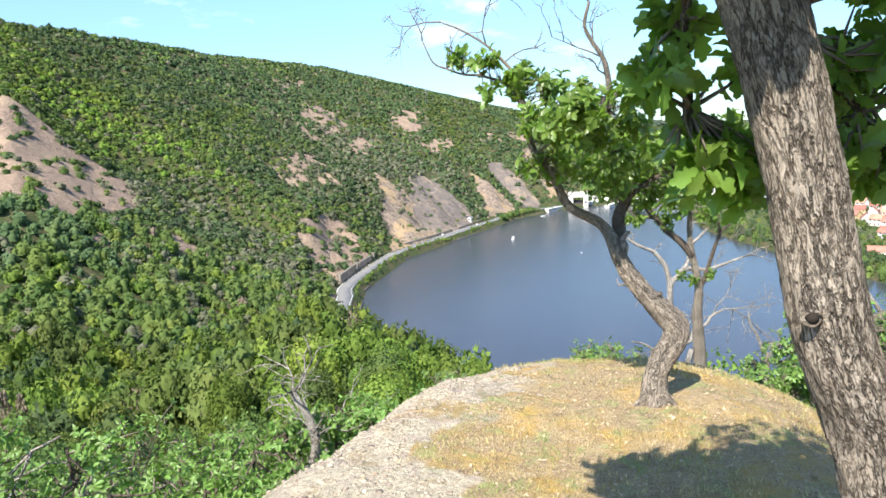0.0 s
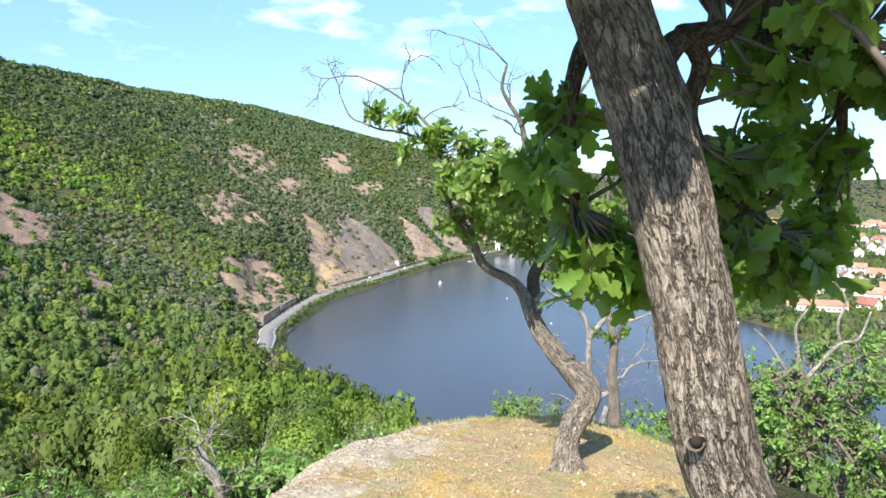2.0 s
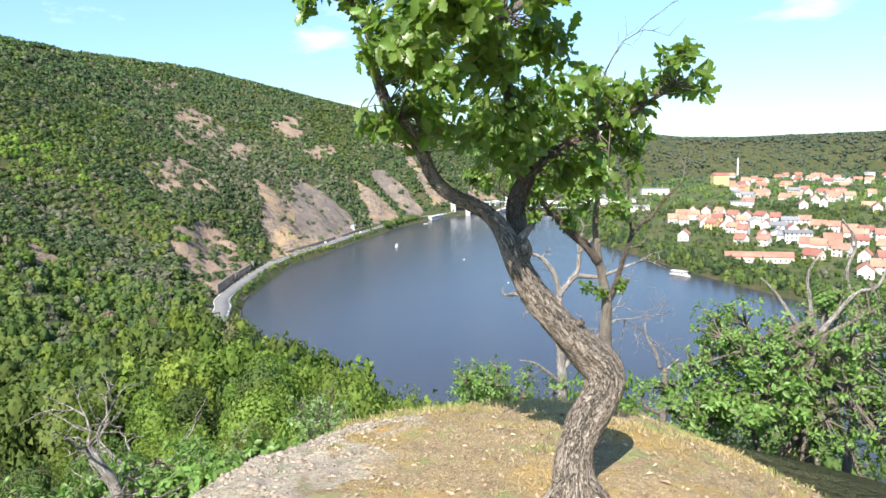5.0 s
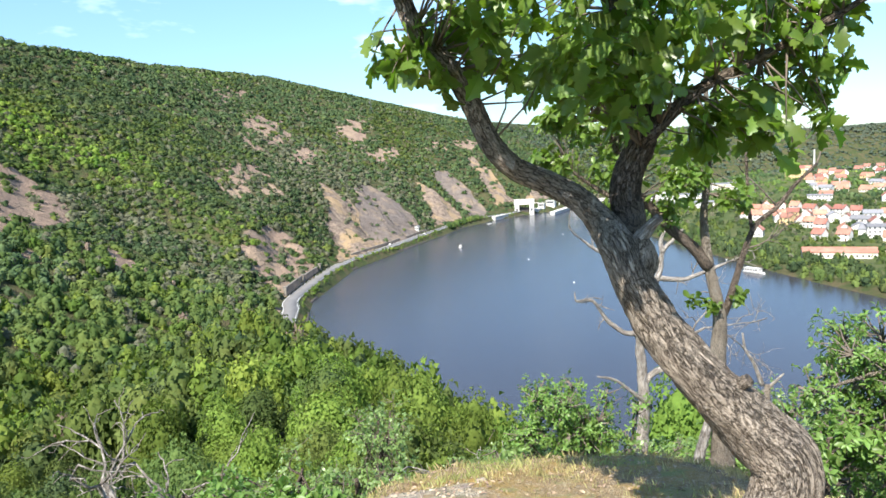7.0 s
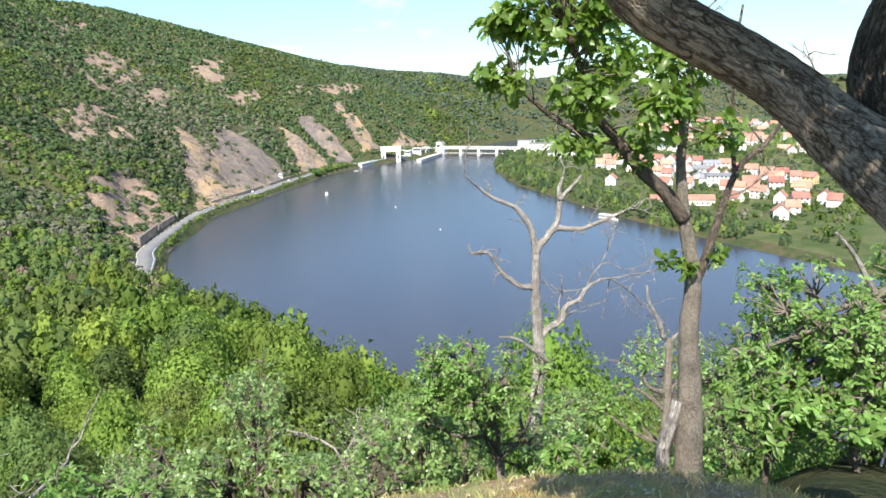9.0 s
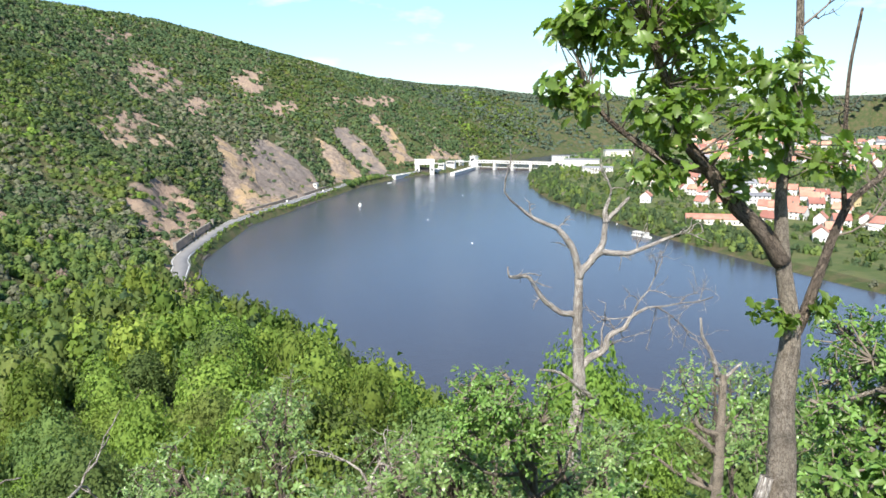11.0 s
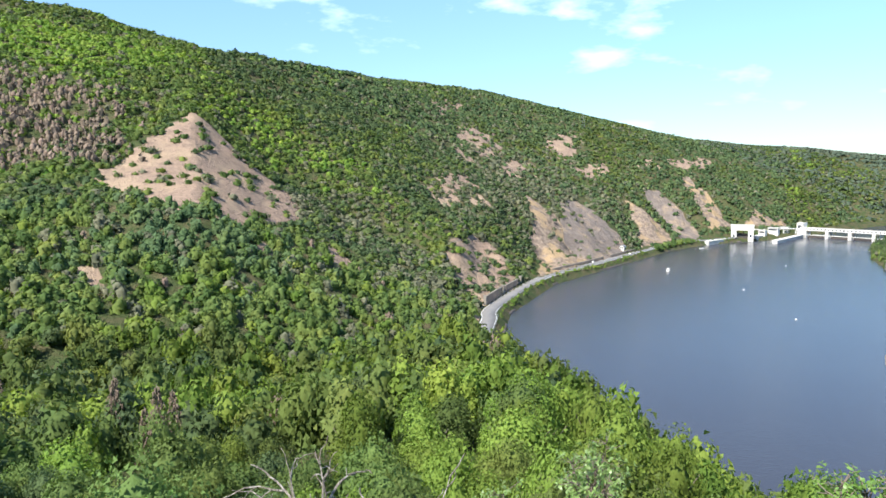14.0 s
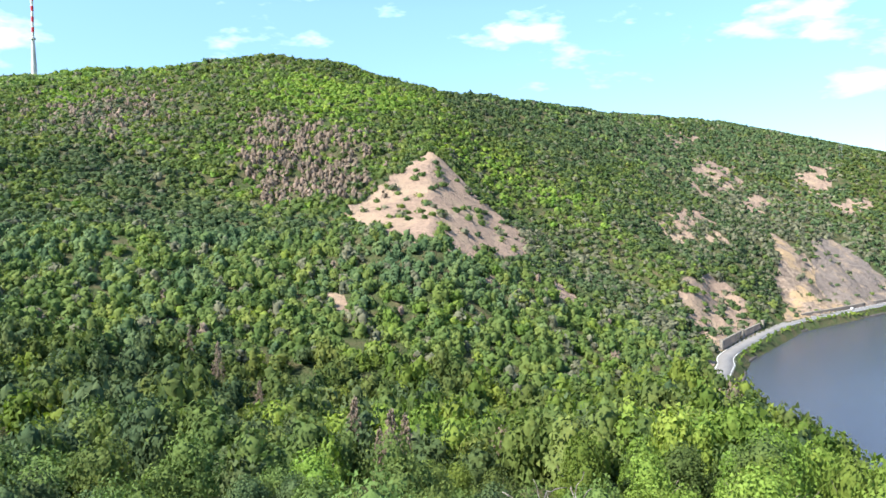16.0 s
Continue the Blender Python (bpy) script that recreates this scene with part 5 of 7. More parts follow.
    spray("dead_twig_tangle", dead, M_TWIG, t, "fine bare grey twigs")


def dead_tree():
    rng = np.random.default_rng(14)
    t = thing("dead_tree", (2.88, 14.4, ground_z(2.88, 14.4)), "bleached leafless dead tree with crooked broken branches", "tree")
    trunk = [(2.85, 14.4, -5.6), (2.80, 14.4, -3.96), (2.825, 14.4, -3.34), (2.852, 14.4, -2.85), (2.84, 14.42, -2.36), (2.797, 14.4, -1.89), (2.794, 14.38, -1.42), (2.81, 14.4, -1.14), (2.971, 14.4, -0.966), (3.123, 14.42, -0.742), (3.164, 14.4, -0.443), (3.339, 14.4, -0.259), (3.478, 14.4, -0.113)]
    limb("trunk", trunk, 0, 0, M_DEAD, t, 18, 0.03, 0.26, 51, (0.19, 0.135, 0.125, 0.12, 0.11, 0.098, 0.092, 0.085, 0.066, 0.058, 0.048, 0.036, 0.022))
    arms = [[(2.80, 14.4, -1.80), (2.735, 14.38, -1.70), (2.56, 14.36, -1.66), (2.398, 14.36, -1.554), (2.26, 14.34, -1.42), (2.158, 14.34, -1.259), (2.06, 14.34, -1.13), (1.92, 14.34, -1.13), (1.806, 14.34, -1.117)],
            [(2.80, 14.4, -1.20), (2.76, 14.4, -0.97), (2.69, 14.38, -0.78), (2.576, 14.38, -0.623), (2.46, 14.36, -0.50), (2.343, 14.36, -0.449), (2.116, 14.36, -0.343), (1.925, 14.36, -0.195)],
            [(2.967, 14.4, -0.93), (3.10, 14.42, -0.86), (3.23, 14.44, -0.871), (3.496, 14.44, -0.898), (3.64, 14.44, -0.86), (3.794, 14.44, -0.811), (4.163, 14.44, -0.679)],
            [(2.849, 14.4, -2.55), (2.93, 14.42, -2.42), (3.018, 14.42, -2.34), (3.15, 14.42, -2.28), (3.222, 14.42, -2.22), (3.26, 14.42, -2.07), (3.38, 14.42, -1.99), (3.493, 14.42, -1.95), (3.60, 14.42, -1.79), (3.821, 14.42, -1.672)],
            [(3.164, 14.4, -0.443), (3.14, 14.4, -0.28), (3.20, 14.4, -0.12)]]
    for k, a in enumerate(arms):
        limb("branch", a, 0.062 if k in (1, 3) else 0.05, 0.02, M_DEAD, t, 12, 0.025, 0.34, 52 + k, label="bleached broken branch")
    dead = []
    for s, d, ln, dp in ((arms[3][-1], (0.8, 0, 0.5), 1.0, 3), (arms[3][-2], (0.6, 0.2, 0.9), 0.9, 3), (arms[3][-1], (0.9, 0.2, -0.2), 1.1, 3), (arms[3][3], (-0.5, 0, 0.9), 0.6, 2), (arms[1][-1], (-0.6, 0, 0.8), 0.6, 2), (arms[2][-1], (0.9, 0, 0.4), 0.5, 1), (arms[4][-1], (0.3, 0, 1), 0.5, 2), (arms[0][-1], (-0.3, 0, 0.9), 0.15, 0)):
        dead += bare_twigs(rng, s, d, ln, 0.016, dp)
    for a in arms[:4]:
        for q in a[2::2]:
            dead += bare_twigs(rng, q, (rng.normal(), 0.2 * rng.normal(), rng.uniform(-0.3, 1.0)), rng.uniform(0.15, 0.5), 0.012, 1)
    spray("dead_twig_tangle", dead, M_DEAD, t, "fine bare twigs")


def leafy(name, base, top, clusters, size, label, trunk_r=0.06, mat=None, trunk_mat=None, seed=0, category="tree", group="", per=6, twig=0.006, extra=()):
    """A bushy small tree: a crooked stem, limbs to each cluster of leaves, twigs and leaves."""
    rng = np.random.default_rng(100 + seed)
    gz = ground_z(*base)
    t = thing(name, (*base, gz), label, category, group)
    b0 = np.array((base[0], base[1], gz - 0.15))
    tp = np.array(top)
    mid = b0 + (tp - b0) * 0.5 + rng.normal(scale=0.06, size=3) * np.linalg.norm(tp - b0)
    line = [b0, b0 + (mid - b0) * 0.5, mid, tp]
    limb("trunk", line, trunk_r, trunk_r * 0.4, trunk_mat or M_BARKD, t, 12, 0.05, 0.12, seed)
    c, d = smooth_line(line, 0.1)
    lines = [line]
    for k, q in enumerate(clusters):
        e = np.array(q[:3])
        s = c[int(len(c) * min(0.95, rng.uniform(0.35, 0.95)))]
        m = (s + e) / 2 + rng.normal(scale=0.08, size=3) + (0, 0, -0.05)
        ln = [s, m, e]
        lines.append(ln)
        limb("limb", ln, trunk_r * 0.4, trunk_r * 0.12, trunk_mat or M_BARKD, t, 7, 0.06, 0.1, seed + k)
    for k, ln in enumerate(extra):
        limb("dead_limb", ln, 0.035, 0.012, M_DEAD, t, 9, 0.04, 0.15, seed + k, label="bleached dead limb")
    ends, leaves = rosettes(rng, [(*q[:4], int(q[4] * 1.3)) for q in clusters], per, size * 0.86)
    spray("twig_tangle", twigs_to(ends[::2], lines, rng, twig), M_TWIG, t)
    leaf_mesh("foliage", leaves, mat or M_BUSH, t, "dense green leaves", (KITE_V, KITE_F) if base[1] > 11.5 or base[1] + abs(base[0]) > 14 else (LOW_V, LOW_F))
    return t


def ball(c, rad, n, k, seed, squash=0.8):
    """k leaf clusters spread over a rough ball, n whorls each."""
    rng = np.random.default_rng(seed)
    out = []
    for _ in range(k):
        d = rng.normal(size=3)
        d /= np.linalg.norm(d)
        p = np.array(c) + d * rad * rng.uniform(0.35, 0.85) * np.array((1, 1, squash))
        out.append((*p, rad * rng.uniform(0.28, 0.45), n))
    return out


gnarled_oak()
leaning_oaks()
slim_oak()
dead_tree()
# broken stem with leafy shoots
leafy("oak_tree", (3.76, 12.6), (3.9, 12.6, -2.0), [(3.2, 12.5, -2.5, 0.25, 14), (2.95, 12.5, -2.8, 0.2, 9), (3.5, 12.5, -2.2, 0.2, 10), (4.1, 12.5, -2.4, 0.22, 10), (3.4, 12.4, -3.0, 0.25, 10), (4.0, 12.5, -3.0, 0.2, 8)], 0.10, "broken oak stem with pale spike and leafy shoots", 0.10, trunk_mat=M_BARKG, seed=1, group="oaks on the outcrop",
      extra=([(3.85, 12.6, -2.1), (3.98, 12.6, -1.98), (4.12, 12.6, -1.86)], [(3.83, 12.6, -2.0), (3.72, 12.6, -1.7), (3.60, 12.6, -1.5), (3.56, 12.6, -1.28)]))
# bushy crown beside the dead tree
leafy("oak_tree", (1.9, 12.9), (1.4, 12.6, -2.2), ball((1.2, 12.5, -2.2), 0.8, 26, 20, 3, 0.7) + [(2.15, 12.5, -2.2, 0.28, 20), (1.75, 12.5, -1.95, 0.25, 18), (0.85, 12.5, -1.95, 0.28, 20), (2.0, 12.6, -2.5, 0.3, 16), (1.3, 12.5, -1.8, 0.25, 18), (0.9, 12.5, -2.4, 0.3, 24), (1.5, 12.4, -2.6, 0.35, 24)], 0.075, "bushy leaning oak with glossy green crown below the brink", 0.08, seed=2, trunk_mat=M_BARKG, group="oaks on the outcrop",
      extra=([(2.35, 12.6, -2.2), (2.14, 12.5, -2.0), (1.85, 12.45, -1.76), (1.6, 12.4, -1.68)],))
# big bush oak on the slope to the side
leafy("oak_tree", (4.1, 9.7), (4.2, 9.7, -0.5), ball((3.75, 9.6, -0.95), 1.0, 32, 28, 5, 0.95) + ball((4.8, 9.8, -1.0), 0.9, 28, 18, 6, 0.95) + ball((3.0, 9.5, -1.3), 0.65, 24, 12, 7) + ball((3.9, 9.4, -2.0), 1.0, 22, 16, 9, 0.8) + ball((5.0, 9.4, -2.0), 0.9, 20, 10, 11, 0.8), 0.062, "large bushy oak with grey trunk and bleached upper limbs", 0.10, trunk_mat=M_BARKG, seed=3, group="oaks on the outcrop",
      extra=([(4.15, 9.7, -1.0), (4.2, 9.7, -0.5), (4.15, 9.7, -0.1), (4.3, 9.7, 0.15)], [(4.2, 9.7, -0.9), (4.7, 9.7, -0.35), (5.0, 9.7, -0.25), (5.15, 9.7, 0.1)], [(4.15, 9.7, -0.8), (3.8, 9.7, -0.3), (3.6, 9.7, -0.1)], [(4.9, 9.7, -1.2), (5.1, 9.7, -0.7), (5.0, 9.7, -0.3)]))
leafy("oak_tree", (5.4, 10.6), (5.6, 10.6, -0.4), ball((5.7, 10.5, -0.9), 0.9, 12, 14, 8), 0.095, "sparse oak with pale limbs on the slope", 0.07, seed=4, group="oaks on the outcrop", trunk_mat=M_BARKG,
      extra=([(5.5, 10.6, -0.9), (5.3, 10.6, -0.3), (5.4, 10.6, 0.1), (5.2, 10.6, 0.4)],))
for k, (x, y, h, w) in enumerate(((2.55, 9.0, 0.9, 0.45), (2.2, 9.8, 1.1, 0.5), (3.0, 8.6, 0.8, 0.4), (4.7, 8.7, 1.0, 0.6), (5.6, 9.3, 1.3, 0.7), (1.6, 10.2, 1.2, 0.5), (2.9, 10.8, 1.3, 0.6))):
    g = ground_z(x, y)
    leafy("shrub", (x, y), (x, y, g + h * 0.8), ball((x, y, g + h * 0.65), w, 9, 8, 60 + k), 0.085, "leafy green shrub at the edge of the outcrop", 0.03, seed=10 + k, category="shrub", group="shrubs below the brink")
# oak scrub below the rock edge
for k, (x, y, top, w) in enumerate(((-5.6, 6.4, -0.1, 0.8), (-4.9, 7.2, -0.75, 0.8), (-4.2, 6.6, -1.0, 0.65), (-3.7, 7.4, -1.35, 0.7), (-3.0, 6.9, -1.25, 0.5), (-2.75, 7.9, -1.4, 0.5), (-2.2, 7.4, -1.15, 0.33), (-1.85, 7.9, -0.95, 0.3), (-1.5, 8.4, -1.0, 0.28), (-4.6, 8.6, -1.9, 0.8), (-6.4, 8.2, -1.2, 0.9), (-3.3, 10.6, -2.4, 0.8), (-2.2, 11.4, -2.6, 0.7), (-5.6, 10.8, -2.6, 0.9), (-3.6, 8.7, -1.5, 0.75), (-3.5, 9.9, -1.7, 0.7), (-2.9, 10.2, -1.6, 0.6), (-2.6, 11.0, -1.8, 0.6), (-2.3, 9.3, -1.35, 0.45), (-4.7, 10.3, -1.9, 0.8), (-4.7, 9.2, -1.9, 0.8), (-6.3, 11.5, -2.4, 1.0), (-6.6, 10.2, -2.3, 1.0))):
    leafy("shrub", (x, y), (x, y, top - w * 0.4), ball((x, y, top - w * 0.75), w, 10, 12, 80 + k), 0.09, "low oak scrub below the rock edge", 0.035, seed=30 + k, category="shrub", group="oak scrub under the rock")


def dead_bush(x, y, h, seed, label, spread=1.0):
    rng = np.random.default_rng(seed)
    g = ground_z(x, y)
    t = thing("dead_bush", (x, y, g), label, "bush", "dead bushes")
    stem = [(x, y, g - 0.1), (x + 0.06 * h, y, g + h * 0.3), (x - 0.05 * h, y, g + h * 0.55)]
    limb("trunk", stem, 0.055 * h * spread ** 0.5, 0.032 * h * spread ** 0.5, M_DEAD, t, 12, 0.03, 0.3, seed)
    tw = []
    for k in range(7):
        a = rng.uniform(0, 6.28)
        tw += bare_twigs(rng, stem[1] if k % 2 else stem[2], (0.9 * math.cos(a), 0.7 * math.sin(a), rng.uniform(0.1, 0.9)), h * spread * rng.uniform(0.4, 0.8), 0.017 * h * spread, 2)
    spray("dead_twig_tangle", tw, M_DEAD, t, "crooked bare branches")


dead_bush(-3.2, 9.5, 2.3, 71, "grey leafless dead bush below the rock edge", 0.42)
dead_bush(-5.4, 6.9, 1.5, 72, "bare pale bush with thin branches")
dead_bush(0.5, 20.6, 2.4, 73, "bare dead bush among green shrubs")
dead_bush(1.7, 9.0, 0.55, 74, "bleached broken branches at the brink")
dead_bush(-3.6, 12.6, 1.8, 75, "grey leafless dead bush on the slope")
# young pale-leaved trees further down
for k, (x, y, top, w) in enumerate(((-1.5, 18.0, -3.9, 0.9), (-2.8, 16.2, -4.0, 1.0), (-1.4, 22.0, -5.1, 1.2), (-3.6, 19.0, -5.6, 1.2), (0.6, 17.5, -4.9, 1.0), (-0.4, 15.2, -4.3, 0.8), (1.3, 16.6, -4.6, 0.9), (-5.4, 16.5, -5.6, 1.3), (-4.6, 22.5, -7.2, 1.6), (2.8, 18.5, -5.4, 1.0), (4.6, 17.5, -4.6, 1.1), (6.3, 15.0, -3.4, 1.2), (7.5, 18.5, -4.0, 1.4), (-7.6, 19.5, -7.4, 1.7), (9.5, 21.0, -5.0, 1.7), (0.8, 24.0, -7.4, 1.6), (0.9, 13.4, -2.7, 0.7), (0.2, 13.0, -3.0, 0.8), (-0.7, 12.6, -3.0, 0.8), (2.3, 13.6, -3.2, 0.8), (-1.6, 13.6, -3.1, 0.9), (-2.6, 13.4, -3.3, 0.9), (3.4, 14.6, -3.6, 0.9), (-0.9, 10.6, -2.4, 0.6), (0.4, 10.4, -2.3, 0.5))):
    leafy("sapling", (x, y), (x, y, top - w * 0.3), ball((x, y, top - w * 0.8), w, 12, 16, 120 + k, 1.0), 0.11, "young pale green tree on the slope below", 0.06, mat=M_SHRUB, seed=50 + k, category="tree", group="young trees below the brink", per=5)


# ---- the outcrop's grass, litter and stones ----
def grass():
    rng = np.random.default_rng(31)
    v, f = [], []
    xs, ys = rng.uniform(-2.0, 3.4, 60000), rng.uniform(0.8, 8.2, 60000)
    z, k = land(xs, ys)
    tuft = fbm(xs, ys, 0.55, 41)
    keep = (k["dry"] > 0.5) & (k["slab"] < 0.4) & (tuft + rng.uniform(-0.45, 0.45, 60000) > 0.16)
    for x, y, zz, q in zip(xs[keep], ys[keep], z[keep], tuft[keep]):
        rim = 1.0 + 0.5 * max(0.0, min(1.0, (y - 6.1) / 0.7)) * (rng.uniform() < 0.4)
        for _ in range(rng.integers(2, 6)):
            h = rng.uniform(0.008, 0.032) * rim * (1.25 if q > 0.45 else 1.0)
            a = rng.uniform(0, 6.28)
            lean = rng.uniform(0.1, 0.8) * h
            bx, by = x + rng.normal(scale=0.012), y + rng.normal(scale=0.012)
            px, py, w = math.cos(a), math.sin(a), rng.uniform(0.0004, 0.0010)
            n = len(v)
            v += [(bx - py * w, by + px * w, zz - 0.01), (bx + py * w, by - px * w, zz - 0.01), (bx + px * lean * 0.4 + py * w * 0.8, by + py * lean * 0.4 - px * w * 0.8, zz + h * 0.6), (bx + px * lean, by + py * lean, zz + h)]
            f.append((n, n + 1, n + 2, n + 3))
    ob = link_arrays("dry_grass", np.array(v), np.array(f), M_STRAW)
    tagged(ob, "sparse dry straw-coloured grass on the outcrop", "grass", kind="stuff")
    # fallen oak leaves
    o, lv = [], []
    xs, ys = rng.uniform(-1.9, 2.6, 9000), rng.uniform(1.0, 7.6, 9000)
    z, k = land(xs, ys)
    for x, y, zz, d, s in zip(xs, ys, z, k["dry"], k["slab"]):
        if d > 0.5 and s < 0.8:
            a = rng.uniform(0, 6.28)
            nrm = np.array((rng.normal(scale=0.3), rng.normal(scale=0.3), 1.0))
            nrm /= np.linalg.norm(nrm)
            al = np.array((math.cos(a), math.sin(a), 0.0))
            al -= nrm * np.dot(al, nrm)
            al /= np.linalg.norm(al)
            lv.append((np.array((x, y, zz + 0.006)), al, nrm, rng.uniform(0.010, 0.030) * (1.5 if rng.uniform() < 0.06 else 1.0)))
    ob = leaf_mesh("leaf_litter", lv, M_SOIL, None, "scattered dry brown fallen leaves", (LOW_V, LOW_F))
    tagged(ob, category="litter")


def stones():
    rng = np.random.default_rng(33)
    base = []
    for q in range(5):
        bm = bmesh.new()
        bmesh.ops.create_icosphere(bm, subdivisions=1, radius=1.0)
        for w in bm.verts:
            w.co *= rng.uniform(0.7, 1.15)
            w.co.z *= 0.5
        me = bpy.data.meshes.new("stone")
        bm.to_mesh(me)
        bm.free()
        me.materials.append(M_PEBBLE)
        base.append(me)
    n = 0
    while n < 90:
        y = rng.uniform(2.6, 6.6)
        x = rng.uniform(-2.4, 0.2)
        z, k = land(np.array([x]), np.array([y]))
        if k["slab"][0] < 0.5 and rng.uniform() > 0.05:
            continue
        s = rng.uniform(0.006, 0.018) * (2.0 if rng.uniform() < 0.07 else 1.0)
        ob = new("stone", base[rng.integers(0, 5)])
        ob.matrix_basis = Matrix.Translation((x, y, float(z[0]) + s * 0.15)) @ pose(0, 0, 0, rng.uniform(-15, 15), rng.uniform(-15, 15), rng.uniform(0, 360)) @ Matrix.Diagonal((s * rng.uniform(0.8, 1.5), s, s, 1))
        tagged(ob, "small pale lichened stone on the rock slab", "stone", "stones on the slab")
        n += 1


def crumbs():
    """Crumbled, lichened bits of rock that roughen the slab."""
    rng = np.random.default_rng(35)
    xs, ys = rng.uniform(-2.9, 0.0, 16000), rng.uniform(1.5, 7.2, 16000)
    z, k = land(xs, ys)
    keep = (k["slab"] > rng.uniform(0.2, 0.9, 16000)) & (fbm(xs, ys, 0.4, 43) > -0.3)
    bm = bmesh.new()
    bmesh.ops.create_icosphere(bm, subdivisions=1, radius=1.0)
    shape, tri = np.array([tuple(q.co) for q in bm.verts]), np.array([[q.index for q in f.verts] for f in bm.faces])
    bm.free()
    c = np.stack([xs, ys, z], -1)[keep][:3600]
    n = len(c)
    size = rng.uniform(0.004, 0.015, (n, 1, 1)) * np.where(rng.uniform(size=(n, 1, 1)) < 0.06, 1.8, 1.0)
    v = shape[None] * rng.uniform(0.6, 1.2, (n, len(shape), 1)) * size * rng.uniform((0.7, 0.7, 0.3), (1.5, 1.5, 0.6), (n, 1, 3)) + c[:, None] + (0, 0, 0.001)
    f = (tri[None] + (np.arange(n) * len(shape))[:, None, None]).reshape(-1, 3)
    tagged(link_arrays("rock_crumbs", v.reshape(-1, 3), f, M_PEBBLE), "crumbled pale lichened rock on the slab", "gravel", kind="stuff")


grass()
stones()
crumbs()


# ---- road along the far bank ----
M_ASPHALT = material("worn_asphalt", (0.20, 0.195, 0.19), (0.16, 0.155, 0.15), 0.9, 0.6, color3=(0.23, 0.22, 0.21), scale3=0.05)
M_LINE = material("road_paint", (0.75, 0.75, 0.72), (0.6, 0.6, 0.58), 0.7, 2.0)
M_WALL = material("dark_stone_wall", (0.085, 0.075, 0.07), (0.05, 0.046, 0.045), 0.95, 0.9, 0.15, 1.6, color3=(0.12, 0.10, 0.085), scale3=0.15)
M_CONC = material("pale_concrete", (0.62, 0.60, 0.55), (0.50, 0.48, 0.44), 0.9, 0.4, color3=(0.40, 0.38, 0.34), scale3=0.06)
M_STONE = material("bank_stone", (0.27, 0.24, 0.20), (0.16, 0.14, 0.115), 0.95, 0.7, 0.2, 1.2, island=0.3)
M_WHITE = material("white_render", (0.70, 0.68, 0.62), (0.60, 0.58, 0.53), 0.8, 0.4)
M_CREAM = material("cream_render", (0.74, 0.68, 0.55), (0.66, 0.60, 0.48), 0.85, 0.4)
M_OCHRE = material("ochre_render", (0.70, 0.52, 0.27), (0.62, 0.46, 0.24), 0.85, 0.4)
M_ROOF = material("orange_red_tiles", (0.36, 0.165, 0.115), (0.30, 0.135, 0.10), 0.85, 0.9, objrand=0.3, color3=(0.44, 0.22, 0.16), scale3=0.1)
M_ROOFG = material("grey_roofing", (0.25, 0.25, 0.26), (0.19, 0.19, 0.20), 0.8, 0.9, objrand=0.3)
M_PANE = material("dark_window_glass", (0.05, 0.06, 0.075), (0.03, 0.035, 0.045), 0.15, 1.0, spec=0.6)
M_STEEL = material("galvanised_steel", (0.42, 0.43, 0.44), (0.33, 0.34, 0.35), 0.5, 2.0, metal=0.7)
M_RED = material("signal_red_paint", (0.55, 0.05, 0.05), (0.45, 0.04, 0.04), 0.6, 2.0)
M_DOOR = material("brown_door", (0.16, 0.09, 0.05), (0.12, 0.07, 0.04), 0.7, 4.0)


def strip(name, line, d0, d1, z0, z1, mat, parent=None, thick=0.0, label="", step=4.0):
    """A band that follows a line at the offsets d0 to d1 to its left, with optional depth downwards."""
    c, _ = smooth_line([(x, y, 0) for x, y in line], step)
    tan = np.gradient(c, axis=0)
    tan /= np.linalg.norm(tan, axis=1)[:, None]
    nrm = np.stack([-tan[:, 1], tan[:, 0], np.zeros(len(c))], -1)
    a, b = c + nrm * d0, c + nrm * d1
    a[:, 2], b[:, 2] = z0, z1
    n = len(c)
    i = np.arange(n - 1)
    if thick:
        lo_a, lo_b = a - (0, 0, thick), b - (0, 0, thick)
        v = np.concatenate([a, b, lo_a, lo_b])
        f = np.concatenate([np.stack(q, -1) for q in ((i, i + n, i + n + 1, i + 1)[::-1], (i + 2 * n, i, i + 1, i + 1 + 2 * n)[::-1], (i + n, i + 3 * n, i + 1 + 3 * n, i + n + 1)[::-1], (i + 2 * n, i + 2 * n + 1, i + 3 * n + 1, i + 3 * n))] + [np.array([(0, n, 3 * n, 2 * n), (n - 1, 3 * n - 1, 4 * n - 1, 2 * n - 1)])])
    else:
        v = np.concatenate([a, b])
        f = np.stack((i + 1, i + n + 1, i + n, i), -1)
    ob = link_arrays(name, v, f, mat, parent)
    if label:
        tagged(ob, label)
    return ob


SHELF = WATER + 4.6
ROAD_LINE = LEFT_SHORE[1:9]
road = strip("road", ROAD_LINE, 4.9, 13.6, SHELF + 0.12, SHELF + 0.12, M_ASPHALT, thick=0.5)
tagged(road, "pale worn asphalt road curving along the far bank", "road", kind="structure")
for d in (5.25, 13.25):
    strip("edge_line", ROAD_LINE, d - 0.12, d + 0.12, SHELF + 0.135, SHELF + 0.135, M_LINE, road, label="white painted edge line")
bank_wall = strip("bank_revetment", ROAD_LINE, -0.6, 0.5, WATER + 0.5, WATER + 1.2, M_WALL, thick=2.0)
tagged(bank_wall, "dark stone revetment along the waterline", "embankment", kind="structure")


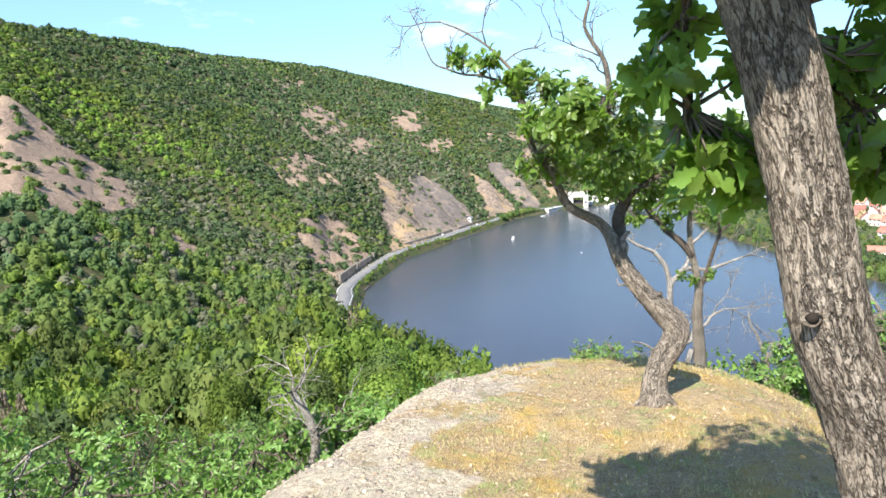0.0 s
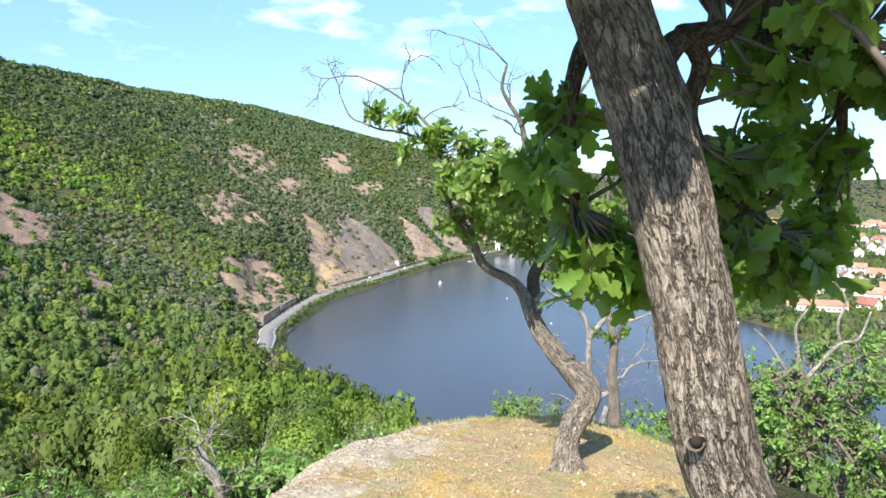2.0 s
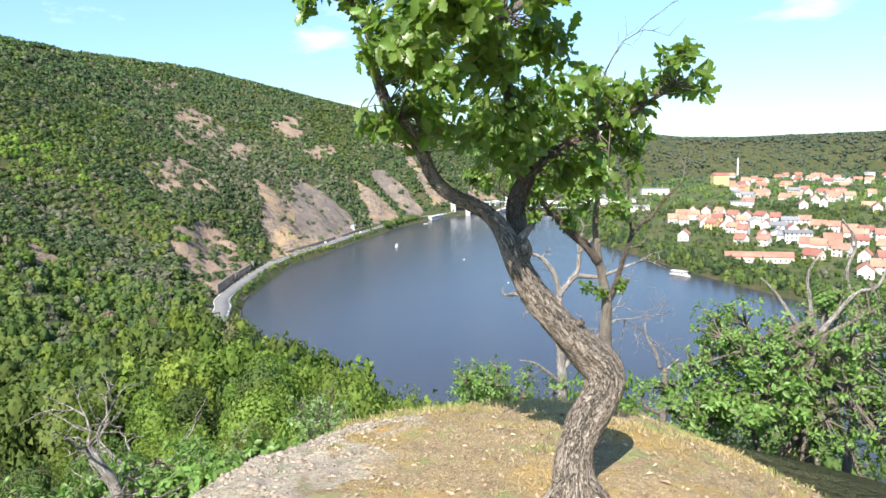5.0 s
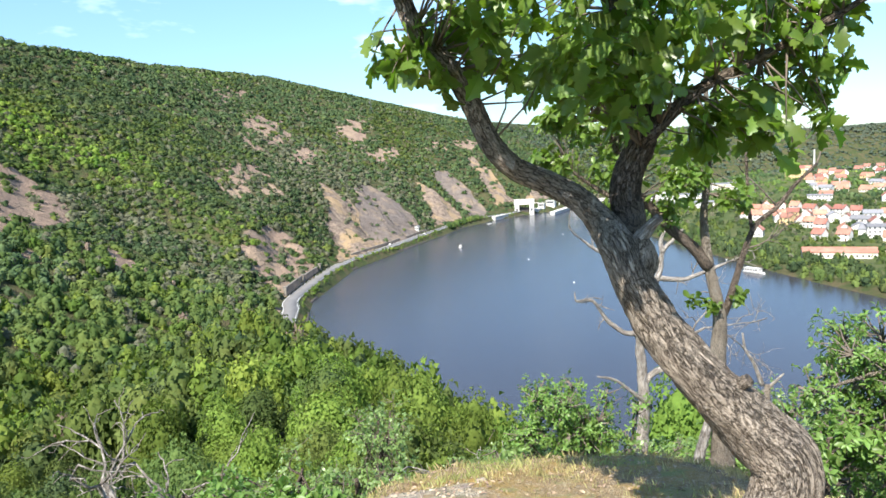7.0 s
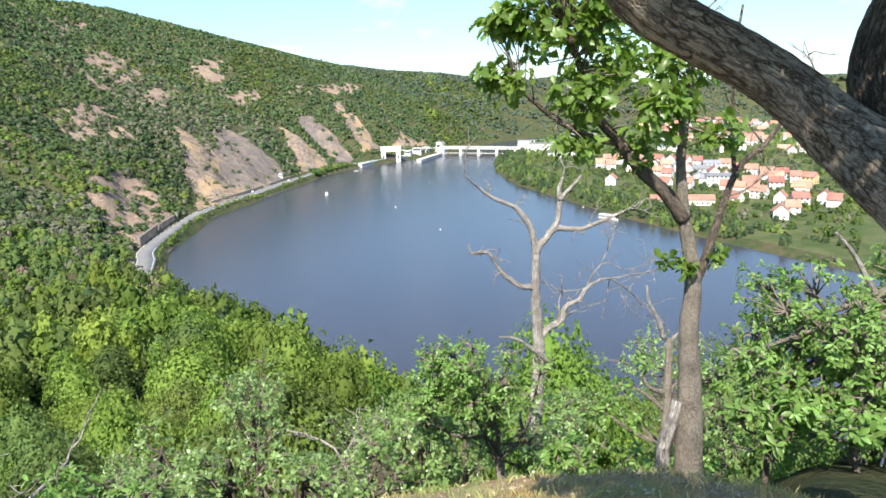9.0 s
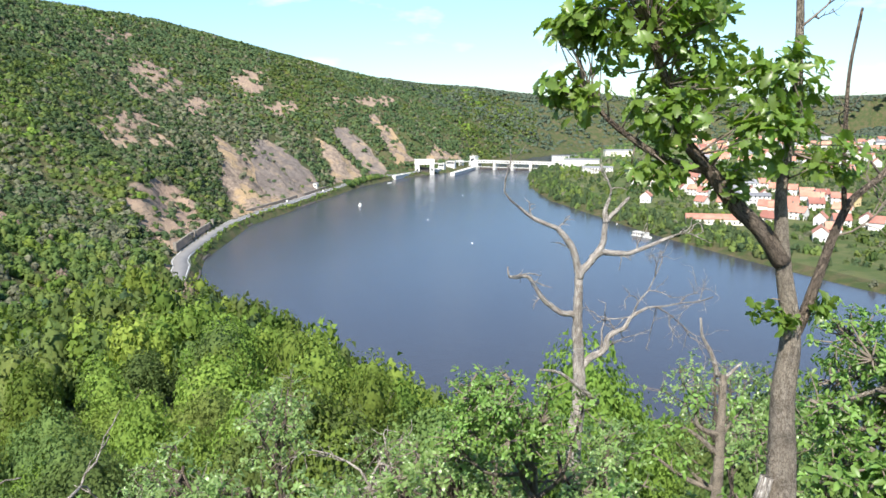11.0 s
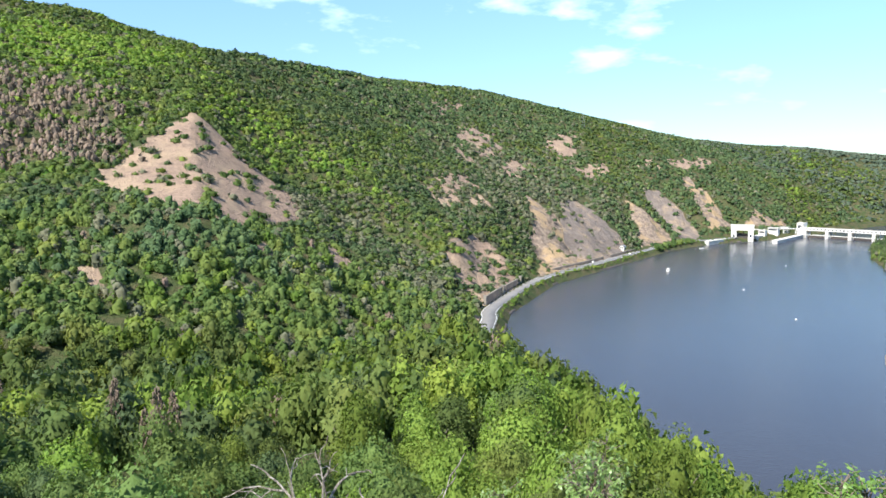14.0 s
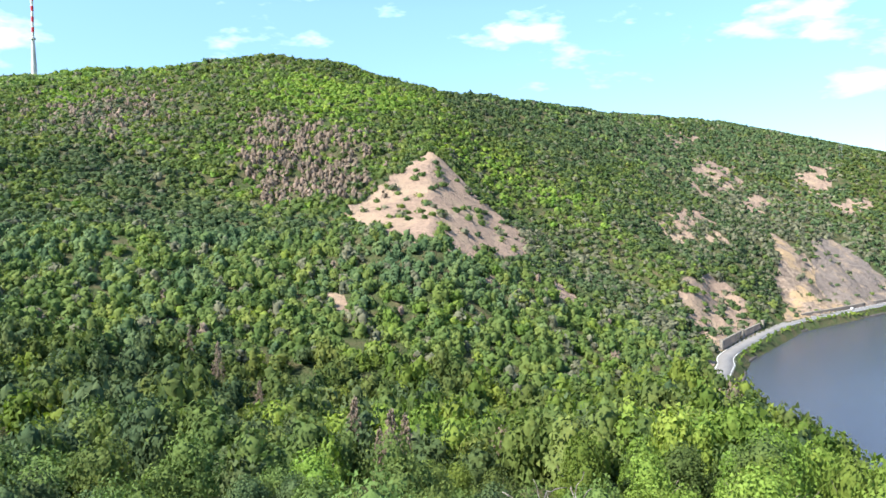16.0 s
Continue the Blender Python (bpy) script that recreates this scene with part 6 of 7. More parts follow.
def on_shore(s, off, line=ROAD_LINE):
    """A place at the share s of the shoreline, off metres landward, and the heading there."""
    c, d = smooth_line([(x, y, 0) for x, y in line], 3.0)
    k = int(np.clip(np.searchsorted(d, s * d[-1]), 1, len(c) - 2))
    t = c[k + 1] - c[k - 1]
    t /= np.linalg.norm(t)
    p = c[k] + np.array((-t[1], t[0], 0)) * off
    return p[0], p[1], math.degrees(math.atan2(t[1], t[0]))


def sub_line(s0, s1, n=12):
    return [on_shore(s, 0)[:2] for s in np.linspace(s0, s1, n)]


def share_at(y):
    """The share of the shoreline at which it reaches the given y."""
    c, d = smooth_line([(a, b, 0) for a, b in ROAD_LINE], 3.0)
    return float(np.interp(y, c[:, 1], d) / d[-1])


S_A, S_B, S_C = share_at(431), share_at(472), share_at(513)
S_LEN = smooth_line([(x, y, 0) for x, y in ROAD_LINE], 3.0)[1][-1]
for k, (s0, s1, h) in enumerate(((S_A, S_B - 0.004, 5.0), (S_B + 0.004, S_C, 4.4), (0.36, 0.52, 2.4), (0.55, 0.66, 2.2))):
    w = strip("retaining_wall", sub_line(s0, s1), 15.0, 16.2, SHELF + h, SHELF + h, M_WALL, thick=h + 0.5)
    tagged(w, "dark stone retaining wall beside the road", "wall", kind="structure")
    strip("coping", sub_line(s0, s1), 14.95, 16.25, SHELF + h + 0.2, SHELF + h + 0.2, M_STONE, w, thick=0.196, label="weathered stone coping")
for s in (S_A - 0.003, S_B, S_C + 0.003):
    x, y, a = on_shore(s, 15.6)
    p = thing("wall_pier", (x, y, SHELF - 0.3), "pale stone pier at the end of the retaining wall", "pier", "retaining wall piers", a)
    box_part("shaft", (-1.0, 1.0, -0.9, 0.9, 0, 5.7), M_STONE, p, bevel=0.1)
    box_part("cap", (-1.2, 1.2, -1.1, 1.1, 5.7, 6.0), M_STONE, p, bevel=0.05)
rail = thing("guard_rail", (*on_shore(0.5, 4.5)[:2], SHELF), "galvanised guard rail on the water side of the road", "guard rail")
base_pos = np.array(rail.matrix_world.translation)
strip_ob = strip("beam", ROAD_LINE, 4.45, 4.55, SHELF + 0.85, SHELF + 0.85, M_STEEL, None, thick=0.32)
strip_ob.data.transform(Matrix.Translation(-Vector(base_pos)))
strip_ob.parent = rail
post = None
for k in range(70):
    x, y, a = on_shore(0.08 + 0.0125 * k, 4.5)
    if post is None:
        post = box_part("post", (-0.08, 0.08, -0.08, 0.08, -0.2, 0.9), M_STEEL, rail)
        ob = post
    else:
        ob = new("post", post.data)
        ob.parent = rail
    ob.location = Vector((x, y, SHELF)) - Vector(base_pos)


def bank_scrub():
    rng = np.random.default_rng(51)
    for label, mat, n, d0, d1, s0, s1, w0, w1 in (("green scrub between the road and the water", M_FRESH, 120, 1.4, 4.0, 0.06, 0.96, 1.2, 3.2), ("darker scrub along the water's edge", M_MID, 80, 1.0, 3.8, 0.06, 0.98, 1.5, 4.2), ("bushy trees where the road meets the lock", M_MID, 60, 1.0, 5.5, 0.70, 0.86, 4.0, 7.5), ("grey-green scrub on the rock ledges", M_GREY, 90, 18, 42, 0.1, 0.9, 1.5, 3.0)):
        pts = []
        dens = rng.uniform(s0, s1, n)
        for s in dens:
            x, y, _ = on_shore(s, rng.uniform(d0, d1))
            pts.append((x, y))
        w = rng.uniform(w0, w1, n)
        plant_many("scrub", np.array(pts), w, w * rng.uniform(0.8, 1.3, n), [crown(rng, 3, 22, 0.11, 6, 2) for _ in range(6)], mat, rng, label)
    # right bank: a belt of trees along the water, tall poplars
    pts = []
    for _ in range(420):
        k = rng.uniform(0, 1)
        c, d = smooth_line([(x, y, 0) for x, y in RIGHT_SHORE[3:11]], 5.0)
        i = int(k * (len(c) - 2))
        t = c[i + 1] - c[i]
        t /= np.linalg.norm(t)
        q = c[i] + np.array((t[1], -t[0], 0)) * rng.uniform(2, 38)
        pts.append(q[:2])
    pts = np.array(pts)
    pick = rng.uniform(size=len(pts))
    for label, mat, a, b in (("leafy trees along the village bank", M_DARK, 0, 0.45), ("bright willows along the village bank", M_MID, 0.45, 0.8), ("dark poplars along the village bank", M_DARK, 0.8, 1.0)):
        s = (pick >= a) & (pick < b)
        w = rng.uniform(4.5, 10, int(s.sum())) if b < 1 else rng.uniform(3.0, 4.5, int(s.sum()))
        h = w * rng.uniform(1.0, 1.4, len(w)) if b < 1 else w * rng.uniform(3.0, 4.2, len(w))
        plant_many("riverside_trees", pts[s], w, h, [crown(rng, 6, 50, 0.075, 6, 2) for _ in range(6)], mat, rng, label)


bank_scrub()


def car(x, y, z, turn, mat, label):
    t = thing("car", (x, y, z), label, "car", "cars on the road", turn)
    bm = bmesh.new()
    prof = [(-2.1, 0.35), (-2.1, 0.85), (-1.75, 0.95), (-1.2, 1.45), (0.5, 1.45), (1.2, 0.98), (2.0, 0.85), (2.1, 0.4)]
    a = [bm.verts.new((px, -0.85, pz)) for px, pz in prof]
    b = [bm.verts.new((px, 0.85, pz)) for px, pz in prof]
    bm.faces.new(a)
    bm.faces.new(b[::-1])
    for i in range(len(prof)):
        j = (i + 1) % len(prof)
        bm.faces.new((a[j], a[i], b[i], b[j]))
    bmesh.ops.bevel(bm, geom=bm.edges[:], offset=0.06, segments=2, affect="EDGES")
    bmesh.ops.recalc_face_normals(bm, faces=bm.faces[:])
    part("body", bm, mat, t)
    for sx in (-1.3, 1.3):
        for sy in (-0.8, 0.8):
            bm = bmesh.new()
            bmesh.ops.create_cone(bm, cap_ends=True, segments=14, radius1=0.33, radius2=0.33, depth=0.22, matrix=Matrix.Translation((sx, sy, 0.33)) @ Matrix.Rotation(radians(90), 4, "X"))
            part("wheel", bm, M_WALL, t)
    for sy in (-0.87, 0.87):
        box_part("side_window", (-1.15, 0.7, sy - 0.01, sy + 0.01, 1.0, 1.36), M_PANE, t)


for s, off, m, lab in ((0.60, 8.0, M_WHITE, "small white car on the road"), (0.47, 12.0, M_WHITE, "white car on the road by the rocks")):
    x, y, a = on_shore(s, off)
    car(x, y, SHELF + 0.13, a, m, lab)


# ---- houses ----
def house(name, w, d, h, pitch, wall_mat, roof_mat, label, group, rows=2, category="house", chimney=True):
    """A gabled house at the origin: walls, roof with eaves, chimney, door and windows."""
    t = thing(name, (0, 0, 0), label, category, group)
    bm = bmesh.new()
    r = h + d / 2 * pitch
    pts = [(-w / 2, -d / 2), (w / 2, -d / 2), (w / 2, d / 2), (-w / 2, d / 2)]
    lo = [bm.verts.new((x, y, -3.0)) for x, y in pts]
    hi = [bm.verts.new((x, y, h)) for x, y in pts]
    g = [bm.verts.new((-w / 2, 0, r)), bm.verts.new((w / 2, 0, r))]
    for i in (0, 2):
        bm.faces.new((lo[i], lo[i + 1], hi[i + 1], hi[i]))
    bm.faces.new((lo[1], lo[2], hi[2], g[1], hi[1]))
    bm.faces.new((lo[3], lo[0], hi[0], g[0], hi[3]))
    part("wall", bm, wall_mat, t)
    bm = bmesh.new()
    e, k = 0.5, 0.28
    for sgn in (-1, 1):
        a = [(-w / 2 - e, sgn * (d / 2 + e), h - e * pitch), (w / 2 + e, sgn * (d / 2 + e), h - e * pitch), (w / 2 + e, 0, r), (-w / 2 - e, 0, r)]
        v0 = [bm.verts.new(q) for q in a]
        v1 = [bm.verts.new((q[0], q[1], q[2] + k)) for q in a]
        bm.faces.new(v1)
        bm.faces.new(v0[::-1])
        for i in range(4):
            bm.faces.new((v0[i], v0[(i + 1) % 4], v1[(i + 1) % 4], v1[i]))
    bmesh.ops.recalc_face_normals(bm, faces=bm.faces[:])
    roof = part("roof", bm, roof_mat, t)
    if chimney:
        box_part("chimney", (w * 0.2, w * 0.2 + 0.8, -1.4, -0.6, h, r + 1.1), M_STONE, roof)
    n = max(2, int(w / 3.2))
    for lev in range(rows):
        z = 1.0 + lev * 2.9
        if z + 1.4 > h:
            break
        for i in range(n):
            x = -w / 2 + (i + 0.5) * w / n
            if lev == 0 and i == n // 2:
                box_part("door", (x - 0.5, x + 0.5, -d / 2 - 0.06, -d / 2 + 0.06, 0.0, 2.1), M_DOOR, t)
                continue
            box_part("window", (x - 0.6, x + 0.6, -d / 2 - 0.05, -d / 2 + 0.05, z, z + 1.35), M_PANE, t)
    for y in (-d / 5, d / 5):
        for x in (-w / 2, w / 2):
            box_part("window", (x - 0.05, x + 0.05, y - 0.55, y + 0.55, 1.0, 2.35), M_PANE, t)
    return t


def bearing_place(b, r):
    x, y = CX + r * math.sin(radians(b)), CY + r * math.cos(radians(b))
    return x, y, ground_z(x, y)


def village():
    rng = np.random.default_rng(61)
    G = "village houses"
    kinds = [house("house", 11, 9, 5.6, 0.85, M_WHITE, M_ROOF, "white rendered house with an orange-red tiled roof", G),
             house("house", 13, 9, 3.4, 0.95, M_CREAM, M_ROOF, "low cream house with a steep red tiled roof", G, 1),
             house("house", 10, 10, 6.2, 0.7, M_OCHRE, M_ROOF, "ochre rendered house with a red tiled roof", G),
             house("house", 15, 10, 6.0, 0.55, M_WHITE, M_ROOFG, "white house with a grey roof", G),
             house("house", 9, 8, 5.4, 1.0, M_WHITE, M_ROOF, "small white house with a steep red roof", G)]
    used = [0] * 5

    def put(k, b, r, turn):
        x, y, z = bearing_place(b, r)
        m = pose(x, y, z, 0, 0, turn)
        if not used[k]:
            kinds[k].matrix_world = m
            used[k] = 1
        else:
            copy_thing(kinds[k], m)
    placed = []
    spots = []
    for i in range(20):                                     # the long red-roofed rows
        spots.append((25.6 + 0.72 * i + rng.uniform(-0.1, 0.1), 742 - 9.5 * i + rng.uniform(-10, 10)))
    for i in range(17):
        spots.append((26.2 + 0.85 * i, 775 - 10 * i + rng.uniform(-10, 10)))
    for i in range(15):
        spots.append((27.0 + 0.95 * i, 812 - 10 * i + rng.uniform(-12, 12)))
    for i in range(105):                                     # the upper village
        spots.append((rng.uniform(29.5, 43), rng.uniform(860, 1380)))
    for i in range(12):
        spots.append((rng.uniform(25.5, 40), rng.uniform(590, 680)))
    for i in range(9):
        spots.append((rng.uniform(34, 43), rng.uniform(500, 640)))
    for b, r in spots:
        x, y, z = bearing_place(b, r)
        if any((x - px) ** 2 + (y - py) ** 2 < 11.5 ** 2 for px, py in placed):
            continue
        placed.append((x, y))
        put(int(rng.choice(5, p=(0.40, 0.16, 0.05, 0.09, 0.30))), b, r, -b + rng.choice((0, 90, 20, -25, 180)) + rng.uniform(-12, 12))
    for name, b, r, w, d, h, pitch, wm, rm, lab, turn in (("hall", 31.7, 545, 44, 12, 4.2, 0.45, M_CREAM, M_ROOF, "long low hall with a red tiled roof", 8), ("apartment_house", 28.8, 1130, 22, 14, 15, 0.5, M_OCHRE, M_ROOF, "tall ochre apartment house with a red roof", 20), ("warehouse", 22.7, 860, 34, 16, 6, 0.12, M_WHITE, M_ROOFG, "white flat-roofed works building", 5), ("warehouse", 21.6, 960, 44, 16, 7, 0.12, M_WHITE, M_ROOFG, "long white works building beyond the lock", -8), ("warehouse", 24.2, 1020, 36, 16, 7, 0.12, M_CREAM, M_ROOFG, "pale works building with a flat roof", 12), ("warehouse", 30.4, 880, 24, 12, 6, 0.12, M_WHITE, M_ROOFG, "white flat-roofed hall above the red-roofed row", 4), ("warehouse", 20.2, 1180, 40, 14, 6, 0.12, M_WHITE, M_ROOFG, "pale works building at the valley bend", 0), ("apartment_house", 34.2, 640, 20, 12, 8.5, 0.3, M_WHITE, M_ROOFG, "white two-storey house block", 10)):
        t = house(name, w, d, h, pitch, wm, rm, lab, "larger village buildings", 4, "building", False)
        x, y, z = bearing_place(b, r)
        t.matrix_world = pose(x, y, z, 0, 0, -b + turn)
    x, y, z = bearing_place(30.0, 1400)
    c = thing("factory_chimney", (x, y, z), "tall slim white factory chimney", "chimney")
    bm = bmesh.new()
    bmesh.ops.create_cone(bm, cap_ends=True, segments=16, radius1=1.9, radius2=1.2, depth=36, matrix=Matrix.Translation((0, 0, 17)))
    part("shaft", bm, M_WHITE, c)
    bm = bmesh.new()
    bmesh.ops.create_cone(bm, cap_ends=True, segments=16, radius1=1.5, radius2=1.5, depth=1.0, matrix=Matrix.Translation((0, 0, 35.2)))
    part("rim", bm, M_CONC, c)
    # the white hut by the rocks
    x, y, a = on_shore(0.615, 19.5)
    t = house("hut", 5, 4, 3.4, 0.4, M_WHITE, M_ROOFG, "small white hut under the rock wall beside the road", "", 1, "hut", False)
    t.matrix_world = pose(x, y, ground_z(x, y) + 0.5, 0, 0, a)


village()


# ---- the dam and locks ----
def dam():
    # weir: piers, gates and deck on the line from the lock island to the power house
    ax, ay, bx, by = 240.0, 1008.0, 326.0, 946.0
    ln, ang = math.hypot(bx - ax, by - ay), math.degrees(math.atan2(by - ay, bx - ax))
    t = thing("weir", (ax, ay, WATER), "white concrete weir with four gates and a bridge deck", "dam", turn=ang)
    n = 4
    for k in range(n + 1):
        x = k * ln / n
        box_part("pier", (x - 1.8, x + 1.8, -7, 7, -8, 9.0), M_WHITE, t, bevel=0.3)
        box_part("pier_nose", (x - 1.2, x + 1.2, -9.5, -7, -8, 5.0), M_CONC, t, bevel=0.5)
    for k in range(n):
        x0, x1 = k * ln / n + 1.8, (k + 1) * ln / n - 1.8
        box_part("gate", (x0, x1, 1.0, 2.0, -6, 2.6), M_WALL, t, "dark steel sluice gate")
        box_part("walkway", (x0, x1, -5.5, -4.0, 3.2, 3.9), M_WHITE, t, "white service walkway")
    deck = box_part("deck", (-6, ln + 6, -6, 6, 9.0, 12.4), M_WHITE, t, "white boxed bridge deck", 0.15)
    box_part("parapet", (-6, ln + 6, -6.2, -5.7, 12.4, 13.4), M_CONC, deck)
    for k in range(24):
        x = 2 + k * (ln - 4) / 23
        box_part("deck_window", (x - 1.2, x + 1.2, -6.05, -5.95, 10.2, 11.6), M_PANE, deck)
    tw = thing("weir_tower", (ax - 5, ay + 5, WATER), "white concrete stair tower at the end of the weir", "tower", turn=ang)
    box_part("shaft", (-4, 4, -6, 6, -8, 17.5), M_WHITE, tw, bevel=0.2)
    box_part("window", (-2.5, 2.5, -6.08, -5.98, 11, 15), M_PANE, tw)
    box_part("roof", (-4.6, 4.6, -6.6, 6.6, 17.5, 18.2), M_CONC, tw)
    ph = thing("power_house", (bx + 18, by - 12, WATER), "white concrete power house beside the weir", "building", turn=ang)
    box_part("wall", (-14, 16, -9, 9, -8, 14.5), M_WHITE, ph, bevel=0.2)
    box_part("roof", (-15, 17, -10, 10, 14.5, 15.6), M_CONC, ph)
    for k in range(6):
        box_part("window", (-11 + k * 4.4, -8.4 + k * 4.4, -9.08, -8.98, 5, 11.5), M_PANE, ph)
    lo = thing("annex", (bx + 14, by - 30, WATER), "low white annex on the bank below the power house", "building", turn=ang)
    box_part("wall", (-9, 10, -5, 5, -3, 7.0), M_WHITE, lo, bevel=0.2)
    box_part("roof", (-10, 11, -6, 6, 7.0, 7.7), M_CONC, lo)
    for k in range(5):
        box_part("window", (-7 + k * 3.4, -5 + k * 3.4, -5.06, -4.96, 2.4, 5), M_PANE, lo)

    # lock gatehouse: a tall portal
    g = thing("lock_gatehouse", (152, 941, WATER), "tall white concrete portal over the lock gate", "gatehouse", turn=-9)
    for x in (-12.5, 6.5):
        box_part("leg", (x, x + 6.0, -5, 5, -6, 13.0), M_WHITE, g, bevel=0.2)
    box_part("lintel", (-13.0, 13.0, -5.5, 5.5, 13.0, 19.0), M_WHITE, g, "deep white lintel", 0.2)
    box_part("gate", (-6.5, 6.5, 1, 2, -6, 9), M_WALL, g, "dark steel lock gate")
    box_part("parapet", (-13.3, 13.3, -5.8, 5.8, 19.0, 19.7), M_CONC, g)
    for x in (-10.5, 8.5):
        box_part("window", (x - 0.2, x + 2.0, -5.06, -4.96, 5, 8), M_PANE, g)

    def wall(name, p, q, w, top, label):
        l2, a2 = math.hypot(q[0] - p[0], q[1] - p[1]), math.degrees(math.atan2(q[1] - p[1], q[0] - p[0]))
        o = thing(name, (*p, WATER), label, "lock wall", "lock walls", a2)
        box_part("wall", (0, l2, -w / 2, w / 2, -7, top), M_CONC, o, bevel=0.15)
        box_part("coping", (0, l2, -w / 2 - 0.3, w / 2 + 0.3, top, top + 0.5), M_WHITE, o)
        return o, l2

    wall("lock_wall", (183, 912), (243, 1022), 6, 3.4, "long pale concrete guide wall running to the weir")
    wall("lock_wall", (168, 950), (226, 1062), 7, 5.0, "pale concrete lock chamber wall")
    wall("lock_wall", (140, 950), (205, 1075), 7, 5.5, "pale concrete lock wall beside the bank")
    wall("quay", (104, 880), (140, 934), 5, 4.2, "white concrete quay leading to the lock")
    for x, y, w, h, lab in ((196, 985, 12, 9, "white lock control house"), (180, 968, 8, 7, "small white lock cabin"), (214, 1010, 9, 8, "white lock control cabin")):
        o = thing("control_house", (x, y, WATER), lab, "building", "lock buildings", -30)
        box_part("wall", (-w / 2, w / 2, -3.5, 3.5, -6, 4 + h), M_WHITE, o, bevel=0.15)
        box_part("roof", (-w / 2 - 0.6, w / 2 + 0.6, -4.1, 4.1, 4 + h, 4.6 + h), M_CONC, o)
        box_part("window", (-w / 2 + 0.8, w / 2 - 0.8, -3.56, -3.46, 1.0 + h, 3 + h), M_PANE, o)
    # footbridge rails over the chamber
    br = thing("footbridge", (172, 985, WATER), "white steel footbridge over the lock chamber", "bridge", turn=22)
    box_part("deck", (-10, 60, -1.5, 1.5, 10.5, 11.3), M_WHITE, br)
    for x in (-9, 8, 25, 42, 59):
        box_part("post", (x - 0.6, x + 0.6, -0.6, 0.6, -6, 10.5), M_WHITE, br)


dam()


# ---- boats and marks on the water ----
def hull(bm, length, beam, depth):
    ring = []
    for t in np.linspace(0, 1, 9):
        x = (t - 0.5) * length
        w = beam / 2 * (1 - max(0, (t - 0.45) / 0.55) ** 2.2)
        ring.append([(x, -w, depth * (0.75 + 0.25 * t)), (x, -w * 0.75, -0.25), (x, w * 0.75, -0.25), (x, w, depth * (0.75 + 0.25 * t))])
    vs = [[bm.verts.new(q) for q in r] for r in ring]
    for a, b in zip(vs[:-1], vs[1:]):
        for i in range(4):
            bm.faces.new((a[i], a[(i + 1) % 4], b[(i + 1) % 4], b[i]))
    bm.faces.new(vs[0][::-1])
    bmesh.ops.remove_doubles(bm, verts=bm.verts[:], dist=0.001)
    bmesh.ops.recalc_face_normals(bm, faces=bm.faces[:])


def boat(x, y, turn, length, label, cabin=True):
    t = thing("motor_boat", (x, y, WATER), label, "boat", "boats on the river", turn)
    bm = bmesh.new()
    hull(bm, length, length * 0.36, length * 0.17)
    part("hull", bm, M_WHITE, t)
    if cabin:
        c = box_part("cabin", (-length * 0.3, length * 0.12, -length * 0.14, length * 0.14, length * 0.15, length * 0.40), M_WHITE, t, bevel=0.1)
        box_part("window", (-length * 0.25, length * 0.05, -length * 0.145, length * 0.145, length * 0.26, length * 0.34), M_PANE, c)
        limb("mast", [(x - 0.1 * length, y, WATER + length * 0.38), (x - 0.1 * length, y, WATER + length * 0.75)], 0.06, 0.04, M_STEEL, None, 6, 0.5, 0.0).name = "mast"
        mast = bpy.context.scene.objects["mast"] if "mast" in bpy.context.scene.objects else None
        mast.data.transform(Matrix.Translation((-x, -y, -WATER)))
        mast.parent = t
        mast.name = "pole"


boat(45.6, 644.6, 70, 6.2, "white motor cruiser moored on the river")
boat(94.3, 838.3, 20, 5.5, "small white boat near the lock", False)
for x, y in ((90.7, 552.2), (101.6, 447.4), (150, 700), (223, 500)):
    b = thing("buoy", (x, y, WATER), "small pale mooring buoy floating on the water", "buoy", "mooring buoys")
    bm = bmesh.new()
    bmesh.ops.create_uvsphere(bm, u_segments=10, v_segments=6, radius=0.55)
    part("float", bm, M_WHITE, b)
    box_part("ring", (-0.08, 0.08, -0.08, 0.08, 0.5, 0.8), M_STEEL, b)

hb = thing("houseboat", (217, 446, WATER), "white flat-roofed houseboat moored at the bank", "boat", turn=-62)
bm = bmesh.new()
hull(bm, 15, 4.6, 1.0)
part("hull", bm, M_WHITE, hb)
hc = box_part("cabin", (-6.5, 4.2, -1.9, 1.9, 0.7, 3.0), M_WHITE, hb, bevel=0.1)
box_part("roof", (-6.9, 4.6, -2.2, 2.2, 3.0, 3.2), M_CONC, hb)
for k in range(5):
    box_part("window", (-5.8 + 1.9 * k, -4.7 + 1.9 * k, -1.96, -1.86, 1.5, 2.4), M_PANE, hc)


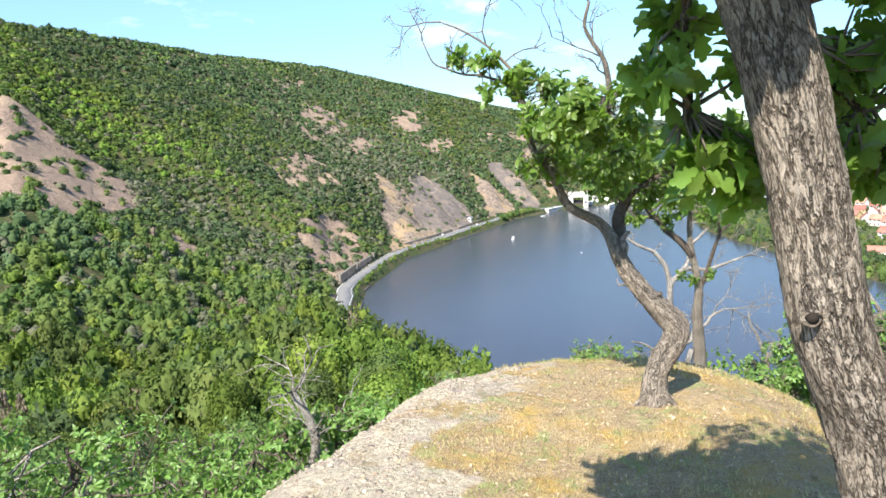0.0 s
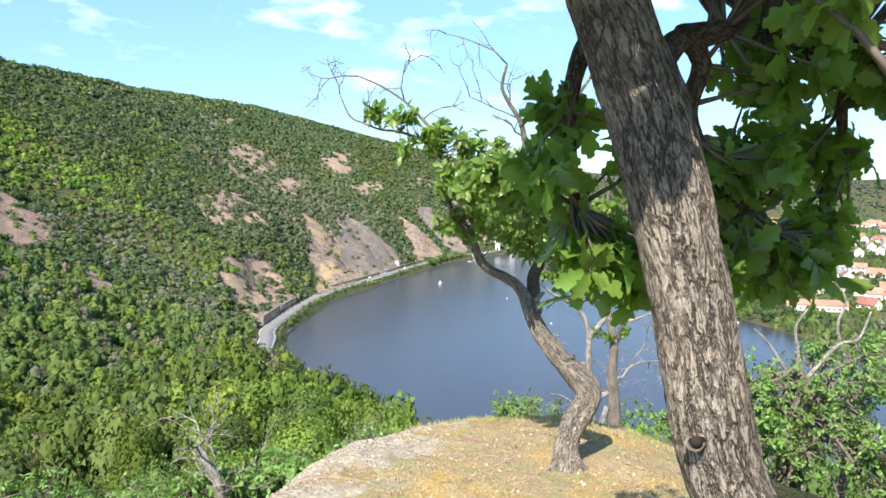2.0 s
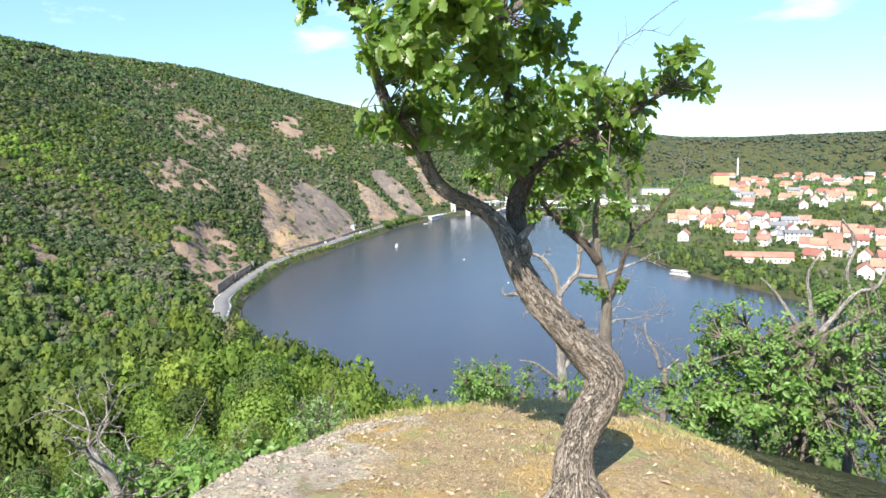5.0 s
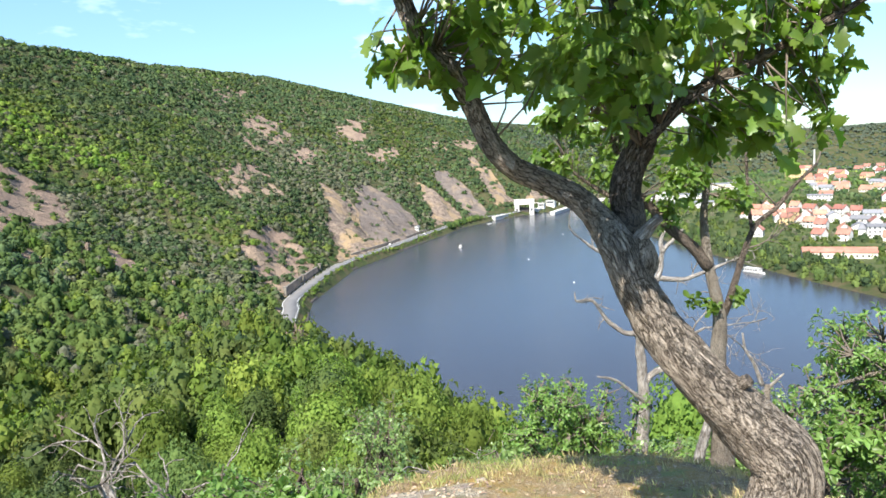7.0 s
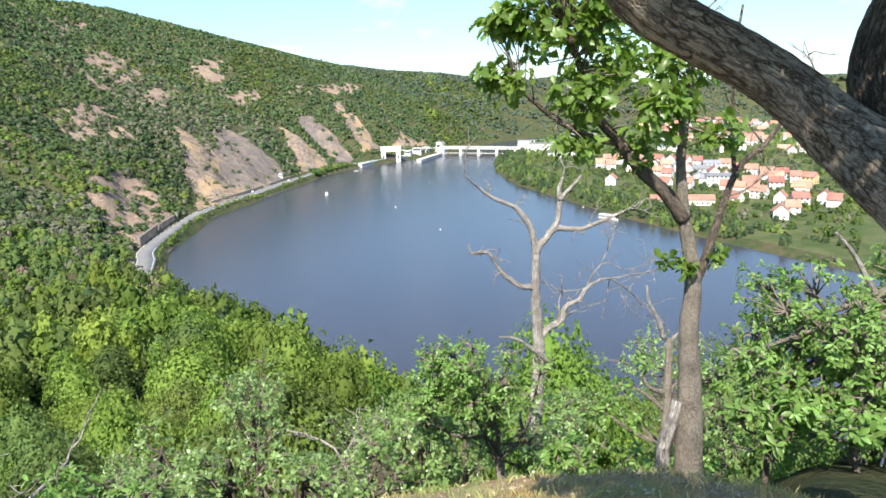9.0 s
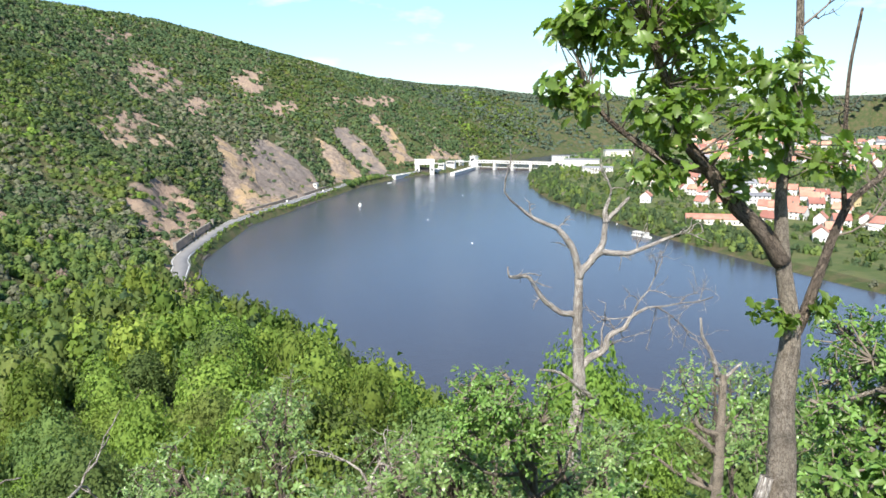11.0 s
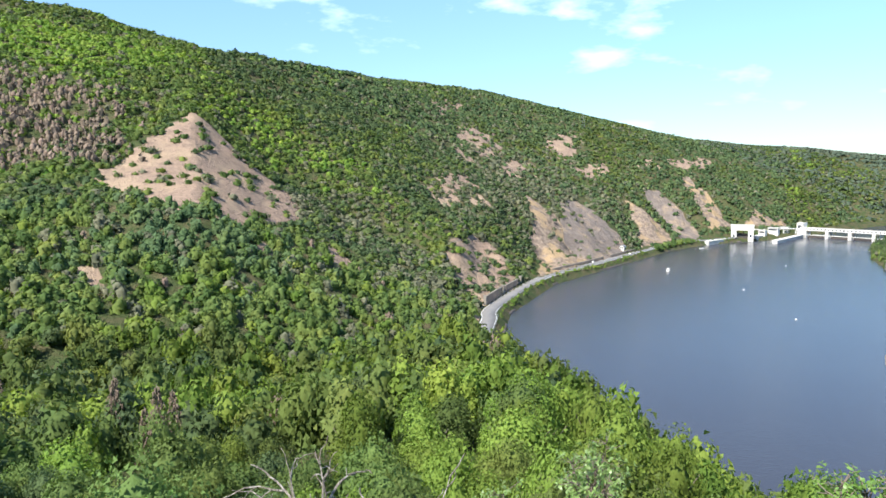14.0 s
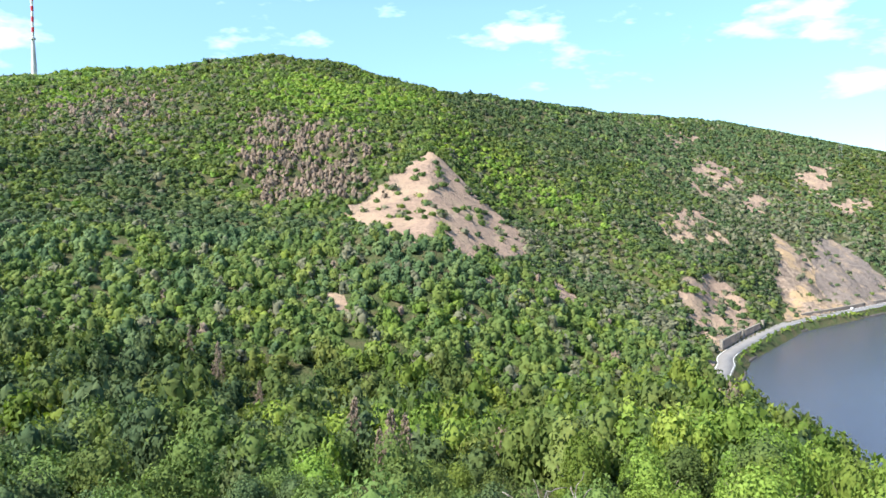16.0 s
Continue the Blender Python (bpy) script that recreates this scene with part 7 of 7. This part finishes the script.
# ---- masts on the skyline ----
def transmitter():
    x, y, z = bearing_place(-60.1, 1000)
    t = thing("transmitter_tower", (x, y, z), "tall grey television tower with red and white banded top", "tower")
    z1 = 1.2 + 1000 * math.tan(radians(11.5)) - z
    top = 1.2 + 1000 * math.tan(radians(16.0)) - z

    def drum(name, a, b, r0, r1, mat, parent, label=""):
        bm = bmesh.new()
        bmesh.ops.create_cone(bm, cap_ends=True, segments=20, radius1=r0, radius2=r1, depth=b - a, matrix=Matrix.Translation((0, 0, (a + b) / 2)))
        return part(name, bm, mat, parent, label)

    drum("shaft", -2, z1, 4.6, 1.9, M_CONC, t, "tapering concrete shaft")
    drum("platform", z1, z1 + 2.2, 3.2, 3.2, M_CONC, t)
    s = z1 + 2.2
    k = 0
    while s < top:
        drum("mast_section", s, s + 6.2, 1.6, 1.6, M_RED if k % 2 else M_WHITE, t)
        s += 6.2
        k += 1


def pylon():
    x, y, z = bearing_place(-2.37, 1130)
    t = thing("pylon", (x, y, z), "small steel lattice pylon on the wooded ridge", "pylon")
    h = 24
    for sx, sy in ((-1, -1), (1, -1), (1, 1), (-1, 1)):
        limb("leg", [(x + sx * 1.6, y + sy * 1.6, z - 1), (x + sx * 0.3, y + sy * 0.3, z + h)], 0.14, 0.1, M_STEEL, t, 6, 8, 0.0)
    for q in (0.7, 0.82, 0.94):
        box_part("cross_arm", (-3.2, 3.2, -0.12, 0.12, h * q - 0.12, h * q + 0.12), M_STEEL, t)


transmitter()
pylon()


# ---- dead spruces standing in the woods ----
def dead_spruce(b, r, h, seed):
    rng = np.random.default_rng(seed)
    x, y, z = bearing_place(b, r)
    t = thing("dead_spruce", (x, y, z), "grey-brown dead spruce with drooping bare boughs", "tree", "dead spruces")
    limb("trunk", [(x, y, z - 0.5), (x + 0.1, y, z + h * 0.5), (x, y, z + h)], 0.22, 0.04, M_TWIG, t, 8, 1.0, 0.0)
    tw = []
    n = int(h * 9)
    for k in range(n):
        q = 0.15 + 0.83 * k / n
        a = rng.uniform(0, 6.28)
        ln = (1 - q) * h * 0.24 * rng.uniform(0.7, 1.2) + 0.3
        s = np.array((x, y, z + q * h))
        out = np.array((math.cos(a), math.sin(a), 0))
        tw.append(tube([s, s + out * ln * 0.5 + (0, 0, 0.05 * ln), s + out * ln + (0, 0, -0.3 * ln)], 0.06, 0.03, 4, 2.0, 0.0))
        for w in range(3):
            p = s + out * ln * rng.uniform(0.35, 1.0)
            tw.append(tube([p, p + (rng.normal(scale=0.15), rng.normal(scale=0.15), -rng.uniform(0.4, 1.0))], 0.07, 0.03, 4, 2.0, 0.0))
    spray("bough_tangle", tw, M_BROWN, t, "drooping bare boughs")


for b, r, h, sd in ((-38.3, 112, 14, 1), (-35.4, 102, 13, 2), (-34.3, 106, 11, 3), (-36.3, 108, 9, 8), (-48.5, 240, 15, 4), (-50.5, 255, 14, 5), (-45.5, 210, 14, 6), (-33.4, 250, 12, 7)):
    dead_spruce(b, r, h, 200 + sd)
